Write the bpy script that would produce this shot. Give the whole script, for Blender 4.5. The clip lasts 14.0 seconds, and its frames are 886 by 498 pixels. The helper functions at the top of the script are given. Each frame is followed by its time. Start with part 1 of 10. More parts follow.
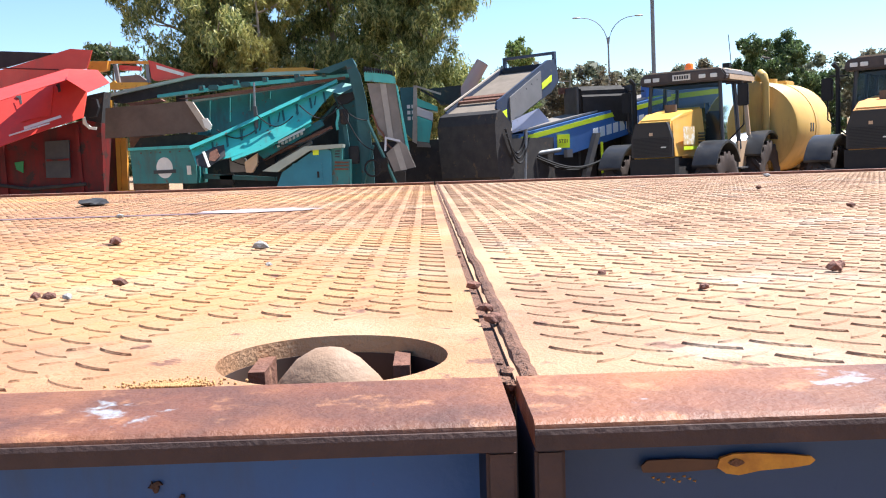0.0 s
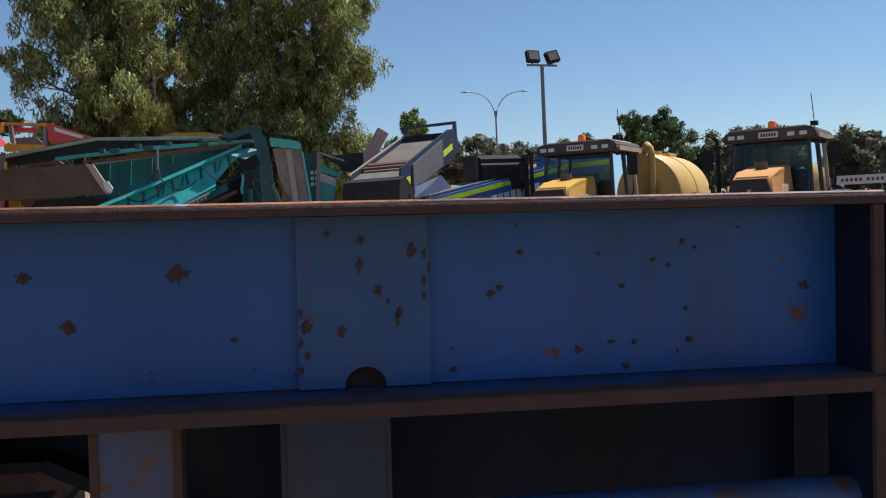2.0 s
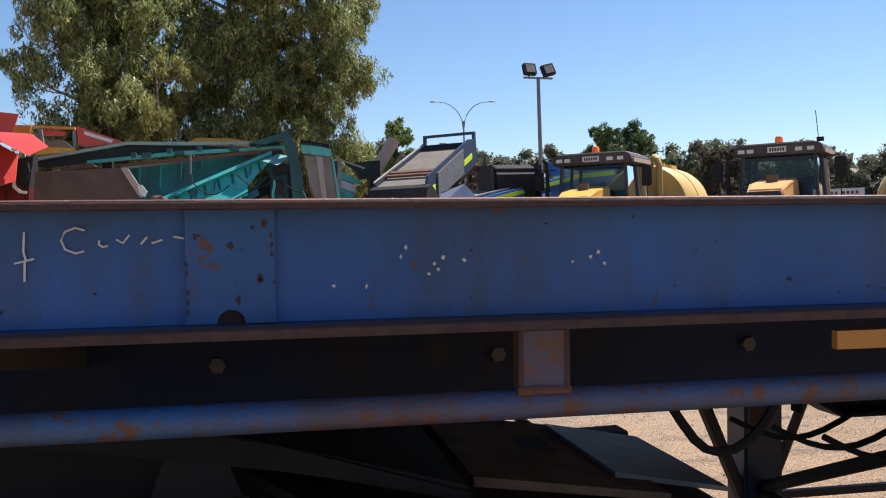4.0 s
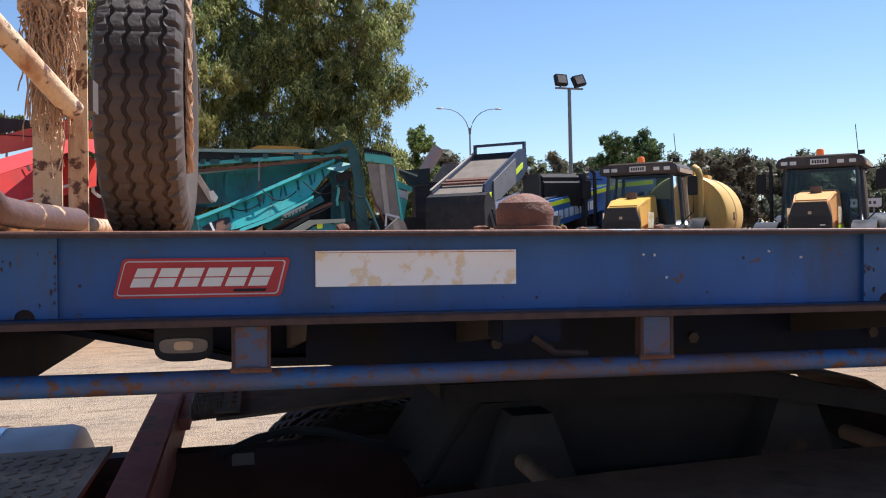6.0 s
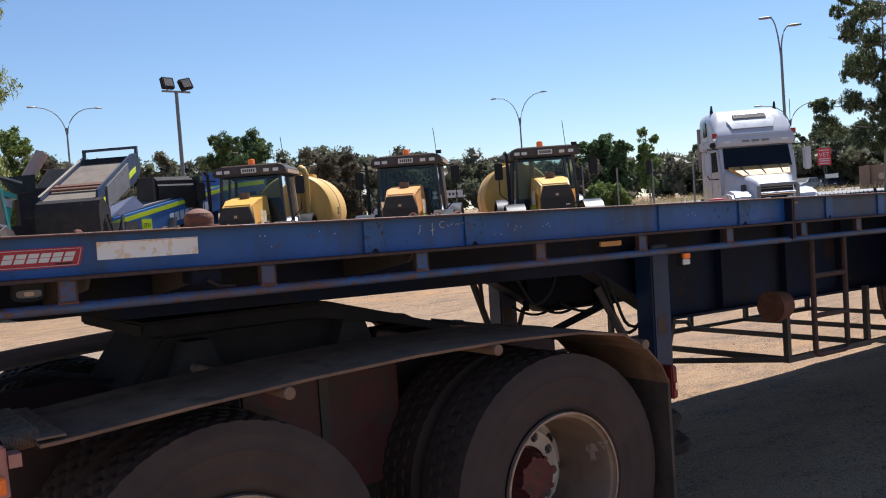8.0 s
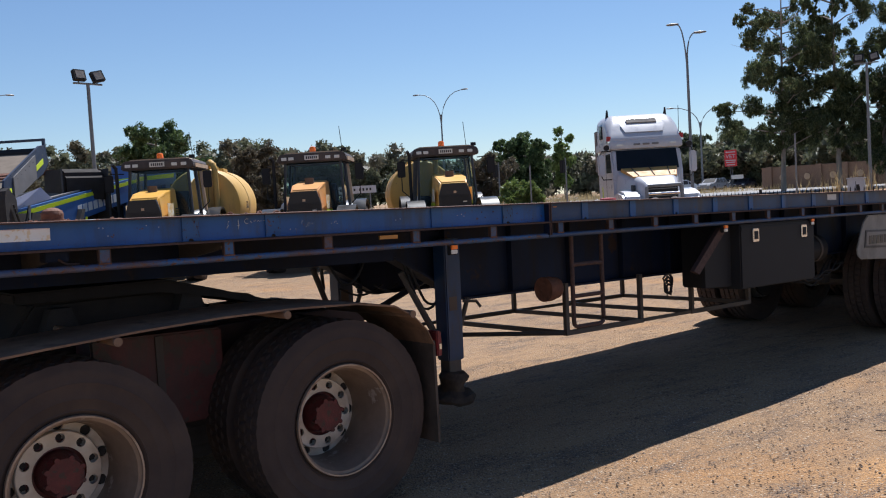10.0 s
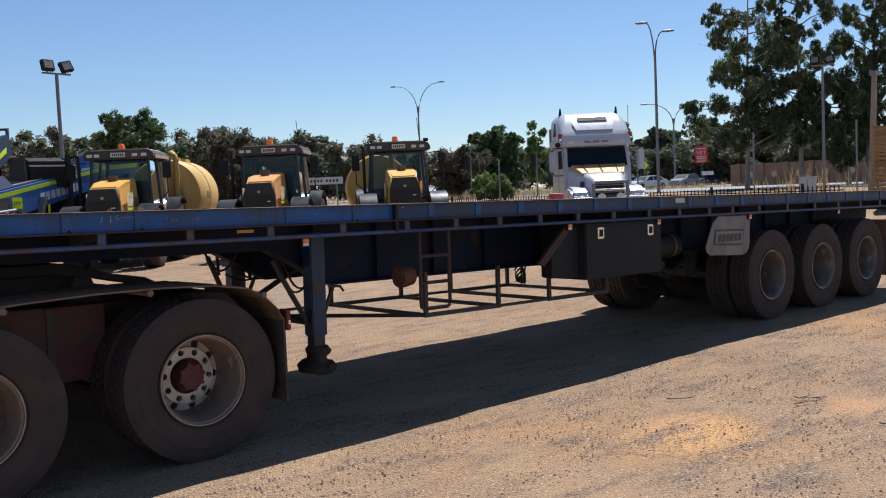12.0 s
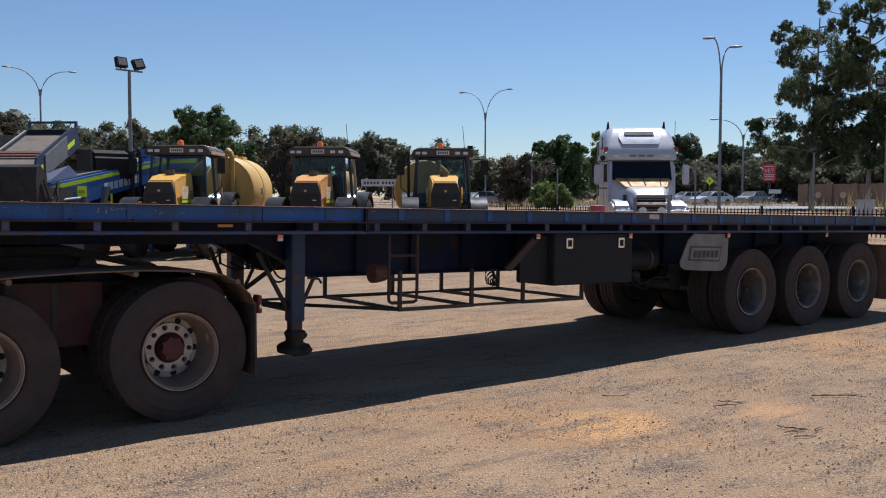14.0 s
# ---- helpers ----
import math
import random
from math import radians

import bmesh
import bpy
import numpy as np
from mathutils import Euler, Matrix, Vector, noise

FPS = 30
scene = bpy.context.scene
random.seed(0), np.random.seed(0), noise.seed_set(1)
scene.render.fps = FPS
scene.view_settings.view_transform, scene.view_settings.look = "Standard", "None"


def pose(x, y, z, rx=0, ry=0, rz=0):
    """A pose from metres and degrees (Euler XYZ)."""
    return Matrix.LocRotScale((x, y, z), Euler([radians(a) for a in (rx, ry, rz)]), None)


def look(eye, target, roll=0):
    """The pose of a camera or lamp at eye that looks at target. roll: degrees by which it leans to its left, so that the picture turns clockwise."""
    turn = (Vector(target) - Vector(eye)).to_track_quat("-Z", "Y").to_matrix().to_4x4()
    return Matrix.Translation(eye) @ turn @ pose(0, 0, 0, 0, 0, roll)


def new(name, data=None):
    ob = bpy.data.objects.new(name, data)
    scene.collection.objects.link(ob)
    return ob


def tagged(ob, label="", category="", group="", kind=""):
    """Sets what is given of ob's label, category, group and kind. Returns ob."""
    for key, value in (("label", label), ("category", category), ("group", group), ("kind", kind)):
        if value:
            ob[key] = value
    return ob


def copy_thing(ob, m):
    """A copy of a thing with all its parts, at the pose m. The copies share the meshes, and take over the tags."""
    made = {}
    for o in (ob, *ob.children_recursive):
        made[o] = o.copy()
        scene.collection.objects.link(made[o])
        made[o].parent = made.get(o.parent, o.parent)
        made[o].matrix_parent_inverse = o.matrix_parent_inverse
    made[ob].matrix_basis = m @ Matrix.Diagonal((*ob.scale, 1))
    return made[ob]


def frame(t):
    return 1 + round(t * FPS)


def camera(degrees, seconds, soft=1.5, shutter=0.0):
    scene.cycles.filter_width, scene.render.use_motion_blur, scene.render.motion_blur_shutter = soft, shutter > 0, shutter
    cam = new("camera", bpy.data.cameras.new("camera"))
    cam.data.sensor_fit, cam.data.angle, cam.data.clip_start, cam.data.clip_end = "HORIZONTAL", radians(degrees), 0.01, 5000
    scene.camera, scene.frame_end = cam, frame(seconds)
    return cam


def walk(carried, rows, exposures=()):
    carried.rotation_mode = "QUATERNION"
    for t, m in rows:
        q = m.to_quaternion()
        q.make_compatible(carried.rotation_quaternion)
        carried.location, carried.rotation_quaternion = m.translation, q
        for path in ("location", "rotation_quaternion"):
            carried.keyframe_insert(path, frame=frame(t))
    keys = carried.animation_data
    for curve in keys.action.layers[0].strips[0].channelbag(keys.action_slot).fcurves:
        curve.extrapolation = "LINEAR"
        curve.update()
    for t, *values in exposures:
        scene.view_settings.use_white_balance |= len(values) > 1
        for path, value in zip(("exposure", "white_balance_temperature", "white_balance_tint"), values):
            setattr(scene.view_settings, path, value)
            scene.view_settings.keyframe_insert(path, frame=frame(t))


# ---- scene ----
cam = camera(51.9, 14.0, soft=1.1)
PATH = [
    (0, (-0.027, -0.261, 1.685), (0.007, 1.728, 1.479), -1.7),
    (0.5, (-0.016, -0.279, 1.707), (0.028, 1.715, 1.551), -1.5),
    (1, (-0.031, -0.277, 1.683), (0.035, 1.719, 1.577), -1.2),
    (1.5, (-0.163, -0.401, 1.632), (0.0, 1.591, 1.562), -1.1),
    (2, (-0.371, -0.545, 1.592), (-0.089, 1.434, 1.532), -1.4),
    (4.5, (-2.368, -0.922, 1.574), (-1.981, 1.04, 1.534), -0.7),
    (5, (-2.774, -0.975, 1.577), (-2.388, 0.987, 1.54), -0.5),
    (5.5, (-3.119, -1.018, 1.589), (-2.735, 0.944, 1.555), -0.7),
    (6, (-3.395, -1.274, 1.598), (-2.996, 0.686, 1.568), -0.3),
    (6.5, (-3.508, -1.633, 1.587), (-2.992, 0.299, 1.561), -0.8),
    (7, (-3.683, -1.986, 1.593), (-2.925, -0.135, 1.561), -1.8),
    (7.5, (-3.892, -2.282, 1.6), (-2.885, -0.555, 1.552), -2.6),
    (8, (-4.015, -2.655, 1.58), (-2.858, -1.025, 1.52), -3.2),
    (8.5, (-4.143, -2.989, 1.566), (-2.9, -1.424, 1.499), -3.3),
    (11, (-4.265, -4.65, 1.588), (-2.97, -3.127, 1.502), -2.2),
    (11.5, (-4.31, -5.014, 1.604), (-3.005, -3.501, 1.511), -1.9),
    (12, (-4.226, -5.357, 1.601), (-2.913, -3.851, 1.5), -1.6),
    (12.5, (-4.166, -5.708, 1.613), (-2.85, -4.204, 1.512), -1.1),
    (13, (-4.163, -5.998, 1.611), (-2.856, -4.486, 1.513), -0.6),
    (13.5, (-4.097, -6.266, 1.6), (-2.839, -4.714, 1.508), 0.3),
    (14, (-4.088, -6.53, 1.611), (-2.891, -4.931, 1.522), 1.0),
]
# the trailer rides nose-up by a little over one degree and leans a touch to its far side; TILT carries its frame onto the level yard
NOSE = Matrix.Translation((0, 0, -0.0344)) @ Matrix.Rotation(math.atan(0.0205), 4, "Y")
TILT = NOSE @ Matrix.Translation((0, 0, 1.606)) @ Matrix.Rotation(-0.0026, 4, "X") @ Matrix.Translation((0, 0, -1.606))
walk(cam, [(t, NOSE @ look(e, a, r)) for t, e, a, r in PATH],
     exposures=((0.0, 1.5, 5900, 10), (0.25, 1.1, 5950, 10), (0.6, 0.6, 6050, 10), (1.0, 0.2, 5950, 10), (1.5, 0.15, 5700, 10), (2.2, 0.45, 5850, 10), (4.5, 0.83, 5850, 13), (5.5, 0.9, 5820, 13), (6.5, 0.9, 5800, 13), (7.0, 0.66, 5850, 13), (7.5, 0.62, 5880, 13), (8.0, 0.7, 5850, 13), (8.5, 0.48, 5850, 13), (11.0, 0.45, 5800, 12), (12.5, 0.4, 5700, 12), (14.0, 0.24, 5650, 12)))


# ---- light ----
SUN_FROM = Vector((0.55, 0.27, 1.0)).normalized()
sun_data = bpy.data.lights.new("sun", "SUN")
sun_data.energy, sun_data.angle, sun_data.color = 5.0, radians(0.5), (1.0, 0.94, 0.85)
sun = new("sun", sun_data)
sun.matrix_world = look(SUN_FROM * 60, (0, 0, 0))
world = bpy.data.worlds.new("sky")
scene.world = world
world.use_nodes = True
_sky = world.node_tree.nodes.new("ShaderNodeTexSky")
_sky.sky_type, _sky.sun_disc = "NISHITA", False
_sky.sun_elevation = math.asin(SUN_FROM.z)
_sky.sun_rotation = math.atan2(SUN_FROM.x, SUN_FROM.y)
_sky.air_density, _sky.dust_density, _sky.ozone_density = 1.0, 0.0, 3.0
world.node_tree.links.new(_sky.outputs[0], world.node_tree.nodes["Background"].inputs[0])
world.node_tree.nodes["Background"].inputs[1].default_value = 0.07

# ---- materials ----
def mat(name, c1, c2=None, scale=6.0, rough=0.6, metal=0.0, bump=0.0, spot=None, spot_at=0.62, spot_scale=9.0,
        dust=None, dust_at=0.6, spec=0.5, vary=0.0, stretch=(1, 1, 1), bump_scale=None, grime=None, grime_at=0.55, grime_scale=3.0):
    """Base colour c1 mottled with c2; spots of rust or chips; dust in broad patches; grime in upright runs; vary: per-object shift."""
    m = bpy.data.materials.new(name)
    m.use_nodes = True
    nt = m.node_tree
    N, L = nt.nodes, nt.links
    b = N["Principled BSDF"]
    b.inputs["Roughness"].default_value = rough
    b.inputs["Metallic"].default_value = metal
    b.inputs["Specular IOR Level"].default_value = spec
    tc = N.new("ShaderNodeTexCoord")
    mp = N.new("ShaderNodeMapping")
    mp.inputs["Scale"].default_value = stretch
    L.new(tc.outputs["Object"], mp.inputs[0])

    def tex(sc, detail=6.0, rr=0.6):
        t = N.new("ShaderNodeTexNoise")
        t.inputs["Scale"].default_value, t.inputs["Detail"].default_value, t.inputs["Roughness"].default_value = sc, detail, rr
        L.new(mp.outputs[0], t.inputs["Vector"])
        return t

    def ramp(src, lo, hi):
        r = N.new("ShaderNodeMapRange")
        r.inputs["From Min"].default_value, r.inputs["From Max"].default_value = lo, hi
        L.new(src, r.inputs["Value"])
        return r.outputs["Result"]

    def mix(fac, a, c):
        x = N.new("ShaderNodeMix")
        x.data_type = "RGBA"
        if hasattr(fac, "is_linked"):
            L.new(fac, x.inputs["Factor"])
        else:
            x.inputs["Factor"].default_value = fac
        for slot, v in (("A", a), ("B", c)):
            sock = [q for q in x.inputs if q.name == slot and q.type == "RGBA"][0]
            if isinstance(v, tuple):
                sock.default_value = (*v[:3], 1)
            else:
                L.new(v, sock)
        return [q for q in x.outputs if q.type == "RGBA"][0]

    c2 = c2 or tuple(v * 0.78 for v in c1)
    n1 = tex(scale)
    col = mix(ramp(n1.outputs[0], 0.32, 0.68), c1, c2)
    rsock = ramp(n1.outputs[0], 0.2, 0.8)
    rm = N.new("ShaderNodeMapRange")
    rm.inputs["To Min"].default_value, rm.inputs["To Max"].default_value = max(rough - 0.1, 0.03), min(rough + 0.12, 1)
    L.new(rsock, rm.inputs["Value"])
    L.new(rm.outputs[0], b.inputs["Roughness"])
    if dust:
        n3 = tex(scale * 0.23, 5.0)
        col = mix(ramp(n3.outputs[0], dust_at - 0.1, dust_at + 0.14), col, dust)
    if grime:
        gm = N.new("ShaderNodeMapping")
        gm.inputs["Scale"].default_value = (1.0, 1.0, 0.22)
        L.new(tc.outputs["Object"], gm.inputs[0])
        ng = N.new("ShaderNodeTexNoise")
        ng.inputs["Scale"].default_value, ng.inputs["Detail"].default_value, ng.inputs["Roughness"].default_value = grime_scale, 8.0, 0.68
        L.new(gm.outputs[0], ng.inputs["Vector"])
        col = mix(ramp(ng.outputs[0], grime_at - 0.06, grime_at + 0.12), col, grime)
    if spot:
        n2 = tex(spot_scale, 8.0, 0.65)
        col = mix(ramp(n2.outputs[0], spot_at, spot_at + 0.05), col, spot)
    if vary:
        oi = N.new("ShaderNodeObjectInfo")
        hs = N.new("ShaderNodeHueSaturation")
        vm = N.new("ShaderNodeMapRange")
        vm.inputs["To Min"].default_value, vm.inputs["To Max"].default_value = 1 - vary, 1 + vary
        L.new(oi.outputs["Random"], vm.inputs["Value"])
        L.new(vm.outputs[0], hs.inputs["Value"])
        L.new(col, hs.inputs["Color"])
        col = hs.outputs[0]
    L.new(col, b.inputs["Base Color"])
    if bump:
        nb = tex(bump_scale or scale * 6, 5.0)
        bp = N.new("ShaderNodeBump")
        bp.inputs["Strength"].default_value, bp.inputs["Distance"].default_value = bump, 0.01
        L.new(nb.outputs[0], bp.inputs["Height"])
        L.new(bp.outputs[0], b.inputs["Normal"])
    return m


def glass(name, tint):
    """A thin pane: tinted see-through with a mirror gloss that grows at grazing angles."""
    m = bpy.data.materials.new(name)
    m.use_nodes = True
    N, L = m.node_tree.nodes, m.node_tree.links
    t = N.new("ShaderNodeBsdfTransparent")
    t.inputs[0].default_value = (*tint, 1)
    gl = N.new("ShaderNodeBsdfGlossy")
    gl.inputs["Roughness"].default_value = 0.04
    gl.inputs["Color"].default_value = (0.85, 0.9, 0.95, 1)
    fr = N.new("ShaderNodeFresnel")
    fr.inputs[0].default_value = 1.38
    mx = N.new("ShaderNodeMixShader")
    L.new(fr.outputs[0], mx.inputs[0])
    L.new(t.outputs[0], mx.inputs[1])
    L.new(gl.outputs[0], mx.inputs[2])
    L.new(mx.outputs[0], N["Material Output"].inputs[0])
    return m


def leafy(name, c1, c2, c3):
    """Foliage: colour differs leaf by leaf, a little light passes through."""
    m = bpy.data.materials.new(name)
    m.use_nodes = True
    N, L = m.node_tree.nodes, m.node_tree.links
    b = N["Principled BSDF"]
    g = N.new("ShaderNodeNewGeometry")
    r = N.new("ShaderNodeValToRGB")
    r.color_ramp.elements[0].color, r.color_ramp.elements[1].color = (*c1, 1), (*c3, 1)
    e = r.color_ramp.elements.new(0.55)
    e.color = (*c2, 1)
    L.new(g.outputs["Random Per Island"], r.inputs[0])
    L.new(r.outputs[0], b.inputs["Base Color"])
    b.inputs["Roughness"].default_value = 0.5
    b.inputs["Specular IOR Level"].default_value = 0.4
    t = N.new("ShaderNodeBsdfTranslucent")
    L.new(r.outputs[0], t.inputs[0])
    mx = N.new("ShaderNodeMixShader")
    mx.inputs[0].default_value = 0.38
    L.new(b.outputs[0], mx.inputs[1])
    L.new(t.outputs[0], mx.inputs[2])
    L.new(mx.outputs[0], N["Material Output"].inputs[0])
    return m


M_BLUE = mat("blue_paint", (0.0145, 0.098, 0.34), (0.0125, 0.072, 0.24), 4.0, 0.45, spot=(0.09, 0.04, 0.022), spot_at=0.645, spot_scale=30.0, bump=0.08, bump_scale=90, dust=(0.035, 0.1, 0.25), dust_at=0.57, grime=(0.03, 0.052, 0.105), grime_at=0.55, grime_scale=5.0)
# Rear rails and legs: weaker light put into the blue, plus brown grime.
M_BLUE_DIM = mat("dim_dull_blue_paint", (0.014, 0.05, 0.14), (0.013, 0.038, 0.1), 4.0, 0.5, spot=(0.075, 0.035, 0.022), spot_at=0.64, spot_scale=30.0, bump=0.08, bump_scale=90, dust=(0.045, 0.055, 0.09), dust_at=0.52, grime=(0.036, 0.034, 0.042), grime_at=0.55, grime_scale=5.0)
M_BLUE_WORN = mat("blue_paint_rusting", (0.02, 0.085, 0.24), (0.038, 0.088, 0.18), 9.0, 0.5, spot=(0.105, 0.045, 0.026), spot_at=0.54, spot_scale=45.0, bump=0.2, bump_scale=120, dust=(0.095, 0.046, 0.03), dust_at=0.54, grime=(0.055, 0.05, 0.065), grime_at=0.55, grime_scale=14.0)
M_BLUE_PLATE = mat("blue_plate_flecked", (0.018, 0.096, 0.29), (0.02, 0.08, 0.22), 6.0, 0.5, spot=(0.10, 0.042, 0.024), spot_at=0.615, spot_scale=26.0, dust=(0.035, 0.085, 0.19), dust_at=0.58, bump=0.1, bump_scale=100, grime=(0.075, 0.055, 0.055), grime_at=0.6, grime_scale=22.0)
# Blue of the under-deck members, with the shade there put into the colour.
M_BLUE_DARK = mat("blue_beam_paint_with_shade", (0.009, 0.018, 0.048), (0.009, 0.014, 0.034), 2.0, 0.65, spec=0.2, spot=(0.036, 0.022, 0.018), spot_at=0.61, spot_scale=5.0, bump=0.1, grime=(0.015, 0.015, 0.021), grime_at=0.52, grime_scale=4.0)
M_RUST = mat("rusted_steel", (0.19, 0.075, 0.04), (0.11, 0.045, 0.028), 18.0, 0.75, spot=(0.24, 0.12, 0.07), spot_at=0.6, spot_scale=30, bump=0.5)
M_FLANGE = mat("worn_flange_steel", (0.175, 0.066, 0.038), (0.085, 0.036, 0.026), 26.0, 0.55, spec=0.4, spot=(0.30, 0.33, 0.36), spot_at=0.615, spot_scale=17, bump=0.25, dust=(0.34, 0.13, 0.05), dust_at=0.56, bump_scale=260, grime=(0.42, 0.2, 0.095), grime_at=0.6, grime_scale=40.0)
M_DUSTY = mat("dust_covered_casting", (0.34, 0.22, 0.14), (0.26, 0.16, 0.10), 30, 0.7, bump=0.15, bump_scale=200)
M_EDGE = mat("brown_rust_edge", (0.072, 0.035, 0.027), (0.045, 0.026, 0.022), 40, 0.8, bump=0.2)
M_DECK = mat("rusty_chequer_plate", (0.395, 0.224, 0.116), (0.27, 0.145, 0.078), 14.0, 0.7, bump=0.35, bump_scale=420, dust=(0.44, 0.275, 0.145), dust_at=0.56, grime=(0.36, 0.28, 0.21), grime_at=0.6, grime_scale=9.0, spot=(0.17, 0.08, 0.048), spot_at=0.61, spot_scale=40.0)
M_DECK_L = mat("orange_rusty_chequer_plate", (0.39, 0.2, 0.092), (0.255, 0.12, 0.058), 11.0, 0.7, bump=0.35, bump_scale=420, dust=(0.47, 0.245, 0.088), dust_at=0.55, grime=(0.38, 0.25, 0.145), grime_at=0.57, grime_scale=6.0, spot=(0.16, 0.068, 0.04), spot_at=0.61, spot_scale=40.0)
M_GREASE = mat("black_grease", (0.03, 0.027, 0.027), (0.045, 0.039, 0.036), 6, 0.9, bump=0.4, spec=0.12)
# Near-black with the shade of machine insides in the colour; also oily steel.
M_SHADE_OIL = mat("oily_black_with_shade", (0.032, 0.03, 0.032), (0.052, 0.047, 0.045), 5, 0.85, bump=0.4, spec=0.15, spot=(0.085, 0.06, 0.044), spot_at=0.6, spot_scale=6.0)
# Rust brown of holes and pockets, darkened by the shade inside them.
M_HOLE = mat("dark_rust_with_shade", (0.06, 0.03, 0.02), (0.035, 0.02, 0.015), 20, 0.9)
M_TYRE = mat("dusty_tyre_rubber", (0.05, 0.037, 0.034), (0.068, 0.051, 0.044), 5.0, 0.85, bump=0.3, dust=(0.1, 0.069, 0.053), dust_at=0.6, spec=0.2)
M_TYRE2 = mat("worn_spare_rubber", (0.078, 0.06, 0.05), (0.045, 0.036, 0.031), 8.0, 0.75, bump=0.4, dust=(0.14, 0.098, 0.072), dust_at=0.6, spec=0.35)
M_RIM = mat("dusty_alloy_rim", (0.68, 0.63, 0.57), (0.5, 0.41, 0.33), 7.0, 0.4, metal=0.15, bump=0.12, dust=(0.3, 0.2, 0.145), dust_at=0.62)
M_RIM_STEEL = mat("grey_steel_rim", (0.21, 0.19, 0.175), (0.13, 0.105, 0.088), 9.0, 0.45, metal=0.35, bump=0.2, spot=(0.36, 0.33, 0.3), spot_at=0.63, spot_scale=6.0)
M_HUB = mat("red_hub_paint", (0.13, 0.016, 0.018), (0.07, 0.014, 0.014), 20, 0.5, bump=0.3, spot=(0.05, 0.026, 0.022), spot_at=0.56, spot_scale=30)
M_RED_CH = mat("faded_red_chassis", (0.135, 0.034, 0.03), (0.085, 0.026, 0.024), 6.0, 0.65, spot=(0.065, 0.042, 0.034), spot_at=0.53, bump=0.2, grime=(0.055, 0.04, 0.036), grime_at=0.52)
M_RED_BEAM = mat("sunbleached_red_paint", (0.62, 0.2, 0.165), (0.48, 0.15, 0.12), 7.0, 0.65, spot=(0.26, 0.16, 0.12), spot_at=0.57, spot_scale=12.0, bump=0.2, dust=(0.42, 0.24, 0.18), dust_at=0.57, spec=0.2)
M_GUARD = mat("dusty_black_guard", (0.23, 0.142, 0.094), (0.16, 0.102, 0.072), 5.0, 0.95, bump=0.35, dust=(0.31, 0.2, 0.128), spec=0.05, grime=(0.115, 0.078, 0.058), grime_at=0.57, grime_scale=8.0)
M_BLACK = mat("black_plastic", (0.017, 0.017, 0.02), (0.026, 0.025, 0.025), 8, 0.65, bump=0.1, spec=0.2)
M_DARK = mat("greasy_dark_steel", (0.062, 0.053, 0.047), (0.09, 0.072, 0.06), 8, 0.7, bump=0.3)
M_GALV = mat("galvanised_steel", (0.23, 0.24, 0.25), (0.18, 0.19, 0.2), 12, 0.6, metal=0.3, bump=0.1)
M_WHITE = mat("white_paint", (0.51, 0.515, 0.55), (0.45, 0.455, 0.49), 3, 0.3, bump=0.03)
M_DECAL = mat("peeling_white_decal", (0.88, 0.87, 0.85), (0.82, 0.79, 0.74), 8, 0.5, spot=(0.78, 0.64, 0.44), spot_at=0.53, spot_scale=22)
M_REDLOGO = mat("red_badge", (0.42, 0.022, 0.024), (0.35, 0.02, 0.022), 12, 0.5)
M_PIPE = mat("worn_dark_pipe", (0.075, 0.045, 0.04), (0.12, 0.06, 0.045), 9, 0.5, spot=(0.55, 0.35, 0.18), spot_at=0.575, spot_scale=11, bump=0.3)
M_CREAM = mat("cream_paint_flaking", (0.68, 0.52, 0.33), (0.58, 0.38, 0.2), 7.0, 0.6, spot=(0.11, 0.045, 0.026), spot_at=0.54, spot_scale=24, bump=0.5, grime=(0.36, 0.16, 0.07), grime_at=0.56, grime_scale=16.0)
M_ROPE = mat("frayed_rope", (0.66, 0.42, 0.25), (0.46, 0.28, 0.16), 40, 0.9, bump=0.6)
M_TEAL = mat("teal_machine_paint", (0.065, 0.435, 0.40), (0.05, 0.34, 0.315), 1.6, 0.42, spot=(0.13, 0.10, 0.075), spot_at=0.63, spot_scale=5.0, bump=0.08, dust=(0.17, 0.47, 0.42), grime=(0.08, 0.2, 0.18), grime_at=0.6, grime_scale=4.0)
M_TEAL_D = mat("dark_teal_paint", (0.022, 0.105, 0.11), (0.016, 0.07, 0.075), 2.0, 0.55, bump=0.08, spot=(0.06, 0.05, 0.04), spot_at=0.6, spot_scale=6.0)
M_BELT = mat("grey_conveyor_belt", (0.24, 0.21, 0.185), (0.16, 0.145, 0.13), 3.0, 0.85, bump=0.2)
M_BELT_D = mat("dark_conveyor_belt", (0.028, 0.022, 0.019), (0.018, 0.015, 0.013), 3.0, 0.85, bump=0.2)
M_BOARD = mat("weathered_brown_board", (0.12, 0.085, 0.065), (0.085, 0.06, 0.048), 3.0, 0.85, bump=0.3)
M_RED = mat("red_machine_paint", (0.63, 0.055, 0.035), (0.52, 0.042, 0.03), 1.2, 0.42, dust=(0.64, 0.13, 0.08), dust_at=0.6, bump=0.05, grime=(0.38, 0.055, 0.038), grime_at=0.6)
# Darker red for the shaded lower body: shade in the colour, plus grime.
M_RED_SHADE = mat("dark_shaded_red_paint", (0.15, 0.014, 0.014), (0.085, 0.012, 0.012), 1.6, 0.6, spec=0.2, spot=(0.04, 0.022, 0.02), spot_at=0.56, spot_scale=2.6, bump=0.2, grime=(0.05, 0.02, 0.018), grime_at=0.54)
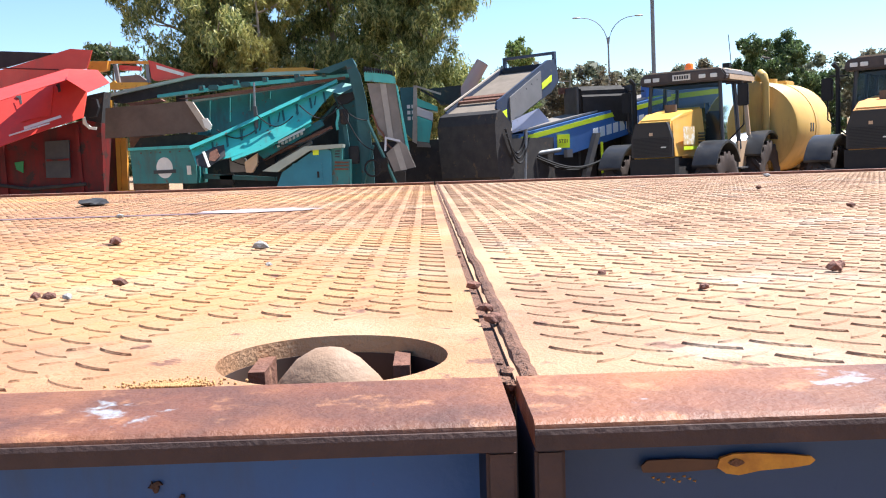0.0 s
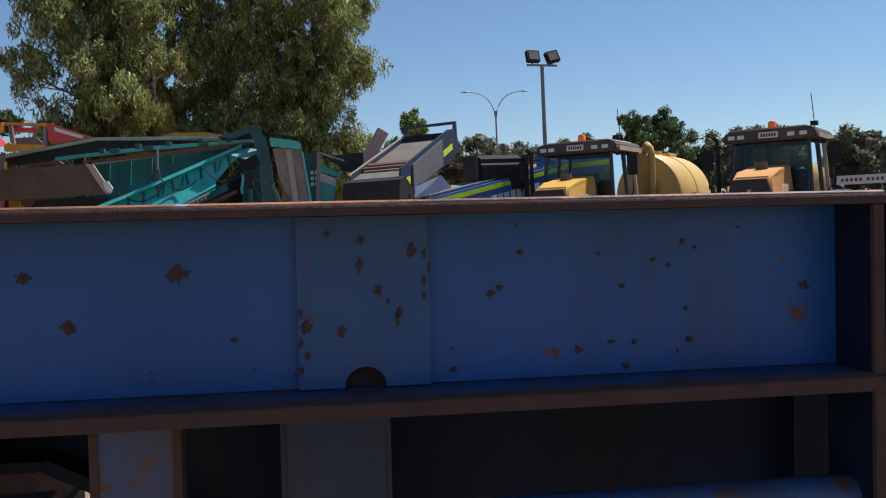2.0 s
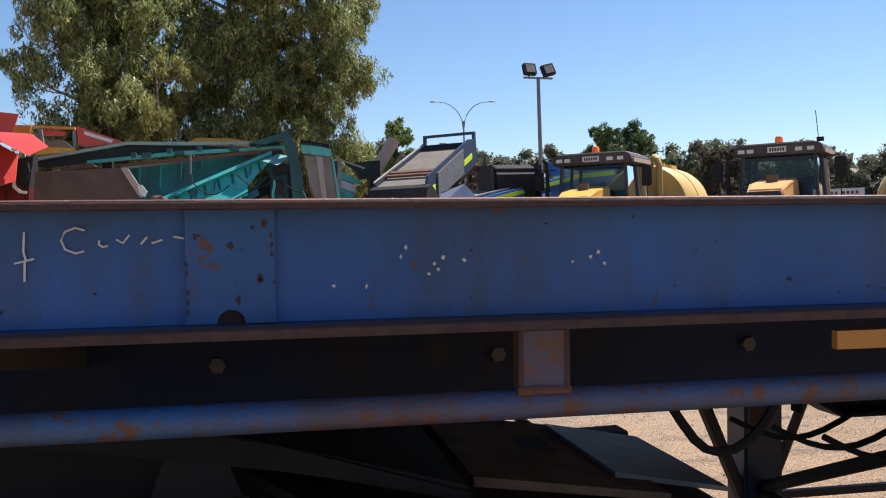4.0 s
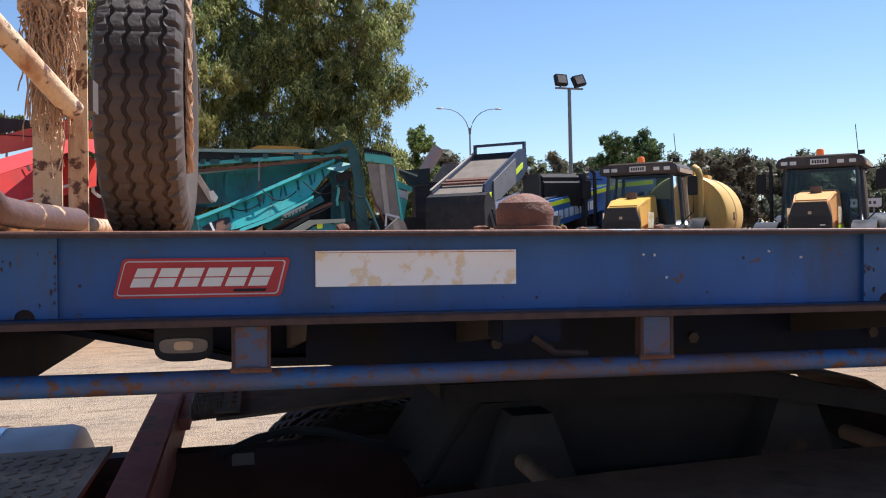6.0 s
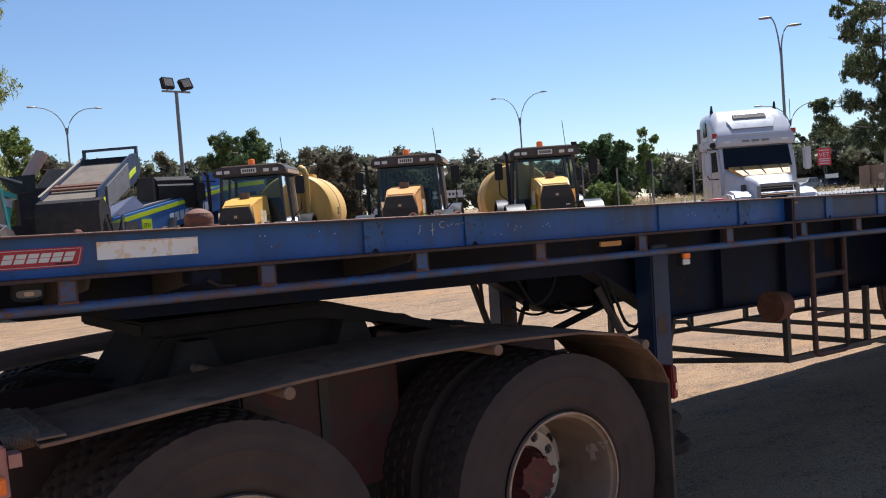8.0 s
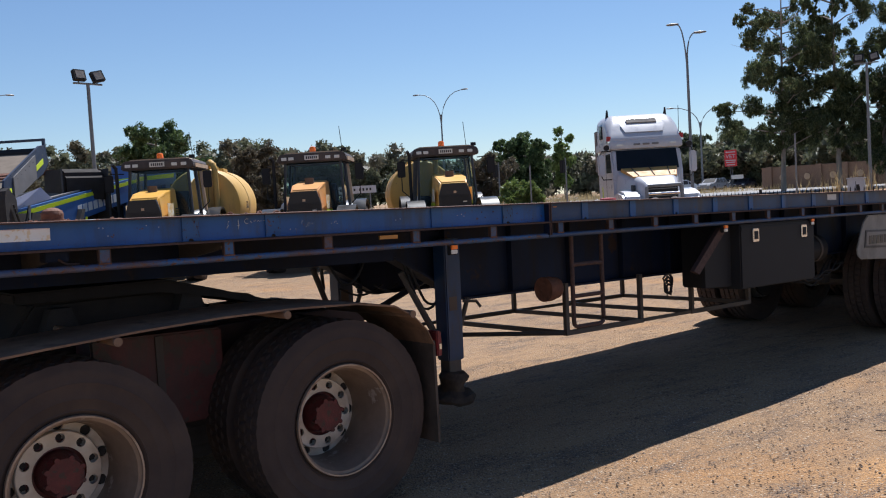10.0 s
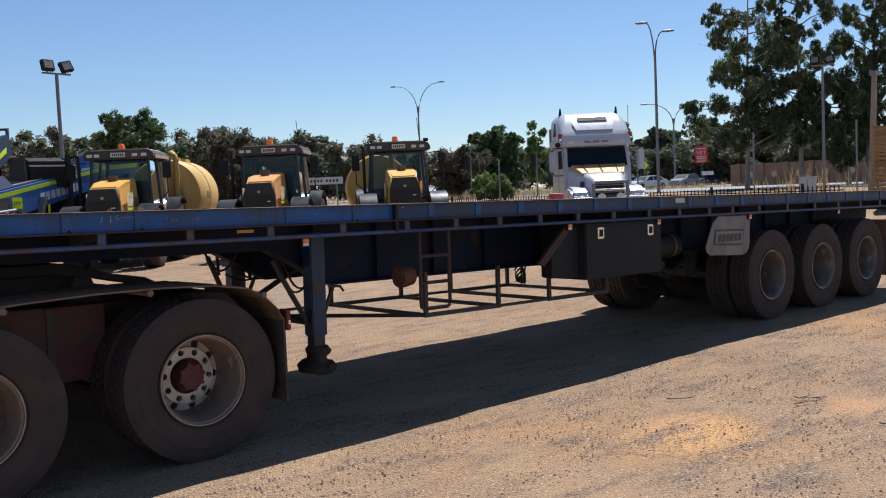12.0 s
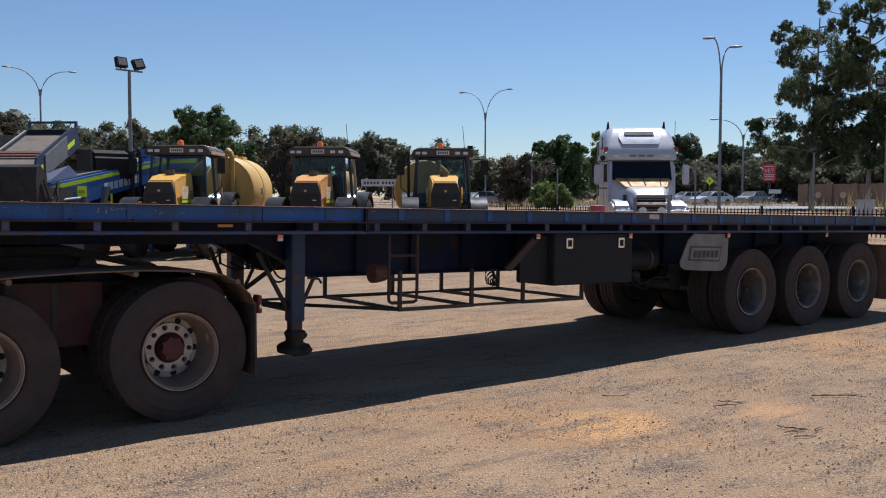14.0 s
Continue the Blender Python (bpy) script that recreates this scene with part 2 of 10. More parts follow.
M_ORANGE = mat("orange_frame_paint", (0.72, 0.33, 0.03), (0.58, 0.23, 0.025), 2.0, 0.5, bump=0.05, spot=(0.2, 0.09, 0.04), spot_at=0.62, spot_scale=8.0)
M_MBLUE = mat("stacker_blue_paint", (0.075, 0.19, 0.5), (0.055, 0.145, 0.39), 1.5, 0.38, bump=0.05, dust=(0.15, 0.23, 0.42), spot=(0.06, 0.06, 0.07), spot_at=0.65, spot_scale=5.0)
M_MSLATE = mat("slate_blue_frame_paint", (0.034, 0.048, 0.09), (0.025, 0.035, 0.062), 2.0, 0.5, bump=0.06, spot=(0.1, 0.085, 0.07), spot_at=0.62, spot_scale=6.0)
M_MGREY = mat("slate_grey_panel", (0.2, 0.19, 0.19), (0.15, 0.145, 0.145), 2.0, 0.45)
M_LBLUE = mat("pale_blue_plate", (0.66, 0.7, 0.85), (0.58, 0.62, 0.77), 2.0, 0.3, spot=(0.3, 0.33, 0.42), spot_at=0.6, spot_scale=4.0)
M_LETTER = mat("white_lettering_film", (0.86, 0.86, 0.86), (0.8, 0.8, 0.8), 4, 0.4)
M_HIVIS = mat("hi_vis_tape", (0.72, 0.86, 0.02), (0.62, 0.76, 0.02), 4.0, 0.5)
M_YEL = mat("yellow_tractor_paint", (0.76, 0.42, 0.06), (0.66, 0.34, 0.055), 2.0, 0.42, dust=(0.66, 0.40, 0.17), bump=0.03, grime=(0.45, 0.25, 0.08), grime_at=0.66, spot=(0.2, 0.12, 0.06), spot_at=0.69, spot_scale=7.0)
M_TANK = mat("yellow_tank_paint", (0.64, 0.385, 0.085), (0.55, 0.33, 0.075), 0.8, 0.55, bump=0.04, dust=(0.6, 0.4, 0.16), dust_at=0.6, grime=(0.40, 0.24, 0.075), grime_at=0.6, grime_scale=1.6, spot=(0.22, 0.12, 0.05), spot_at=0.68, spot_scale=6.0)
M_TAN = mat("dusty_tan_panel", (0.55, 0.38, 0.24), (0.47, 0.31, 0.19), 3.0, 0.6)
M_GRILLE = mat("black_grille", (0.016, 0.015, 0.015), (0.026, 0.023, 0.022), 12, 0.6, bump=0.2)
M_CAB = mat("charcoal_cab_frame", (0.038, 0.04, 0.047), (0.052, 0.052, 0.056), 6, 0.45, dust=(0.09, 0.07, 0.058), dust_at=0.6)
M_AMBER = mat("amber_lens", (0.95, 0.22, 0.02), (0.9, 0.18, 0.02), 10, 0.25)
M_CHROME = mat("polished_metal", (0.8, 0.8, 0.81), (0.7, 0.7, 0.72), 8, 0.15, metal=1.0)
M_FENDER = mat("weathered_black_fender", (0.022, 0.022, 0.024), (0.04, 0.038, 0.037), 4, 0.34, bump=0.05, spec=0.35)
M_GLASS = glass("cab_glass", (0.58, 0.68, 0.66))
M_SCREEN = mat("dark_windscreen", (0.012, 0.016, 0.022), (0.016, 0.02, 0.028), 2, 0.06)
M_BARK = mat("gum_bark", (0.2, 0.165, 0.13), (0.38, 0.32, 0.26), 3.0, 0.85, bump=0.6, stretch=(1, 1, 0.25))
M_LEAF = leafy("gum_leaves", (0.07, 0.1, 0.031), (0.24, 0.272, 0.088), (0.58, 0.545, 0.2))
M_LEAF_Y = leafy("yellowish_leaves", (0.17, 0.17, 0.045), (0.32, 0.30, 0.085), (0.46, 0.42, 0.15))
M_GLASSY = mat("lamp_glass", (0.16, 0.14, 0.12), (0.3, 0.27, 0.23), 14, 0.12)
M_LEAF_D = leafy("dark_leaves", (0.035, 0.052, 0.022), (0.085, 0.11, 0.045), (0.23, 0.245, 0.11))
M_LEAF_R = leafy("deep_green_leaves", (0.035, 0.062, 0.022), (0.072, 0.115, 0.04), (0.17, 0.225, 0.085))
# Leaves of the trees beyond the road: distance haze mixed into the green.
M_LEAF_M = leafy("mid_green_leaves_with_haze", (0.075, 0.09, 0.05), (0.11, 0.13, 0.07), (0.19, 0.205, 0.115))
M_LEAF_L = leafy("fresh_leaves", (0.10, 0.15, 0.04), (0.15, 0.21, 0.055), (0.23, 0.27, 0.08))
M_LEAF_B = leafy("dry_brown_leaves", (0.085, 0.072, 0.048), (0.11, 0.092, 0.06), (0.14, 0.118, 0.075))
# Skyline bushland: lifted, narrow leaf colours carry the haze.
M_WOOD_G = leafy("far_hazy_green_leaves", (0.12, 0.128, 0.074), (0.145, 0.152, 0.09), (0.172, 0.18, 0.108))
M_WOOD_B = leafy("far_hazy_brown_leaves", (0.138, 0.124, 0.08), (0.162, 0.146, 0.096), (0.192, 0.172, 0.114))
M_STRAW = leafy("dry_grass_blades", (0.30, 0.21, 0.10), (0.40, 0.30, 0.15), (0.5, 0.39, 0.2))
M_STONE = mat("rusty_pebble", (0.2, 0.085, 0.055), (0.13, 0.06, 0.045), 60, 0.85, vary=0.3, bump=0.5)
M_LUMP = mat("dried_brown_soil", (0.22, 0.105, 0.062), (0.13, 0.064, 0.044), 40, 0.95, bump=0.8)
M_LENS = mat("clear_lamp_lens", (0.72, 0.72, 0.68), (0.6, 0.6, 0.56), 20, 0.2)
M_SIGNRED = mat("red_sign_face", (0.66, 0.035, 0.04), (0.58, 0.03, 0.035), 4, 0.45)
M_BRICK = mat("brown_brick_wall", (0.28, 0.18, 0.12), (0.22, 0.13, 0.09), 9, 0.85, bump=0.4)
M_PLATE = mat("pale_plate", (0.7, 0.68, 0.62), (0.62, 0.6, 0.55), 8, 0.5)
M_SEAT = mat("dark_seat_cloth", (0.02, 0.022, 0.03), (0.03, 0.032, 0.04), 8, 0.9)
M_INK = mat("dull_black_print", (0.03, 0.03, 0.035), (0.05, 0.05, 0.05), 8, 0.7)

# ---- mesh tools ----
def part(name, bm, material, parent=None, label="", smooth=False, bevel=0.0):
    if bevel:
        bmesh.ops.bevel(bm, geom=list(bm.edges), offset=bevel, segments=2, affect="EDGES", clamp_overlap=True)
    bmesh.ops.recalc_face_normals(bm, faces=bm.faces)
    me = bpy.data.meshes.new(name)
    bm.to_mesh(me)
    bm.free()
    me.materials.append(material)
    if smooth:
        me.shade_smooth()
        me.set_sharp_from_angle(angle=radians(38))
    ob = new(name, me)
    if parent is not None:
        ob.parent = parent
    return tagged(ob, label)


def thing(name, m, label, category, group="", kind=""):
    ob = new(name)
    ob.empty_display_size = 0.2
    ob.matrix_world = m
    return tagged(ob, label, category, group, kind)


def solo(name, bm, material, label, category, m=None, group="", kind="", smooth=False, bevel=0.0):
    ob = part(name, bm, material, None, "", smooth, bevel)
    if m is not None:
        ob.matrix_world = m
    return tagged(ob, label, category, group, kind)


def box(bm, x0, x1, y0, y1, z0, z1, m=None):
    vs = [bm.verts.new(Vector(p) if m is None else m @ Vector(p)) for p in
          ((x0, y0, z0), (x1, y0, z0), (x1, y1, z0), (x0, y1, z0), (x0, y0, z1), (x1, y0, z1), (x1, y1, z1), (x0, y1, z1))]
    for q in ((0, 3, 2, 1), (4, 5, 6, 7), (0, 1, 5, 4), (1, 2, 6, 5), (2, 3, 7, 6), (3, 0, 4, 7)):
        bm.faces.new([vs[i] for i in q])
    return bm


def B(*a, m=None):
    return box(bmesh.new(), *a, m=m)


def prism(bm, prof, y0, y1, m=None):
    """A polygon in x, z drawn out from y0 to y1."""
    a = [bm.verts.new(Vector((x, y0, z)) if m is None else m @ Vector((x, y0, z))) for x, z in prof]
    b = [bm.verts.new(Vector((x, y1, z)) if m is None else m @ Vector((x, y1, z))) for x, z in prof]
    n = len(prof)
    bm.faces.new(a)
    bm.faces.new(b[::-1])
    for i in range(n):
        bm.faces.new((a[i], b[i], b[(i + 1) % n], a[(i + 1) % n]))
    return bm


def P(prof, y0, y1, m=None):
    return prism(bmesh.new(), prof, y0, y1, m)


def rod(bm, pts, r, seg=8, r2=None):
    """A round bar through points."""
    pts = [Vector(p) for p in pts]
    rings = []
    up = Vector((0, 0, 1))
    for i, p in enumerate(pts):
        d = (pts[min(i + 1, len(pts) - 1)] - pts[max(i - 1, 0)]).normalized()
        a = d.cross(up if abs(d.z) < 0.95 else Vector((1, 0, 0))).normalized()
        b = d.cross(a)
        rr = r if r2 is None else r + (r2 - r) * i / max(len(pts) - 1, 1)
        rings.append([bm.verts.new(p + (a * math.cos(2 * math.pi * k / seg) + b * math.sin(2 * math.pi * k / seg)) * rr) for k in range(seg)])
    for A, C in zip(rings, rings[1:]):
        for k in range(seg):
            bm.faces.new((A[k], A[(k + 1) % seg], C[(k + 1) % seg], C[k]))
    bm.faces.new(rings[0][::-1])
    bm.faces.new(rings[-1])
    return bm


def R(pts, r, seg=8, r2=None):
    return rod(bmesh.new(), pts, r, seg, r2)


def lathe(bm, prof, seg=32, m=None, closed=False):
    """Profile of (radius, y) turned about the y axis."""
    rings = []
    for r, y in prof:
        ring = []
        for k in range(seg):
            a = 2 * math.pi * k / seg
            v = Vector((r * math.cos(a), y, r * math.sin(a)))
            ring.append(bm.verts.new(v if m is None else m @ v))
        rings.append(ring)
    pairs = list(zip(rings, rings[1:])) + ([(rings[-1], rings[0])] if closed else [])
    for A, C in pairs:
        for k in range(seg):
            bm.faces.new((A[k], A[(k + 1) % seg], C[(k + 1) % seg], C[k]))
    if not closed:
        for ring in (rings[0], rings[-1]):
            if (ring[0].co - ring[seg // 2].co).length > 1e-4:
                bm.faces.new(ring)
    return bm


def words(name, text, size, m, material, parent=None, label="", depth=0.002, category=""):
    cu = bpy.data.curves.new(name, "FONT")
    cu.body, cu.size, cu.extrude, cu.align_x, cu.align_y = text, size, depth, "CENTER", "CENTER"
    tmp = bpy.data.objects.new(name, cu)
    scene.collection.objects.link(tmp)
    me = bpy.data.meshes.new_from_object(tmp.evaluated_get(bpy.context.evaluated_depsgraph_get()))
    bpy.data.objects.remove(tmp)
    me.materials.clear()
    me.materials.append(material)
    ob = new(name, me)
    ob.matrix_world = m
    if parent is not None:
        ob.parent = parent
        ob.matrix_basis = m
    return tagged(ob, label, category)


FRONT = Matrix.Rotation(radians(90), 4, "X")      # lettering that faces -y


def at(x, y, z, rz=0.0, s=1.0):
    return Matrix.Translation((x, y, z)) @ Matrix.Rotation(radians(rz), 4, "Z") @ Matrix.Scale(s, 4)

# ---- yard ground ----
def ground_material():
    m = bpy.data.materials.new("compacted_gravel_yard")
    m.use_nodes = True
    N, L = m.node_tree.nodes, m.node_tree.links
    b = N["Principled BSDF"]
    b.inputs["Roughness"].default_value = 0.92
    b.inputs["Specular IOR Level"].default_value = 0.2
    tc = N.new("ShaderNodeTexCoord")

    def tex(sc, detail=8.0, rr=0.6):
        t = N.new("ShaderNodeTexNoise")
        t.inputs["Scale"].default_value, t.inputs["Detail"].default_value, t.inputs["Roughness"].default_value = sc, detail, rr
        L.new(tc.outputs["Object"], t.inputs["Vector"])
        return t.outputs[0]

    def rng(src, lo, hi):
        r = N.new("ShaderNodeMapRange")
        r.inputs["From Min"].default_value, r.inputs["From Max"].default_value = lo, hi
        L.new(src, r.inputs["Value"])
        return r.outputs[0]

    def mix(fac, a, c):
        x = N.new("ShaderNodeMix")
        x.data_type = "RGBA"
        L.new(fac, x.inputs["Factor"])
        for slot, v in (("A", a), ("B", c)):
            sock = [q for q in x.inputs if q.name == slot and q.type == "RGBA"][0]
            if isinstance(v, tuple):
                sock.default_value = (*v, 1)
            else:
                L.new(v, sock)
        return [q for q in x.outputs if q.type == "RGBA"][0]

    mp = N.new("ShaderNodeMapping")
    mp.inputs["Scale"].default_value = (0.45, 1.5, 1.0)
    mp.inputs["Rotation"].default_value = (0, 0, 0.35)
    L.new(tc.outputs["Object"], mp.inputs[0])
    streak = N.new("ShaderNodeTexNoise")
    streak.inputs["Scale"].default_value, streak.inputs["Detail"].default_value, streak.inputs["Roughness"].default_value = 2.6, 9.0, 0.68
    L.new(mp.outputs[0], streak.inputs["Vector"])
    col = mix(rng(tex(0.45), 0.35, 0.65), (0.40, 0.254, 0.138), (0.31, 0.196, 0.107))
    col = mix(rng(tex(0.25), 0.56, 0.66), col, (0.41, 0.23, 0.104))
    for (cx, cy), (rx, ry), tint in (((0.9, -1.95), (0.62, 0.5), (0.64, 0.34, 0.125)), ((2.25, -2.45), (0.5, 0.38), (0.48, 0.27, 0.13)), ((-3.0, 8.6), (9.0, 5.2), (0.36, 0.268, 0.178))):
        sp = N.new("ShaderNodeMapping")
        sp.inputs["Location"].default_value = (-cx / rx, -cy / ry, 0)
        sp.inputs["Scale"].default_value = (1 / rx, 1 / ry, 0)
        L.new(tc.outputs["Object"], sp.inputs[0])
        ln = N.new("ShaderNodeVectorMath")
        ln.operation = "LENGTH"
        L.new(sp.outputs[0], ln.inputs[0])
        ad = N.new("ShaderNodeMath")
        ad.operation = "ADD"
        L.new(ln.outputs["Value"], ad.inputs[0])
        L.new(tex(3.5, 8.0, 0.7), ad.inputs[1])
        col = mix(rng(ad.outputs[0], 1.45, 0.85), col, tint)
    def times(p, q):
        x = N.new("ShaderNodeMath")
        x.operation = "MULTIPLY"
        L.new(p, x.inputs[0])
        L.new(q, x.inputs[1])
        return x.outputs[0]

    def ridge(src, width):
        x = N.new("ShaderNodeMath")
        x.operation = "COMPARE"
        x.inputs[1].default_value, x.inputs[2].default_value = 0.5, width
        L.new(src, x.inputs[0])
        return x.outputs[0]

    patch = rng(streak.outputs[0], 0.46, 0.62)
    col = mix(rng(streak.outputs[0], 0.52, 0.68), col, (0.235, 0.155, 0.10))
    col = mix(rng(tex(12.0, 9.0, 0.78), 0.55, 0.66), col, (0.21, 0.138, 0.088))
    col = mix(rng(tex(30.0, 5.0, 0.75), 0.585, 0.625), col, (0.14, 0.10, 0.072))
    col = mix(times(rng(tex(55.0, 4.0, 0.7), 0.52, 0.57), patch), col, (0.085, 0.064, 0.052))
    col = mix(times(rng(tex(95.0, 3.0, 0.7), 0.545, 0.585), rng(tex(1.3, 6.0, 0.7), 0.4, 0.6)), col, (0.10, 0.088, 0.082))
    col = mix(rng(tex(48.0, 4.0, 0.72), 0.585, 0.645), col, (0.53, 0.43, 0.315))
    col = mix(times(ridge(tex(4.5, 4.0, 0.6), 0.006), rng(tex(1.9, 4.0, 0.6), 0.53, 0.6)), col, (0.075, 0.05, 0.036))
    L.new(col, b.inputs["Base Color"])
    v = N.new("ShaderNodeTexVoronoi")
    v.inputs["Scale"].default_value = 70.0
    L.new(tc.outputs["Object"], v.inputs["Vector"])
    add = N.new("ShaderNodeMath")
    add.operation = "ADD"
    L.new(v.outputs["Distance"], add.inputs[0])
    L.new(tex(11.0, 10.0, 0.75), add.inputs[1])
    bp = N.new("ShaderNodeBump")
    bp.inputs["Strength"].default_value, bp.inputs["Distance"].default_value = 0.85, 0.015
    L.new(add.outputs[0], bp.inputs["Height"])
    L.new(bp.outputs[0], b.inputs["Normal"])
    return m


M_GROUND = ground_material()


def steps(fine, lim):
    """Coordinates that grow coarser outwards."""
    v, d, out = 0.0, fine, [0.0]
    while v < lim:
        if v > 14:
            d *= 1.35
        v += d
        out.append(v)
    return np.array(out)


def make_ground():
    s = steps(0.28, 2200)
    ax = np.concatenate([-s[:0:-1], s])
    X, Y = np.meshgrid(ax + 1.5, ax - 1.0, indexing="ij")
    Z = np.zeros_like(X)
    near = (np.abs(X) < 20) & (np.abs(Y) < 20)
    for i, j in zip(*np.nonzero(near)):
        p = (X[i, j] * 0.9, Y[i, j] * 0.9, 0.0)
        Z[i, j] = -0.004 + 0.016 * noise.noise(p) + 0.009 * noise.noise((p[0] * 3.3, p[1] * 3.3, 4.0))
    u = np.clip((X - 24.0) / 26.0, 0, 1)
    Z += 0.85 * u * u * (3 - 2 * u)
    n = len(ax)
    co = np.stack([X, Y, Z], -1).reshape(-1, 3)
    idx = np.arange(n * n).reshape(n, n)
    fa = np.stack([idx[:-1, :-1], idx[1:, :-1], idx[1:, 1:], idx[:-1, 1:]], -1).reshape(-1, 4)
    return mesh_np("ground", co, fa, M_GROUND, smooth=True)


def mesh_np(name, co, faces, material, parent=None, smooth=False, label=""):
    me = bpy.data.meshes.new(name)
    me.from_pydata([tuple(p) for p in co.tolist()] if len(co) < 4 else co.tolist(), [], faces.tolist())
    me.materials.append(material)
    if smooth:
        me.shade_smooth()
    ob = new(name, me)
    if parent is not None:
        ob.parent = parent
    return tagged(ob, label)


ground = make_ground()
tagged(ground, "pale tan compacted gravel yard with orange dusty patches", "ground", kind="structure")


def pebbles_on_yard():
    rng = np.random.default_rng(4)
    base = np.array([(1, 0, 0), (-1, 0, 0), (0, 1, 0), (0, -1, 0), (0, 0, 0.8)], float)
    tri = np.array([(0, 2, 4), (2, 1, 4), (1, 3, 4), (3, 0, 4)])
    n = 60000
    x = rng.uniform(-3, 11, n)
    y = np.where(rng.random(n) < 0.75, rng.uniform(-4.6, 0.4, n), rng.uniform(0.4, 6.5, n))
    keep = np.array([noise.noise((a * 1.1, b * 1.6, 2.0)) + 0.25 * noise.noise((a * 4, b * 4, 7.0)) for a, b in zip(x, y)]) > -0.12
    x, y = x[keep], y[keep]
    n = len(x)
    r = 0.0022 + 0.009 * rng.random(n) ** 4
    co = base[None] * (rng.uniform(0.6, 1.25, (n, 5, 1)) * r[:, None, None])
    a = rng.uniform(0, 6.28, n)
    c, s = np.cos(a)[:, None], np.sin(a)[:, None]
    co = np.stack([co[..., 0] * c - co[..., 1] * s, co[..., 0] * s + co[..., 1] * c, co[..., 2]], -1)
    co += np.stack([x, y, r * 0.15], -1)[:, None]
    fa = (tri[None] + 5 * np.arange(n)[:, None, None]).reshape(-1, 3)
    ob = mesh_np("gravel", co.reshape(-1, 3), fa, mat("yard_gravel", (0.20, 0.135, 0.09), (0.13, 0.09, 0.065), 2, 0.95))
    return tagged(ob, "loose tan gravel stones scattered over the yard", "gravel", kind="stuff")


pebbles_on_yard()


def twig(x, y, length, turn, seed):
    rg = random.Random(seed)
    pts = [(length * (k / 6 - 0.5), rg.uniform(-0.015, 0.015), 0.008 + 0.006 * rg.random()) for k in range(7)]
    bm = R(pts, 0.0045, 5, 0.002)
    for k in (2, 4):
        p = Vector(pts[k])
        rod(bm, [p, p + Vector((rg.uniform(0.04, 0.09), rg.uniform(-0.06, 0.06), 0.008))], 0.003, 4, 0.002)
    solo("twig", bm, mat("dead_twig", (0.08, 0.055, 0.04), (0.12, 0.08, 0.06), 20, 0.9), "thin dead brown twig lying on the gravel", "twig", at(x, y, 0.004, turn), group="twigs on the yard")


for k, (x, y, ln, a) in enumerate(((1.57, -1.4, 0.22, -44), (2.05, -2.16, 0.3, -20), (2.15, -2.1, 0.2, -60), (3.06, -2.47, 0.4, -35), (3.12, -2.52, 0.35, -50), (1.74, -2.94, 0.2, -10), (1.80, -2.88, 0.22, -70), (1.68, -3.05, 0.16, -30), (1.9, -3.0, 0.14, 20))):
    twig(x, y, ln, a, k)

# ---- flatbed trailer, in its own frame: x to the rear, near side at y = 0, deck at z = 1.606 ----
DECK = 1.606
X0, X1, SEAM0, SEAM1 = -3.86, 9.6, -0.0025, 0.003
trailer = thing("flatbed_trailer", TILT, "old blue steel flatbed semi-trailer with a rusty chequer-plate deck", "trailer")


def ext_x(bm, prof, x0, x1):
    """A polygon in y, z drawn out along x."""
    m = Matrix(((0, 1, 0, 0), (1, 0, 0, 0), (0, 0, 1, 0), (0, 0, 0, 1)))
    return prism(bm, prof, x0, x1, m)


def EX(prof, x0, x1):
    return ext_x(bmesh.new(), prof, x0, x1)


def mirror_y(prof):
    return [(2.5 - y, z) for y, z in prof]


TOPF = [(0.056, DECK), (0.0045, DECK), (0.0022, DECK - 0.0003), (0.0006, DECK - 0.0012), (0.0, DECK - 0.0028), (0.0, DECK - 0.0076), (0.001, DECK - 0.0085), (0.056, DECK - 0.0085)]
WEB = [(0.044, DECK - 0.0087), (0.055, DECK - 0.0087), (0.055, 1.487), (0.044, 1.487)]
BOTF = [(0.070, 1.4865), (0.004, 1.4865), (0.0, 1.482), (0.002, 1.476), (0.070, 1.475)]
for a, b in ((X0, SEAM0), (SEAM1, X1)):
    side_rail = part("side_rail", EX(WEB, a, b), M_BLUE if a < 0 else M_BLUE_DIM, trailer, "faded blue channel side rail")
    part("top_flange", EX(TOPF, a, b), M_FLANGE, side_rail, "worn brown rusty top flange", smooth=True)
    part("bottom_flange", EX(BOTF, a, b), M_BLUE_WORN, side_rail, "rust-edged bottom flange", smooth=True)
    # Dark strip: shade of the flange's front face painted on its worn edge.
    part("flange_lip", EX([(-0.0007, DECK - 0.0088), (-0.0008, DECK - 0.0040), (-0.0002, DECK - 0.0026), (0.0012, DECK - 0.0018), (0.0012, DECK - 0.0090)], a, b), M_EDGE, side_rail, "worn lip of the flange darkened by the front face's shade")
    far_rail = part("side_rail", EX(mirror_y(WEB), a, b), M_BLUE, trailer)
    part("top_flange", EX([(y, z + 0.005) for y, z in mirror_y(TOPF)], a, b), M_RUST, far_rail, "worn brown rusty top flange")
    part("bottom_flange", EX(mirror_y(BOTF), a, b), M_BLUE_WORN, far_rail)
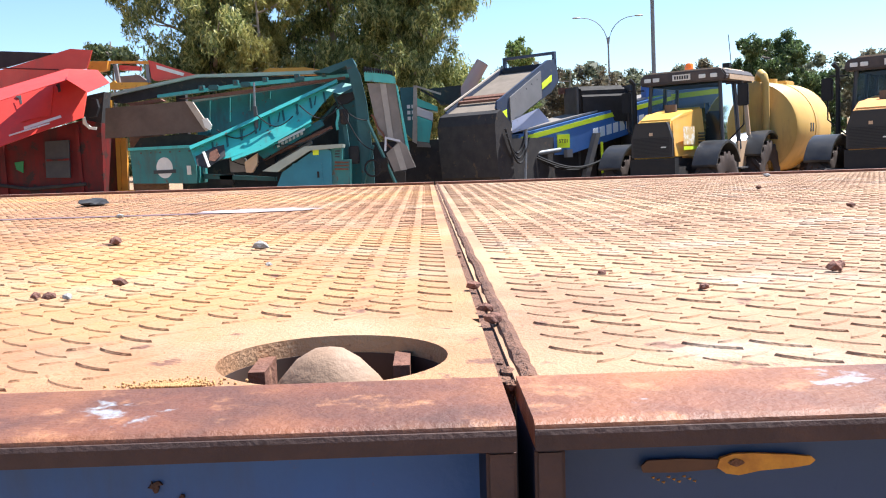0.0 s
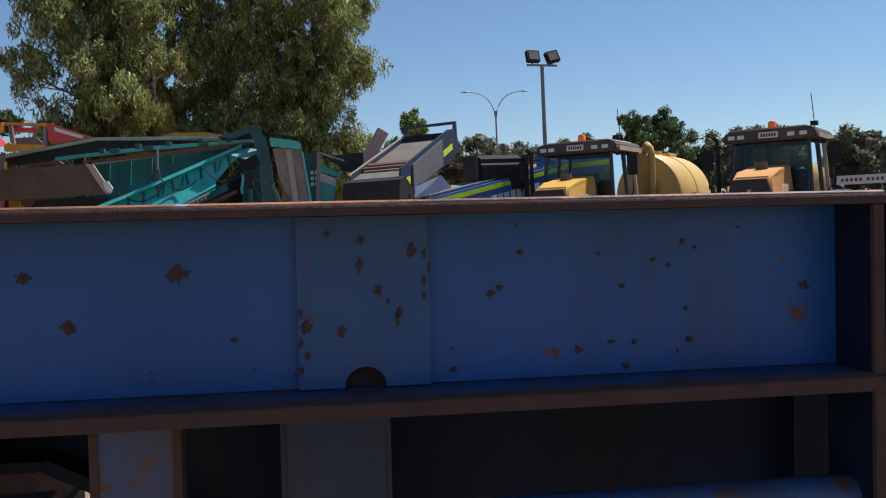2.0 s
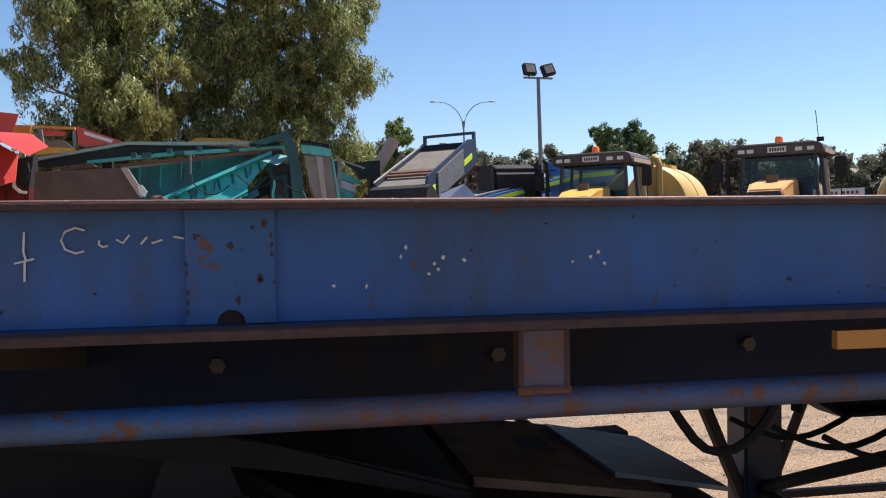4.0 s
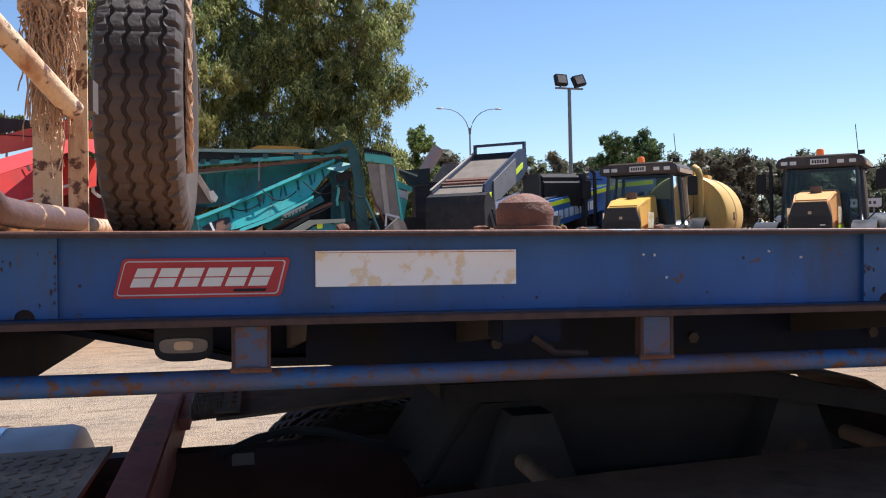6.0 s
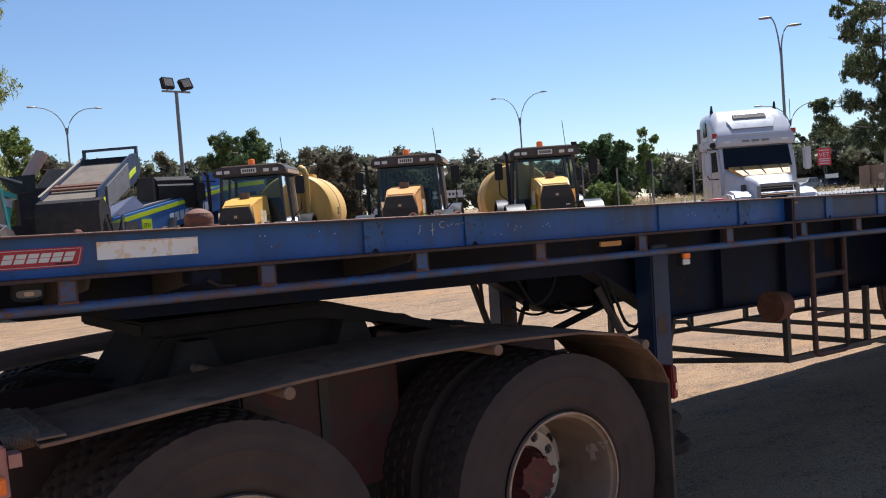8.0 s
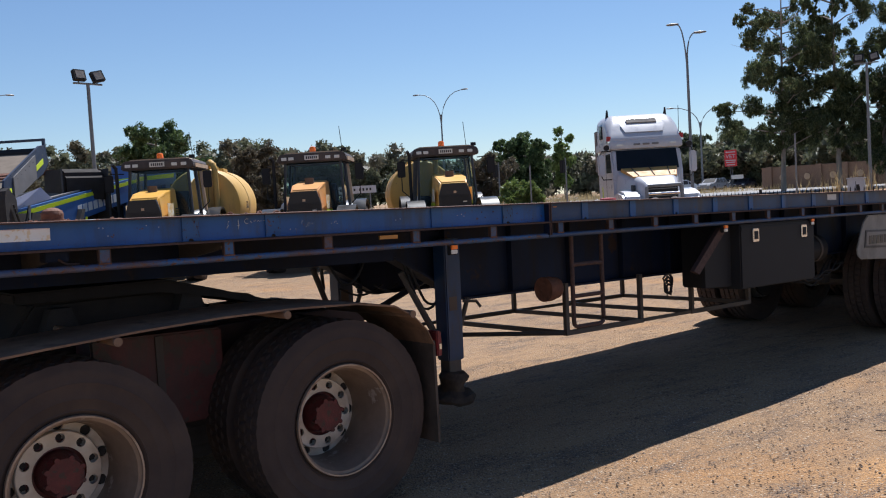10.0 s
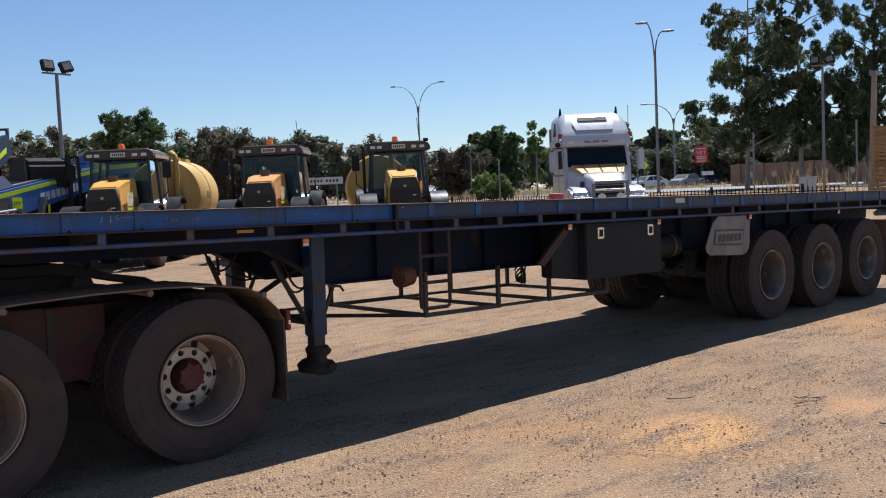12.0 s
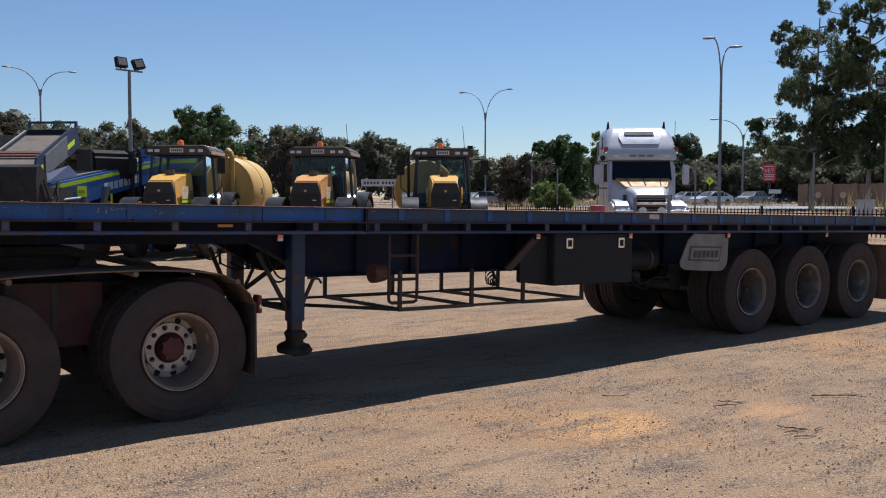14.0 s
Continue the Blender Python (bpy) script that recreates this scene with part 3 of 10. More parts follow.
for a, b in ((SEAM0 - 0.009, SEAM0), (SEAM1, SEAM1 + 0.009)):
    part("end_plate", B(a, b, 0.0045, 0.055, 1.4, DECK - 0.009), M_BLUE_DARK, trailer, "dark blue rail end plate")
    part("end_edge", B(a, b, 0.0005, 0.0044, 1.4, DECK - 0.0088), M_EDGE, trailer, "rust-brown plate edge", bevel=0.001)
part("corner_plate", B(X0 - 0.004, -3.775, -0.005, 0.06, 1.383, DECK - 0.021), M_BLUE_PLATE, trailer, "blue front corner plate", bevel=0.003)
part("front_rail", B(X0 - 0.01, X0 - 0.002, 0.0, 2.5, 1.42, DECK - 0.003), M_BLUE, trailer, "blue front cross rail")
part("rear_rail", B(X1 + 0.002, X1 + 0.012, 0.0, 2.5, 1.33, DECK - 0.003), M_BLUE_WORN, trailer, "blue rear cross rail")


def stiffener(cx, hole=True, w=0.042):
    """Plate inside the channel with a half-round drain notch at its foot."""
    z0, z1, r = 1.4875, DECK - 0.009, 0.0135
    bm = bmesh.new()
    prof = [(cx - w, z0), (cx - w, z1), (cx + w, z1), (cx + w, z0)]
    if hole:
        prof += [(cx + r * math.cos(a), z0 + r * math.sin(a)) for a in [math.pi * k / 8 for k in range(9)]]
    prism(bm, prof, 0.036, 0.0438)
    part("stiffener_plate", bm, M_BLUE_PLATE, trailer, "rust-blotched stiffener plate with a drain notch" if hole else "")
    if hole:
        bm = bmesh.new()
        prism(bm, [(cx + r * math.cos(a), z0 + r * math.sin(a)) for a in [math.pi * k / 8 for k in range(9)]], 0.0425, 0.0438)
        # Dark plug painted as the shade in the notch.
        part("drain_hole", bm, M_HOLE, trailer)


for cx in (-3.703, -2.39, -1.957, -0.90, -0.34):
    stiffener(cx, cx != -0.90)
for k in range(18):
    stiffener(0.37 + 0.5 * k, k % 2 == 0, 0.03)
for a, b in ((X0, SEAM0), (SEAM1, X1)):
    part("flange_edge", EX([(-0.0012, 1.4755), (-0.0012, 1.4835), (0.0035, 1.4862), (0.0035, 1.4872), (-0.0016, 1.4845), (-0.0022, 1.4835), (-0.0022, 1.4752)], a, b), M_EDGE, trailer, "rust-brown flange edge")

POSTS = [-3.405, -2.80, -2.21, -1.65, -1.07, -0.48, 0.11, 0.61, 1.10, 1.59, 2.09, 2.60, 3.15, 3.66, 4.20, 4.65, 5.20, 5.83, 6.49, 7.10, 7.72, 8.30, 8.85, 9.40]
for side, yc in (("near", 0.03), ("far", 2.47)):
    for a, b in ((X0, SEAM0), (SEAM1, X1)):
        part("tie_rail", R([(a, yc, 1.397), (b, yc, 1.397)], 0.0155, 14), M_BLUE_WORN if a < 0 else M_BLUE_DIM, trailer, "blue tubular tie rail patched with rust", smooth=True)
    for x in POSTS:
        post = part("rail_post", B(x - 0.026, x + 0.026, yc - 0.011, yc + 0.011, 1.4, 1.4752), M_BLUE_WORN if x < 0 else M_BLUE_DIM, trailer, "", bevel=0.003)
        if side == "near":
            for xa in (x - 0.0268, x + 0.0218):
                part("post_edge", B(xa, xa + 0.005, yc - 0.0122, yc + 0.009, 1.41, 1.4745), M_EDGE, post)
            part("weld_bead", R([(x - 0.028, yc - 0.0095, 1.411), (x - 0.01, yc - 0.0125, 1.413), (x + 0.01, yc - 0.0125, 1.412), (x + 0.028, yc - 0.0095, 1.411)], 0.004, 6), M_RUST, post, smooth=True)


def seam_weld():
    rng = random.Random(5)
    bm = bmesh.new()
    for k in range(150):
        y = 0.06 + k * 0.0155
        s = 0.003 + 0.004 * rng.random()
        bmesh.ops.create_icosphere(bm, subdivisions=1, radius=s * 0.55, matrix=Matrix.Translation((0.0005 + rng.uniform(-0.003, 0.003), y, DECK - 0.006 + rng.uniform(-0.003, 0.003))) @ Matrix.Diagonal((1, 1.7, 0.7, 1)))
    part("dirt_in_joint", bm, M_LUMP, trailer, "brown dirt and grit packed in the deck joint")
    bm = bmesh.new()
    pts = []
    for k in range(190):
        y = 0.058 + k * 0.0126
        pts.append((0.0085 + 0.0016 * noise.noise((y * 14, 0, 1)) + 0.0009 * noise.noise((y * 70, 0, 5)), y, DECK - 0.0035 + 0.0016 * noise.noise((y * 22, 3, 0)) + 0.0012 * noise.noise((y * 90, 7, 0))))
    rod(bm, pts, 0.0042, 8)
    part("joint_weld", bm, M_LUMP, trailer, "uneven rusty weld along the deck joint", smooth=True)
    part("joint_filling", B(SEAM0, SEAM1, 0.062, 2.44, DECK - 0.03, DECK - 0.0035), M_LUMP, trailer, "packed brown dirt")


HX, HY, HR = -0.067, 0.106, 0.047


def deck_plates():
    # plate ahead of the joint, with a round twist-lock pocket let into it
    z, t = DECK - 0.002, 0.006
    x0, x1, y0, y1 = -0.145, SEAM0, 0.057, 0.185
    for name, xa, xb, ya, yb in (("deck_plate", X0, x0, 0.057, 2.443), ("deck_plate", x0, SEAM0, y1, 2.443), ("deck_plate", SEAM1, X1, 0.057, 2.443)):
        part(name, B(xa, xb, ya, yb, z - t, z), M_DECK_L if xb <= 0 else M_DECK, trailer, "dusty rust-orange chequer plate")
    bm = bmesh.new()
    seg = 48
    rings = [[], [], []]
    for k in range(seg):
        a = 2 * math.pi * k / seg
        c, s = math.cos(a), math.sin(a)
        q = min((x1 - HX) / c if c > 1e-6 else 9, (x0 - HX) / c if c < -1e-6 else 9, (y1 - HY) / s if s > 1e-6 else 9, (y0 - HY) / s if s < -1e-6 else 9)
        rr = min(HR, q - 0.002)
        rings[0].append(bm.verts.new((HX + c * q, HY + s * q, z)))
        rings[1].append(bm.verts.new((HX + c * rr, HY + s * rr, z)))
        rings[2].append(bm.verts.new((HX + c * rr, HY + s * rr, z - 0.008)))
    for A, C in zip(rings, rings[1:]):
        for k in range(seg):
            bm.faces.new((A[k], A[(k + 1) % seg], C[(k + 1) % seg], C[k]))
    part("pocket_plate", bm, M_DECK_L, trailer, "smooth dusty plate round a twist-lock pocket", smooth=True)
    part("pocket_wall", lathe(bmesh.new(), [(HR - 0.0005, 0.008), (HR - 0.0005, 0.074), (HR + 0.004, 0.074), (HR + 0.004, 0.008)], 48, Matrix.Translation((HX, HY, z)) @ Matrix.Rotation(radians(-90), 4, "X"), closed=True), M_HOLE, trailer, "rusted pocket wall with recess shade in its colour", smooth=True)
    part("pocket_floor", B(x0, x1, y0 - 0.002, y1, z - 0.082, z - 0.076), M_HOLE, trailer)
    part("pocket_rib", B(HX - 0.036, HX - 0.029, HY + 0.004, HY + 0.034, z - 0.07, z - 0.006), M_RUST, trailer)
    part("pocket_rib", B(HX + 0.024, HX + 0.031, HY + 0.008, HY + 0.036, z - 0.07, z - 0.006), M_RUST, trailer)


def chequer_bars():
    """Raised lens-shaped bars, alternately turned, on the stretch of deck about the joint."""
    rng = np.random.default_rng(2)
    p = 0.028
    L2, W2, Hh = 0.0132, 0.0031, 0.00125
    st = (-1.0, -0.72, -0.3, 0.2, 0.65, 1.0)
    out = [(s * L2, -W2 * (1 - s * s) ** 0.6) for s in st] + [(s * L2, W2 * (1 - s * s) ** 0.6) for s in st[-2:0:-1]]
    n = len(out)
    base = np.array([(a, b, 0.0) for a, b in out] + [(a * 0.93, b * 0.66, Hh) for a, b in out])
    faces = [(i, (i + 1) % n, n + (i + 1) % n) for i in range(n)] + [(i, n + (i + 1) % n, n + i) for i in range(n)] + [(n, n + i, n + i + 1) for i in range(1, n - 1)]
    faces = np.array(faces)
    for xa, xb in ((-1.45, -0.006), (0.014, 1.6)):
        i = np.arange(int((xb - xa) / p))
        j = np.arange(int(2.35 / p))
        I, J, K = [v.ravel() for v in np.meshgrid(i, j, (0, 1), indexing="ij")]
        x = (xb - 0.018 - I * p - K * p / 2) if xb < 0 else (xa + 0.018 + I * p + K * p / 2)
        y = 0.075 + J * p + K * p / 2
        keep = ~((x > -0.15) & (x < 0) & (y < 0.195)) & (np.abs(x) < 0.5 + 0.55 * y)
        keep &= rng.random(len(x)) > 0.012
        x, y, par = x[keep], y[keep], K[keep]
        a = np.where(par == 0, radians(-40), radians(40)) + rng.normal(0, 0.03, len(x))
        h = rng.uniform(0.6, 1.15, len(x))
        c, s = np.cos(a)[:, None], np.sin(a)[:, None]
        co = np.stack([base[None, :, 0] * c - base[None, :, 1] * s + x[:, None], base[None, :, 0] * s + base[None, :, 1] * c + y[:, None],
                       base[None, :, 2] * h[:, None] + DECK - 0.0022], -1)
        fa = (faces[None] + len(base) * np.arange(len(x))[:, None, None]).reshape(-1, 3)
        ob = mesh_np("tread_pattern", co.reshape(-1, 3), fa, M_DECK_L if xb < 0 else M_DECK, trailer, label="raised bars of the chequer plate, worn on top")
        tagged(ob, kind="stuff")


seam_weld()
deck_plates()
chequer_bars()

# badge, decals, paint marks on the rail
YF = 0.0415


def slant(x0, x1, z0, z1, y=YF, d=0.0012, lean=0.012):
    return P([(x0, z0), (x1, z0), (x1 + lean, z1), (x0 + lean, z1)], y - d, y + 0.003)


def rounded(x0, x1, z0, z1, r, lean, y, d=0.0012):
    """A leaning plate with rounded corners."""
    pts = []
    for cx, cz, a0 in ((x1 - r, z1 - r, 0), (x0 + r, z1 - r, 90), (x0 + r, z0 + r, 180), (x1 - r, z0 + r, 270)):
        for k in range(5):
            a = radians(a0 + 22.5 * k)
            px, pz = cx + r * math.cos(a), cz + r * math.sin(a)
            pts.append((px + lean * (pz - z0) / (z1 - z0), pz))
    return P(pts, y - d, y + 0.003)


badge = part("maker_badge", rounded(-3.591, -3.363, 1.513, 1.568, 0.006, 0.014, YF), M_REDLOGO, trailer, "red parallelogram badge with white edging")
part("badge_edging", rounded(-3.5865, -3.3675, 1.5165, 1.5645, 0.005, 0.0125, YF - 0.0012, 0.0004), M_WHITE, badge)
part("badge_field", rounded(-3.5848, -3.3692, 1.5182, 1.5628, 0.004, 0.0117, YF - 0.0016, 0.0004), M_REDLOGO, badge)
for k in range(6):
    x = -3.568 + k * 0.0318
    part("badge_block", slant(x, x + 0.0262, 1.5285, 1.5408, YF - 0.0021, 0.0006, 0.005), M_PLATE, badge)
    part("badge_block", slant(x + 0.0057, x + 0.0319, 1.5424, 1.5545, YF - 0.0021, 0.0006, 0.005), M_PLATE, badge)
part("badge_bar", slant(-3.43, -3.385, 1.5205, 1.5245, YF - 0.0021, 0.0006, lean=0.002), M_BLACK, badge)
decal = part("side_decal", B(-3.314, -3.016, YF - 0.001, YF + 0.003, 1.525, 1.5765), M_DECAL, trailer, "scuffed white rectangular decal with worn tan patches")
part("decal_line", B(-3.311, -3.019, YF - 0.0016, YF, 1.5735, 1.5742), M_REDLOGO, decal)
part("small_decal", B(3.62, 3.78, YF - 0.001, YF + 0.003, 1.535, 1.585), M_WHITE, trailer, "small white sticker on the rail")
part("small_decal", B(9.1, 9.3, YF - 0.001, YF + 0.003, 1.53, 1.58), M_REDLOGO, trailer, "small red sticker on the rail")


def fleck(x, z, s, w=1.0, name="paint_fleck", material=None, y=None):
    bm = bmesh.new()
    n = 19
    rng = random.Random(int(x * 977 + z * 313))
    prism(bm, [(x + s * w * rng.uniform(0.25, 1.25) * math.cos(6.283 * k / n), z + s * rng.uniform(0.25, 1.35) * math.sin(6.283 * k / n)) for k in range(n)], (YF if y is None else y) - 0.0007, (YF if y is None else y) + 0.0025)
    part(name, bm, material or M_PLATE, trailer)


for x, z in ((-2.82, 1.567), (-2.802, 1.566), (-2.782, 1.531), (-2.607, 1.570), (-2.55, 1.56), (-1.867, 1.521), (-1.835, 1.520), (-1.80, 1.549), (-1.795, 1.558),
             (-1.772, 1.531), (-1.766, 1.541), (-1.757, 1.547), (-1.762, 1.535), (-1.735, 1.544), (-1.62, 1.54), (-1.60, 1.545), (-1.585, 1.538), (-1.592, 1.55), (-1.20, 1.54), (-1.17, 1.545),
             (-0.75, 1.55), (-0.7, 1.545), (-0.72, 1.555)):
    fleck(x + 0.009, z, 0.0021)
for pts in ([(-2.143, 1.578), (-2.144, 1.56), (-2.142, 1.552)], [(-2.143, 1.55), (-2.1435, 1.532)], [(-2.152, 1.549), (-2.135, 1.553)],
            [(-2.098 + 0.013 * math.cos(a), 1.5695 + 0.012 * math.sin(a)) for a in (0.9, 1.6, 2.4, 3.1, 3.9, 4.7, 5.3)],
            [(-2.073 + 0.005 * math.cos(a), 1.567 + 0.004 * math.sin(a)) for a in (2.5, 3.5, 4.5, 5.5)], [(-2.062, 1.570), (-2.056, 1.5665), (-2.050, 1.574)],
            [(-2.04, 1.565), (-2.034, 1.572)], [(-2.03, 1.566), (-2.02, 1.569)], [(-2.01, 1.572), (-2.0, 1.57)], [(-2.2, 1.555), (-2.196, 1.57), (-2.19, 1.572)], [(-2.205, 1.54), (-2.2, 1.55), (-2.194, 1.553)]):
    part("chalk_stroke", R([(x, YF - 0.0003, z) for x, z in pts], 0.0011, 6), M_PLATE, trailer)
SZ = 1.5768
smear = part("paint_smear", P([(0.0445, SZ - 0.0022), (0.056, SZ - 0.0026), (0.071, SZ - 0.0018), (0.072, SZ + 0.0012), (0.058, SZ + 0.0022), (0.046, SZ + 0.0019), (0.0438, SZ)], YF - 0.001, YF), mat("brown_paint_smear", (0.06, 0.022, 0.012), (0.1, 0.04, 0.018), 90, 0.5), trailer, "dried brown brush mark")
M_SMEAR = mat("yellow_paint_smear", (0.6, 0.27, 0.018), (0.4, 0.16, 0.015), 160, 0.45, bump=0.2)
part("paint_stroke", P([(0.070, SZ - 0.0012), (0.073, SZ - 0.0034), (0.0775, SZ - 0.0042), (0.085, SZ - 0.0028), (0.096, SZ - 0.0022), (0.102, SZ - 0.0014), (0.104, SZ + 0.0002), (0.1025, SZ + 0.0016), (0.094, SZ + 0.0026), (0.082, SZ + 0.0034), (0.0755, SZ + 0.0034), (0.071, SZ + 0.002)], YF - 0.0014, YF), M_SMEAR, smear, "dried yellow paint stroke")
part("paint_blot", P([(0.0765 + 0.0024 * math.cos(q) + 0.0005 * math.cos(3 * q), SZ + 0.0004 + 0.0014 * math.sin(q)) for q in [2 * math.pi * k / 14 for k in range(14)]], YF - 0.0018, YF - 0.00145), M_LUMP, smear)
for k in range(9):
    part("paint_drip", P([(0.048 + 0.0018 * k + dx, SZ - 0.0042 - 0.0009 * (k % 3) + dz) for dx, dz in ((-0.0006, 0), (0.0003, -0.0004), (0.0006, 0.0003))], YF - 0.0008, YF), M_SMEAR, smear)

# rust breaking through the web and the stiffener plates
M_RUSTP = mat("rust_patch", (0.05, 0.028, 0.022), (0.085, 0.036, 0.024), 60, 0.85, bump=0.3)
rr = random.Random(21)
for x, z, s in ((-0.455, 1.564, 0.006), (-0.522, 1.532, 0.004), (-0.548, 1.563, 0.004), (-0.123, 1.575, 0.0022), (-0.119, 1.508, 0.0022), (-0.035, 1.542, 0.003), (-0.166, 1.546, 0.0015), (-0.256, 1.544, 0.0025),
                (-0.25, 1.548, 0.002), (-0.236, 1.571, 0.0018), (-0.144, 1.563, 0.0016), (-0.133, 1.559, 0.0016), (-0.121, 1.529, 0.0016), (-0.182, 1.568, 0.0014), (-0.174, 1.509, 0.002), (-0.158, 1.508, 0.0018)):
    fleck(x, z, s, 1.3, "rust_patch", M_RUSTP, 0.0435)
for k in range(95):
    fleck(rr.uniform(-3.75, 0.9), rr.choice((rr.uniform(1.495, 1.59), rr.uniform(1.492, 1.51))), 0.0008 + 0.0019 * rr.random() ** 3, rr.uniform(0.6, 1.8), "rust_patch", M_RUSTP, 0.0435)
for cx, ex in ((-3.703, ()), (-2.39, ((-2.423, 1.541), (-2.414, 1.507), (-2.36, 1.554), (-2.372, 1.575))), (-1.957, ((-1.957, 1.562), (-1.925, 1.584), (-1.95, 1.51), (-1.93, 1.531))), (-0.34, ((-0.376, 1.528), (-0.318, 1.534), (-0.33, 1.55)))):
    for x, z in ex:
        fleck(x, z, 0.0045, 0.7, "rust_patch", M_RUSTP, 0.0355)
    for k in range(7):
        fleck(cx + rr.uniform(-0.036, 0.036), rr.uniform(1.505, 1.59), 0.0015 + 0.0035 * rr.random() ** 2, rr.uniform(0.35, 0.9), "rust_patch", M_RUSTP, 0.0355)
    for k in range(9):
        fleck(cx + rr.choice((-0.04, 0.04)) + rr.uniform(-0.002, 0.0035 if k % 2 else 0.0), 1.50 + 0.009 * k, 0.003, 0.6, "rust_patch", M_RUSTP, 0.0357)

# frame under the deck
BEAM = [(X0 + 0.05, 1.475), (X0 + 0.05, 1.425), (-3.42, 1.345), (-0.72, 1.30), (-0.45, 1.16), (-0.16, 0.99), (8.2, 0.98), (9.5, 1.22), (9.5, 1.475)]
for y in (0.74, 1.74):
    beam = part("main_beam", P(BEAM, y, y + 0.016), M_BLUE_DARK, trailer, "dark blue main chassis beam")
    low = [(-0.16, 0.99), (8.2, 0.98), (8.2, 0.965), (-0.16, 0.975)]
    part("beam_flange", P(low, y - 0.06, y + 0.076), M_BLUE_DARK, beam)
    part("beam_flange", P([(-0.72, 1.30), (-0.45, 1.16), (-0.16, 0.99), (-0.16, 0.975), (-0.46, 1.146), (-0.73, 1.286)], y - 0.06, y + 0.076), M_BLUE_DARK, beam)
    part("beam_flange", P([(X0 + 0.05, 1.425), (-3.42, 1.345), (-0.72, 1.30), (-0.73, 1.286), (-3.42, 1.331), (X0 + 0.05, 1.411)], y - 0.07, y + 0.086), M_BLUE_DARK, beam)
    for k in range(14):
        x = -0.3 + 0.62 * k
        part("web_rib", B(x - 0.005, x + 0.005, y - 0.05, y - 0.0005, 0.995, 1.46), M_BLUE_DARK, beam)
for k in range(27):
    x = -3.6 + 0.5 * k
    part("cross_member", B(x - 0.03, x + 0.03, 0.071, 2.429, 1.478, 1.585), M_DARK, trailer)
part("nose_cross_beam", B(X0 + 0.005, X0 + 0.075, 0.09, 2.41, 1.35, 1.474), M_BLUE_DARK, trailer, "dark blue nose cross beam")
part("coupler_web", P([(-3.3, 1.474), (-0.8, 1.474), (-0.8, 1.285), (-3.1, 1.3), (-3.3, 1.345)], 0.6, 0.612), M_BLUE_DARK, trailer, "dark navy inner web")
for k in range(5):
    part("web_bolt", R([(-2.9 + 0.45 * k, 0.588, 1.37), (-2.9 + 0.45 * k, 0.601, 1.37)], 0.013, 6), M_DARK, trailer)
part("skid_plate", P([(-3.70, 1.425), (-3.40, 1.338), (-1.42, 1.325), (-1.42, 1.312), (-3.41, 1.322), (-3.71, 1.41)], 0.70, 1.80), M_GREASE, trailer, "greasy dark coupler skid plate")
for x in (-3.33, -2.98, -2.2):
    part("outrigger", P([(0.09, 1.47), (0.70, 1.47), (0.70, 1.36), (0.12, 1.44)], x - 0.006, x + 0.006, Matrix(((0, 1, 0, 0), (1, 0, 0, 0), (0, 0, 1, 0), (0, 0, 0, 1)))), M_DARK, trailer)

# twist-lock gear: two heads
def twistlock(m, name_label, material):
    tl = thing("twist_lock", m, name_label, "twist lock")
    bm = bmesh.new()
    lathe(bm, [(0.050, 0.0), (0.052, 0.03), (0.052, 0.04), (0.049, 0.044), (0.047, 0.052), (0.030, 0.064), (0.014, 0.070), (0.002, 0.071)], 20, Matrix.Rotation(radians(90), 4, "X"))
    part("locking_head", bm, material, tl, "rounded locking head", smooth=True)
    part("collar", lathe(bmesh.new(), [(0.056, -0.001), (0.056, 0.008), (0.05, 0.009)], 20, Matrix.Rotation(radians(90), 4, "X")), M_RUST, tl, smooth=True)
    return tl


twistlock(TILT @ Matrix.Translation((-2.979, 0.118, DECK)) @ Matrix.Diagonal((0.88, 0.88, 0.82, 1)), "rust-brown raised twist lock standing on the trailer deck", M_RUST)
sunk = thing("twist_lock", TILT @ Matrix.Translation((HX - 0.003, HY + 0.012, DECK - 0.0735)), "dusty twist lock sunk in its deck pocket", "twist lock")
cone = lathe(bmesh.new(), [(0.036, 0.0), (0.036, 0.022), (0.034, 0.03), (0.028, 0.045), (0.0195, 0.0585), (0.0125, 0.0665), (0.006, 0.0705), (0.0, 0.0715)], 28, Matrix.Diagonal((1.08, 0.72, 1.03, 1)) @ Matrix.Rotation(radians(90), 4, "X"))
for q in cone.verts:
    q.co += Vector((noise.noise(q.co * 60), noise.noise(q.co * 60 + Vector((5, 0, 0))), 0)) * 0.0016
part("locking_head", cone, M_DUSTY, sunk, "rounded dusty locking cone", smooth=True)
part("lock_base", B(-0.044, 0.044, -0.03, 0.03, -0.001, 0.004), M_HOLE, sunk)
hanger = part("lock_body", B(-3.03, -2.93, 0.08, 0.16, 1.43, 1.474), M_BLUE_DARK, trailer, "dark blue twist-lock body under the rail", bevel=0.004)
part("lock_handle", R([(-2.98, 0.07, 1.44), (-2.95, 0.055, 1.418), (-2.9, 0.05, 1.415)], 0.006), M_EDGE, hanger)
part("lock_plate", B(-3.02, -2.94, 0.074, 0.13, 1.4745, 1.482), M_EDGE, hanger, "rusty lock plate")

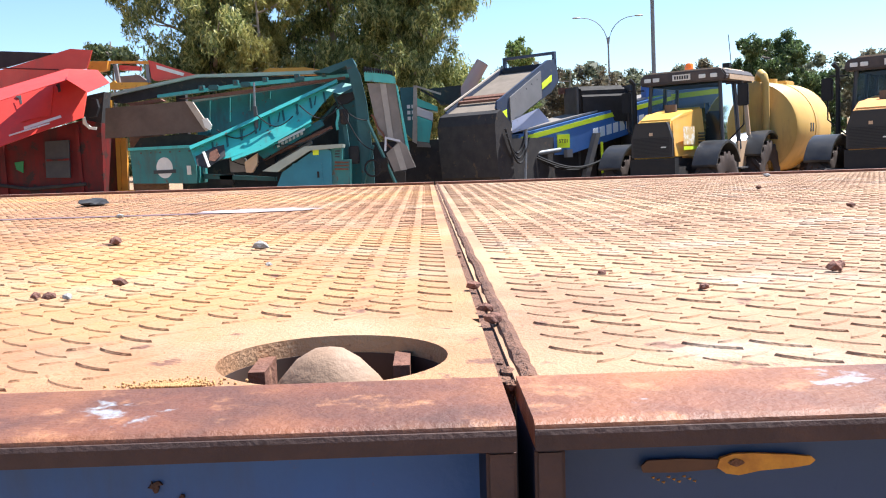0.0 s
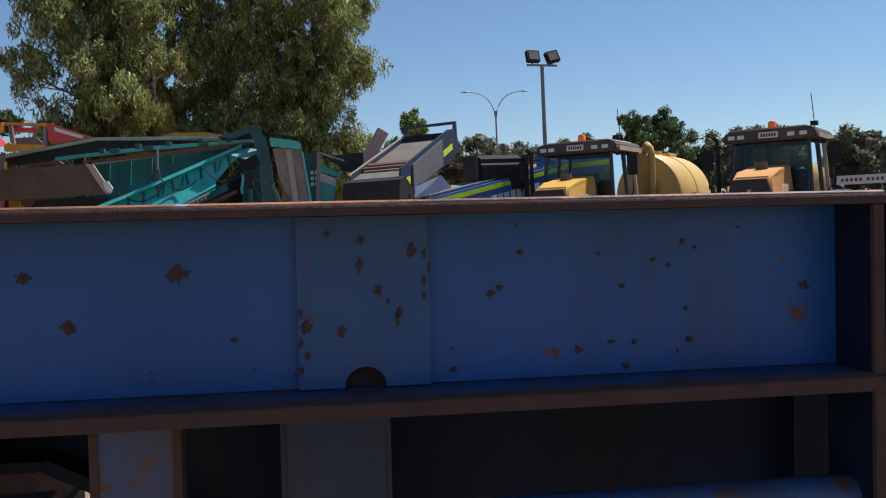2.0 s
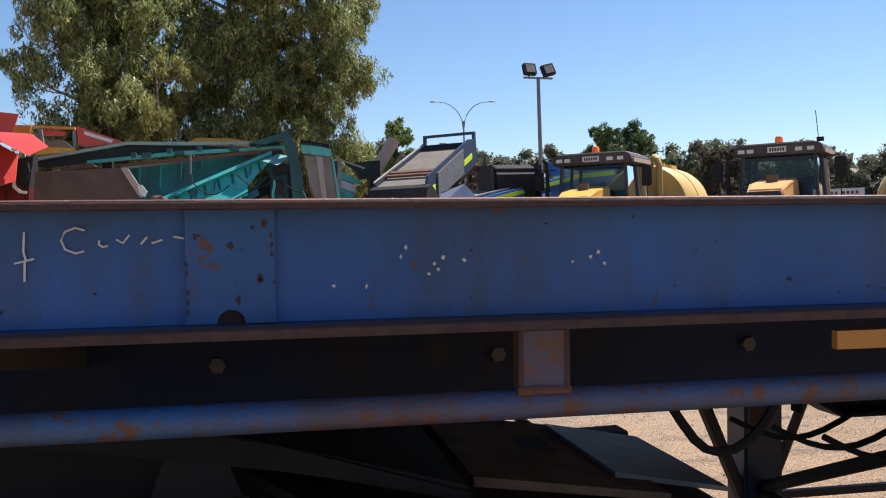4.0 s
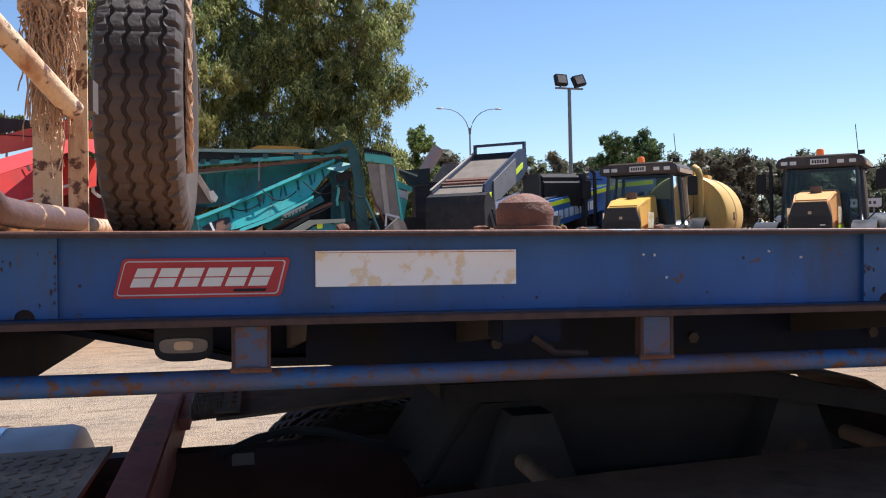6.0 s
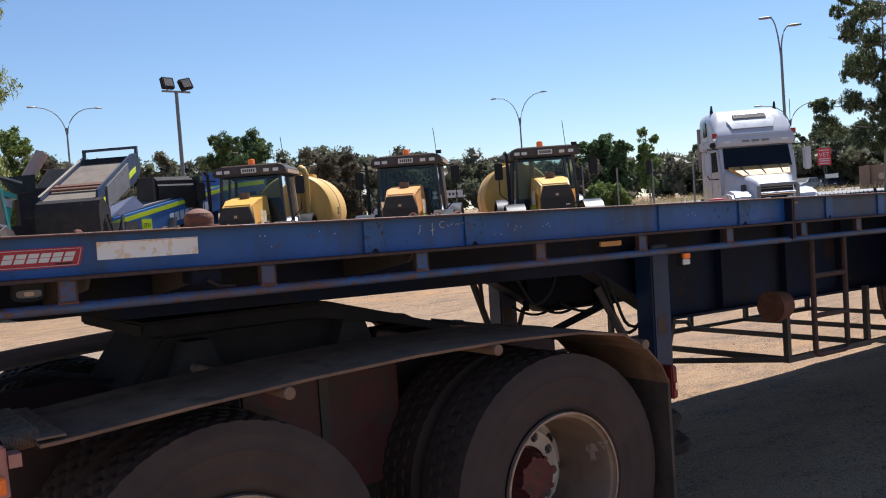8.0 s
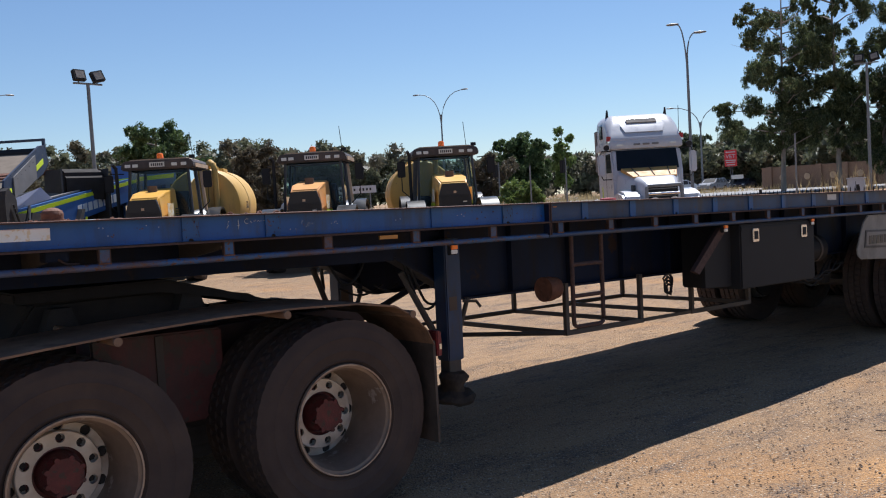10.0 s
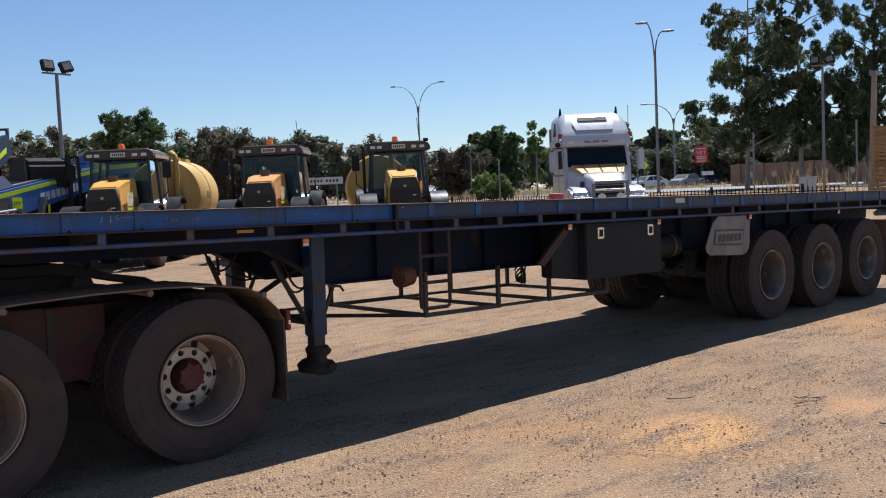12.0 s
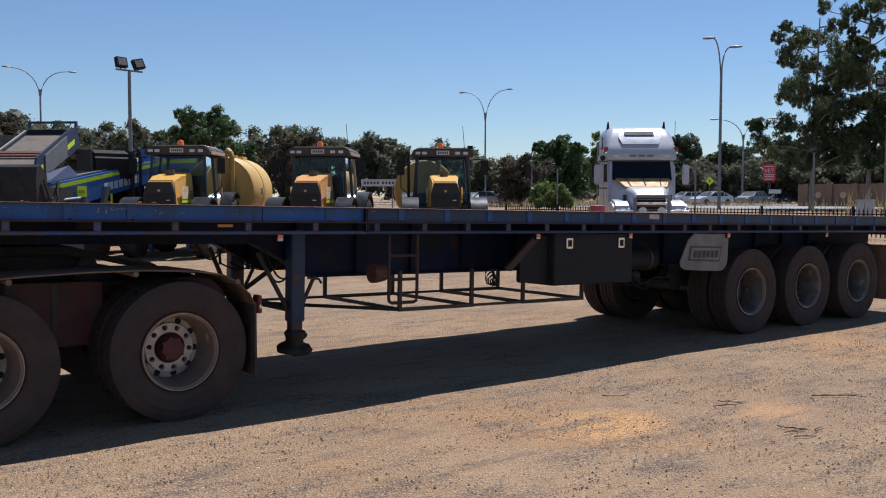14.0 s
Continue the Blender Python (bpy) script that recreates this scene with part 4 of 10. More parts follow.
# marker lamps
def marker(x, y, z, w, h, m1, label):
    lamp = part("marker_lamp", B(x - w / 2, x + w / 2, y, y + 0.03, z - h / 2, z + h / 2), M_BLACK, trailer, label, bevel=0.004)
    part("lamp_lens", B(x - w * 0.42, x + w * 0.42, y - 0.012, y + 0.002, z + h * 0.02, z + h * 0.4), m1, lamp, bevel=0.003)
    part("lamp_lens", B(x - w * 0.42, x + w * 0.42, y - 0.009, y + 0.002, z - h * 0.4, z - h * 0.02), M_LENS, lamp, bevel=0.003)


for x in (-0.8, 1.97, 3.3, 5.0, 7.1):
    marker(x, 0.02, 1.355, 0.055, 0.062, M_AMBER, "small amber side marker lamp")
lamp_cx, lamp_r = -3.4985, 0.0405
hood = [(lamp_cx - lamp_r, 1.4745), (lamp_cx + lamp_r, 1.4745)] + [(lamp_cx + lamp_r * math.copysign(abs(math.cos(a)) ** 0.55, math.cos(a)), 1.444 - 0.022 * math.sin(a) ** 0.7) for a in [math.pi * k / 14 for k in range(1, 14)]]
front_lamp = part("front_lamp", P(hood, 0.056, 0.1), M_BLACK, trailer, "black rounded front marker lamp housing", bevel=0.003)
lens = [(lamp_cx + 0.033 * math.copysign(abs(math.cos(a)) ** 0.5, math.cos(a)), 1.4445 + 0.0105 * math.copysign(abs(math.sin(a)) ** 0.6, math.sin(a))) for a in [2 * math.pi * (k + 0.5) / 20 for k in range(20)]]
part("lamp_lens", P(lens, 0.0535, 0.0565), mat("cloudy_lamp_lens", (0.17, 0.14, 0.12), (0.11, 0.09, 0.08), 60, 0.3), front_lamp, "cloudy lamp lens")
part("lamp_bulb_cover", P([(x * 0.4 + lamp_cx * 0.6, (z - 1.4445) * 0.6 + 1.4445) for x, z in lens], 0.0525, 0.0534), M_TAN, front_lamp)
part("rail_reflector", B(-1.32, -1.2, 0.02, 0.03, 1.44, 1.46), mat("orange_reflector", (0.5, 0.22, 0.04), rough=0.3), trailer, "faded orange reflector strip")

# landing legs with braces
M_CAKED = mat("caked_dirt", (0.05, 0.04, 0.034), (0.095, 0.07, 0.053), 22, 0.95, bump=0.8, spec=0.1)
for y in (0.56, 1.82):
    leg = part("landing_leg", B(-0.417, -0.283, y, y + 0.125, 0.60, 1.40), M_BLUE_DIM, trailer, "blue square landing leg, wound up off the ground", bevel=0.008)
    part("inner_leg", B(-0.402, -0.298, y + 0.015, y + 0.11, 0.42, 0.605), M_DARK, leg, bevel=0.004)
    foot = lathe(bmesh.new(), [(0.0, 0.0), (0.06, 0.0), (0.12, 0.004), (0.15, 0.015), (0.158, 0.04), (0.14, 0.062), (0.11, 0.07), (0.082, 0.085), (0.078, 0.12), (0.092, 0.15), (0.094, 0.175), (0.07, 0.2), (0.0, 0.205)], 22, Matrix.Translation((-0.35, y + 0.065, 0.325)) @ Matrix.Rotation(radians(99), 4, "X"))
    for v in foot.verts:
        d = noise.noise_vector(v.co * 13.0) * 0.02 + noise.noise_vector(v.co * 41.0) * 0.007
        v.co += d
    part("foot_pad", foot, M_CAKED, leg, "round foot pad caked with dirt", smooth=True)
    part("leg_label", B(-0.395, -0.33, y - 0.002, y + 0.001, 0.93, 1.02), M_BOARD, leg, "faded warning label")
    part("leg_brace", R([(-0.3, y + 0.06, 0.70), (-0.13, y + 0.12, 0.985)], 0.018, 6), M_DARK, leg)
part("brace", R([(-0.36, 1.85, 0.72), (-0.36, 0.7, 1.18)], 0.022, 6), M_BLUE_DARK, trailer)
part("cross_shaft", R([(-0.35, 0.69, 0.70), (-0.35, 1.84, 0.70)], 0.03, 8), M_DARK, trailer)
part("brace", R([(-0.41, 0.64, 0.70), (-0.66, 0.72, 1.2)], 0.022, 6), M_DARK, trailer)
part("brace", R([(-0.41, 1.86, 0.70), (-0.66, 1.78, 1.2)], 0.022, 6), M_DARK, trailer)
part("leg_crank", R([(-0.24, 0.6, 0.98), (-0.14, 0.58, 0.97), (-0.12, 0.56, 0.93)], 0.012, 6), M_DARK, trailer, "bent crank handle")
for k in range(5):
    a = k * 1.2
    part("chain_link", lathe(bmesh.new(), [(0.011, -0.004), (0.016, 0.0), (0.011, 0.004), (0.007, 0.0)], 10, Matrix.Translation((-3.842 + 0.018 * k, 0.012, 1.372 - 0.016 * math.sin(k * 0.8))) @ Matrix.Rotation(a, 4, "X") @ Matrix.Diagonal((1.3, 1, 1, 1)), closed=True), M_RED_CH, trailer, smooth=True)
part("prop_rod", R([(-0.52, 1.9, 1.32), (-0.5, 1.9, 1.03)], 0.014, 6), M_DARK, trailer)
for k in range(3):
    pts = [(-0.75 + 0.045 * i, 0.9 + 0.2 * k, 1.12 - 0.06 * math.sin(math.pi * i / 8) - 0.02 * k) for i in range(9)]
    part("air_hose", R(pts, 0.008, 6), M_BLACK, trailer, "sagging black air hose")

# carrier rack and ladder
RX = (0.70, 1.60, 2.25, 3.15)
for a, b in ((RX[0], RX[1]), (RX[2], RX[3])):
    rack = part("carrier_rack", B(a, b, 0.54, 0.575, 0.635, 0.67), M_DARK, trailer, "welded angle-iron carrier rack under the frame")
    for q in (B(a, b, 1.965, 2.0, 0.635, 0.67), B(a, a + 0.035, 0.575, 1.965, 0.636, 0.669), B(b - 0.035, b, 0.575, 1.965, 0.636, 0.669)):
        part("rack_bar", q, M_DARK, rack)
    for x in (a, b - 0.035):
        for y in (0.541, 1.966):
            part("rack_upright", B(x, x + 0.033, y, y + 0.033, 0.671, 1.02), M_DARK, rack)
part("rack_bar", B(1.61, 2.24, 0.545, 0.57, 0.64, 0.665), M_DARK, trailer)
part("rack_bar", B(1.61, 2.24, 1.97, 1.995, 0.64, 0.665), M_DARK, trailer)
part("rack_bar", B(-0.25, 0.69, 1.97, 1.995, 0.64, 0.665), M_DARK, trailer)
part("rack_bar", R([(-0.22, 1.75, 0.655), (0.70, 0.56, 0.655)], 0.017, 4), M_DARK, trailer)
ladder = part("side_ladder", R([(0.29, 0.10, 1.40), (0.29, 0.10, 0.82), (0.295, 0.10, 0.79), (0.32, 0.10, 0.775), (0.56, 0.10, 0.775), (0.585, 0.10, 0.79), (0.59, 0.10, 0.82), (0.59, 0.10, 1.40)], 0.015, 8), M_EDGE, trailer, "dark steel side ladder", smooth=True)
for z in (0.98, 1.19):
    part("rung", R([(0.29, 0.10, z), (0.59, 0.10, z)], 0.014, 8), M_EDGE, ladder)
part("air_tank_end", lathe(bmesh.new(), [(0.0, -0.065), (0.055, -0.06), (0.078, -0.04), (0.085, 0.0), (0.085, 0.05)], 20, Matrix.Translation((0.31, 0.34, 1.02)) @ Matrix.Rotation(radians(90), 4, "Z")), M_RUST, trailer, "rusty domed air tank end", smooth=True)
tank = part("air_tank", lathe(bmesh.new(), [(0.0, -0.05), (0.05, -0.048), (0.07, -0.04), (0.075, -0.03), (0.075, 0.03), (0.07, 0.04), (0.05, 0.048), (0.0, 0.05)], 20,
            Matrix.Translation((0.37, 0.36, 1.02)) @ Matrix.Rotation(radians(90), 4, "Z")), M_RUST, trailer, "dark air tank", smooth=True)
for k in range(2):
    part("safety_chain", R([(1.72 + 0.05 * k + 0.012 * (i % 2), 0.4, 1.02 - 0.03 * i) for i in range(7)], 0.008, 5), M_DARK, trailer)

for xa, za, xb, zb, dip in ((-1.24, 1.31, -0.96, 1.30, 0.15), (-0.66, 1.26, -0.34, 1.08, 0.22), (-0.62, 1.24, -0.30, 1.06, 0.17)):
    part("hanging_hose", R([(xa + (xb - xa) * k / 10, 0.69 - 0.01 * math.sin(k), za + (zb - za) * k / 10 - dip * math.sin(math.pi * k / 10)) for k in range(11)], 0.009, 6), M_BLACK, trailer, "black air hose", smooth=True)

# air reservoir and plumbing between the tool box and the wheels
res = part("air_reservoir", R([(3.48, 0.42, 1.08), (4.1, 0.42, 1.08)], 0.13, 18), M_BLACK, trailer, "near-black air reservoir", smooth=True)
for x in (3.6, 3.98):
    part("tank_strap", lathe(bmesh.new(), [(0.131, -0.018), (0.137, -0.018), (0.137, 0.018), (0.131, 0.018)], 20, Matrix.Translation((x, 0.42, 1.08)) @ Matrix.Rotation(radians(90), 4, "Z"), closed=True), M_DARK, res)
part("brake_valve", B(3.66, 3.86, 0.34, 0.48, 0.84, 0.94), M_SHADE_OIL, trailer, bevel=0.02)
for k in range(4):
    part("brake_hose", R([(3.5 + 0.07 * i, 0.3 + 0.04 * k, 0.93 - (0.10 + 0.03 * k) * math.sin(math.pi * i / 12) + 0.03 * math.sin(i + k)) for i in range(13)], 0.01, 6), M_BLACK, trailer, "sagging black brake hose", smooth=True)

# tool box, guard, rear flap
tool = part("tool_box", B(2.2, 3.36, 0.035, 0.60, 0.86, 1.375), M_BLACK, trailer, "black steel tool box with two chromed latches", bevel=0.012)
part("box_lid_edge", B(2.215, 3.345, 0.028, 0.034, 1.33, 1.345), M_BLACK, tool)
for x in (2.41, 3.17):
    latch = part("latch", B(x - 0.045, x + 0.045, 0.022, 0.034, 1.23, 1.335), M_CHROME, tool, "chromed folding latch", bevel=0.004)
    part("latch_slot", B(x - 0.024, x + 0.024, 0.018, 0.0225, 1.25, 1.315), M_BLACK, latch)
part("box_bracket", P([(1.83, 0.9), (2.19, 0.885), (2.19, 1.36), (2.02, 1.36), (1.83, 1.17)], 0.12, 0.16), M_BLACK, trailer, "near-black gusset beside the tool box")
part("gusset_strut", P([(1.60, 1.05), (1.67, 1.02), (2.06, 1.355), (1.97, 1.365)], 0.06, 0.098), M_EDGE, trailer, "brown diagonal strut")
for k in range(4):
    loop = [(1.60 + 0.045 * k + (0.055 - 0.008 * k) * math.sin(2 * math.pi * i / 12), 0.3 + 0.03 * k + 0.01 * math.sin(i * 2.0), 0.955 - 0.02 * k + (0.075 - 0.012 * k) * math.cos(2 * math.pi * i / 12)) for i in range(13)]
    part("coiled_hose", R(loop, 0.008, 6), M_BLACK, trailer, "loosely tied black hose", smooth=True)
M_FLAP = mat("dusty_white_guard", (0.23, 0.22, 0.2), (0.17, 0.16, 0.145), 5, 0.7, bump=0.1, grime=(0.15, 0.125, 0.1), grime_at=0.6, grime_scale=6.0)
guard_plate = part("wheel_guard_flap", P([(4.16, 1.06), (4.18, 1.0), (4.24, 0.965), (4.86, 0.935), (4.96, 0.95), (5.01, 1.0), (5.03, 1.06), (5.04, 1.37), (4.40, 1.375), (4.30, 1.31)], 0.045, 0.058), M_FLAP, trailer, "off-white moulded front mudguard panel", bevel=0.005)
part("guard_panel", P([(4.30, 1.07), (4.87, 1.045), (4.90, 1.22), (4.33, 1.235)], 0.038, 0.044), mat("dark_guard_edging", (0.09, 0.085, 0.08), (0.07, 0.066, 0.062), 5, 0.7), guard_plate, bevel=0.004)
part("guard_panel", P([(4.325, 1.09), (4.85, 1.066), (4.875, 1.202), (4.35, 1.216)], 0.035, 0.0375), M_FLAP, guard_plate)
for k in range(6):
    part("guard_emblem_block", slant(4.375 + 0.078 * k, 4.435 + 0.078 * k, 1.10, 1.18, 0.035, 0.003, 0.012), M_FENDER, guard_plate)
rear_flap = part("rear_mud_flap", B(8.80, 8.84, 0.06, 0.66, 0.42, 1.2), M_GUARD, trailer, "hanging rear mud flap", bevel=0.008)
part("flap_bracket", R([(8.75, 0.06, 1.36), (8.93, 0.06, 1.22), (8.95, 0.06, 1.0)], 0.012, 6), M_GALV, trailer)
part("rear_chassis_plate", B(8.62, 9.45, 0.70, 0.725, 0.72, 1.2), M_BLUE_DARK, trailer)
# Drawn forward to the flap as a dark sheet for the shade there.
part("under_run_panel", B(8.87, 9.58, 0.05, 0.11, 0.70, 1.33), M_BLUE_DARK, trailer, "dark blue rear panel drawn forward over the shade")
for y in (0.75, 1.7):
    part("tail_post", B(9.40, 9.5, y, y + 0.08, 0.75, 1.33), M_DARK, trailer)


# ---- wheels ----
def tyre_mesh(r, w, rim, treads=52):
    """One skin: smooth sidewalls, and a tread whose blocks are parted by grooves."""
    h = w / 2
    wall = [(rim, -h * 0.72), (rim + 0.018, -h * 0.80), (rim + 0.03, -h * 0.9), (rim + 0.036, -h * 0.88), (rim + (r - rim) * 0.32, -h * 0.955), (rim + (r - rim) * 0.335, -h * 0.97), (rim + (r - rim) * 0.35, -h * 0.96),
            (rim + (r - rim) * 0.5, -h), (rim + (r - rim) * 0.6, -h * 1.005), (rim + (r - rim) * 0.62, -h * 1.025), (rim + (r - rim) * 0.64, -h * 1.005), (r - 0.056, -h * 0.985), (r - 0.046, -h * 0.99), (r - 0.03, -h * 0.955)]
    tread = [(r - 0.022, -0.93), (r - 0.001, -0.88), (r, -0.52), (r - 0.016, -0.50), (r - 0.016, -0.44), (r, -0.42), (r, -0.07), (r - 0.016, -0.05), (r - 0.016, 0.05), (r, 0.07), (r, 0.42), (r - 0.016, 0.44), (r - 0.016, 0.50), (r, 0.52), (r - 0.001, 0.88), (r - 0.022, 0.93)]
    prof = wall + [(a, b * h) for a, b in tread] + [(a, -b) for a, b in wall[::-1]]
    n = treads * 4
    bm = bmesh.new()
    rings = []
    for i, (rr, y) in enumerate(prof):
        on = len(wall) <= i < len(wall) + len(tread)
        row = int((y / h + 1) * 2.0)
        ring = []
        for k in range(n):
            cut = on and (k + 2 * (row % 2)) % 4 == 0
            q = (min(rr, r - 0.010) if abs(y) < h * 0.6 else rr - 0.0028) if cut else rr
            a = 2 * math.pi * (k + (0.8 * abs(y / h) if on else 0.0)) / n
            ring.append(bm.verts.new((q * math.cos(a), y, q * math.sin(a))))
        rings.append(ring)
    for A, C in zip(rings, rings[1:]):
        for k in range(n):
            bm.faces.new((A[k], A[(k + 1) % n], C[(k + 1) % n], C[k]))
    return bm


def barrel_mesh(rim, depth, disc_y):
    """The deep rim well; its outer face looks towards -y."""
    return lathe(bmesh.new(), [(rim + 0.018, -depth), (rim + 0.02, -depth + 0.012), (rim - 0.006, -depth + 0.02), (rim - 0.02, -depth + 0.06), (rim - 0.04, -depth + 0.2), (rim - 0.04, -depth + disc_y + 0.02),
                               (rim - 0.028, -depth + disc_y + 0.02), (rim + 0.0, -depth + 0.04), (rim + 0.012, -depth + 0.006)], 48, closed=True)


def disc_mesh(rim, depth, holes, disc_y, hub, nut_ring):
    """The wheel disc, set back by disc_y, with round hand holes and a raised nut ring."""
    bm = bmesh.new()
    yd = -depth + disc_y
    holed_ring(bm, hub, rim - 0.035, (rim - 0.035) - 0.028, 0.025, holes, yd, yd + 0.016)
    if nut_ring:
        yn = yd - nut_ring
        holed_ring(bm, 0.118, 0.184, 0.156, 0.021, holes, yn, yn + 0.003)
        lathe(bm, [(0.184, yn + 0.003), (0.188, yn + 0.006), (0.19, yn + 0.012), (0.188, yd + 0.006), (0.18, yd + 0.006), (0.18, yn + 0.01)], 40, closed=True)
    return bm


def holed_ring(bm, ri, ro, rm, hr, holes, ya, yb):
    """A flat or dished ring about the y axis with round holes let through it."""
    seg = 20
    for k in range(holes):
        a0, a1 = 2 * math.pi * k / holes, 2 * math.pi * (k + 1) / holes
        am = (a0 + a1) / 2
        inner = [(rm * math.cos(am) + hr * math.cos(2 * math.pi * s / seg), rm * math.sin(am) + hr * math.sin(2 * math.pi * s / seg)) for s in range(seg)]
        per = [(ro, a1 + (a0 - a1) * s / 5) for s in range(6)] + [(ro + (ri - ro) * s / 5, a0) for s in range(1, 5)]
        per += [(ri, a0 + (a1 - a0) * s / 5) for s in range(6)] + [(ri + (ro - ri) * s / 5, a1) for s in range(1, 5)]
        pts = [(q * math.cos(t), q * math.sin(t)) for q, t in per]
        ctr = (rm * math.cos(am), rm * math.sin(am))
        pts.sort(key=lambda q: math.atan2(q[1] - ctr[1], q[0] - ctr[0]))
        inner.sort(key=lambda q: math.atan2(q[1] - ctr[1], q[0] - ctr[0]))

        def dish(q):
            return ya + (yb - ya) * (math.hypot(*q) - ri) / (ro - ri)
        vo = [bm.verts.new((q[0], dish(q), q[1])) for q in pts]
        vi = [bm.verts.new((q[0], dish(q), q[1])) for q in inner]
        vb = [bm.verts.new((q[0], dish(q) + 0.014, q[1])) for q in inner]
        n = len(vo)
        for s in range(n):
            bm.faces.new((vo[s], vo[(s + 1) % n], vi[(s + 1) % n], vi[s]))
            bm.faces.new((vi[s], vi[(s + 1) % n], vb[(s + 1) % n], vb[s]))


def hub_mesh(r, out, nuts):
    bm = bmesh.new()
    lathe(bm, [(r + 0.02, 0.02), (r + 0.02, 0.0), (r * 0.82, -0.008), (r * 0.74, -out * 0.7), (r * 0.62, -out), (0.0, -out)], 24)
    return bm


WHEEL_R = 0.52
M_RIM_LIP = mat("scuffed_rim_lip", (0.42, 0.33, 0.26), (0.24, 0.165, 0.12), 14, 0.45, metal=0.3)
M_BARREL = mat("brown_dusted_rim_well", (0.25, 0.185, 0.14), (0.17, 0.118, 0.087), 6.0, 0.5, metal=0.2, bump=0.1, spot=(0.36, 0.31, 0.27), spot_at=0.62, spot_scale=6.0)


def make_wheel(name, label, group, barrel_mat, disc_mat, lip_mat, hub_mat, disc_y, hub_out):
    w = thing(name, Matrix(), label, "wheel", group)
    part("tyre", tyre_mesh(WHEEL_R, 0.27, 0.280), M_TYRE, w, "dusty black tyre", smooth=True)
    part("rim", barrel_mesh(0.273, 0.125, disc_y), barrel_mat, w, "dusty deep rim", smooth=True)
    r = part("rim_disc", disc_mesh(0.273, 0.125, 10, disc_y, 0.085, 0.03 if hub_out > 0.05 else 0.0), disc_mat, w, "wheel disc with round holes", smooth=True)
    part("rim_lip", lathe(bmesh.new(), [(0.2815, -0.127), (0.289, -0.1275), (0.29, -0.1255), (0.282, -0.124)], 48, closed=True), lip_mat, w, "bright worn rim lip", smooth=True)
    part("hub", hub_mesh(0.128, hub_out, 10), hub_mat, w, "", smooth=True).location = (0, -0.125 + disc_y, 0)
    for k in range(10):
        a = 2 * math.pi * (k + 0.5) / 10
        lift = 0.004 if hub_out > 0.05 else 0.02
        n = R([(0.156 * math.cos(a), -0.125 + disc_y - lift, 0.156 * math.sin(a)), (0.156 * math.cos(a), -0.12 + disc_y + 0.02, 0.156 * math.sin(a))], 0.0155, 6)
        part("wheel_nut", n, M_SHADE_OIL if hub_out > 0.05 else M_DARK, r)
    for k in range(8 if hub_out > 0.05 else 0):
        a = 2 * math.pi * k / 8
        part("hub_stud", R([(0.082 * math.cos(a), -0.125 + disc_y - hub_out * 0.55, 0.082 * math.sin(a)), (0.082 * math.cos(a), -0.125 + disc_y - hub_out * 1.02, 0.082 * math.sin(a))], 0.012, 8), hub_mat, w, "red hub stud")
    # Near-black backing paints the shade seen through the wheel holes.
    part("wheel_backing", lathe(bmesh.new(), [(0.0, 0.172), (0.232, 0.172), (0.232, 0.185), (0.0, 0.185)], 24), M_SHADE_OIL, w, "near-black backing for the shade behind the holes")
    return w


FLIP = Matrix.Rotation(math.pi, 4, "Z")
drive = make_wheel("drive_wheel", "dual truck drive wheel with pale alloy rim and red hub", "prime mover wheels", M_BARREL, M_RIM, M_RIM_LIP, M_HUB, 0.275, 0.11)
# Near-black disc: the shade inside the deep rim is in its colour.
rear = make_wheel("trailer_wheel", "dusty trailer wheel with grey steel rim", "trailer wheels", M_RIM_STEEL, M_SHADE_OIL, M_RIM_LIP, M_DARK, 0.26, 0.03)


def place_duals(src, x, base, first):
    hz = WHEEL_R - 0.004
    ys = ((0.195, False, 17), (0.51, False, 40), (2.305, True, 63), (1.99, True, 5))
    for k, (y, flip, spin) in enumerate(ys):
        m = base @ Matrix.Translation((x, y, hz)) @ (FLIP if flip else Matrix()) @ Matrix.Rotation(radians(spin * 3.1 + x * 40), 4, "Y")
        if first and k == 0:
            src.matrix_world = m
        else:
            copy_thing(src, m)


for k, x in enumerate((-1.625, -2.99)):
    place_duals(drive, x, Matrix.Translation((0.02, -0.09, 0)), k == 0)
for k, x in enumerate((5.58, 6.81, 8.04)):
    place_duals(rear, x, Matrix(), k == 0)
for x in (5.52, 6.765, 8.005):
    part("axle", R([(x, 0.3, 0.66), (x, 2.2, 0.66)], 0.065, 12), M_DARK, trailer, smooth=True)
    for y in (0.84, 1.66):
        part("spring_hanger", P([(x - 0.56, 0.985), (x - 0.36, 0.985), (x - 0.42, 0.66), (x - 0.5, 0.66)], y - 0.04, y + 0.04), M_SHADE_OIL, trailer)
        leaf = [(x - 0.5 + k / 10.0, 0.72 - 0.05 * (1 - ((k - 5) / 5.0) ** 2)) for k in range(11)]
        part("leaf_spring", P(leaf + [(a, b + 0.05) for a, b in leaf[::-1]], y - 0.035, y + 0.035), M_DARK, trailer)

M_RAIL = mat("grimy_red_rail_paint", (0.055, 0.024, 0.022), (0.035, 0.021, 0.02), 6.0, 0.75, bump=0.2, spot=(0.1, 0.06, 0.045), spot_at=0.62, spot_scale=7.0)
M_SPRING = mat("rusty_spring_wire", (0.17, 0.105, 0.07), (0.1, 0.064, 0.046), 30, 0.7, bump=0.2)
M_TUBE = mat("dusty_brown_tube", (0.22, 0.135, 0.085), (0.16, 0.095, 0.06), 8, 0.8, bump=0.2)
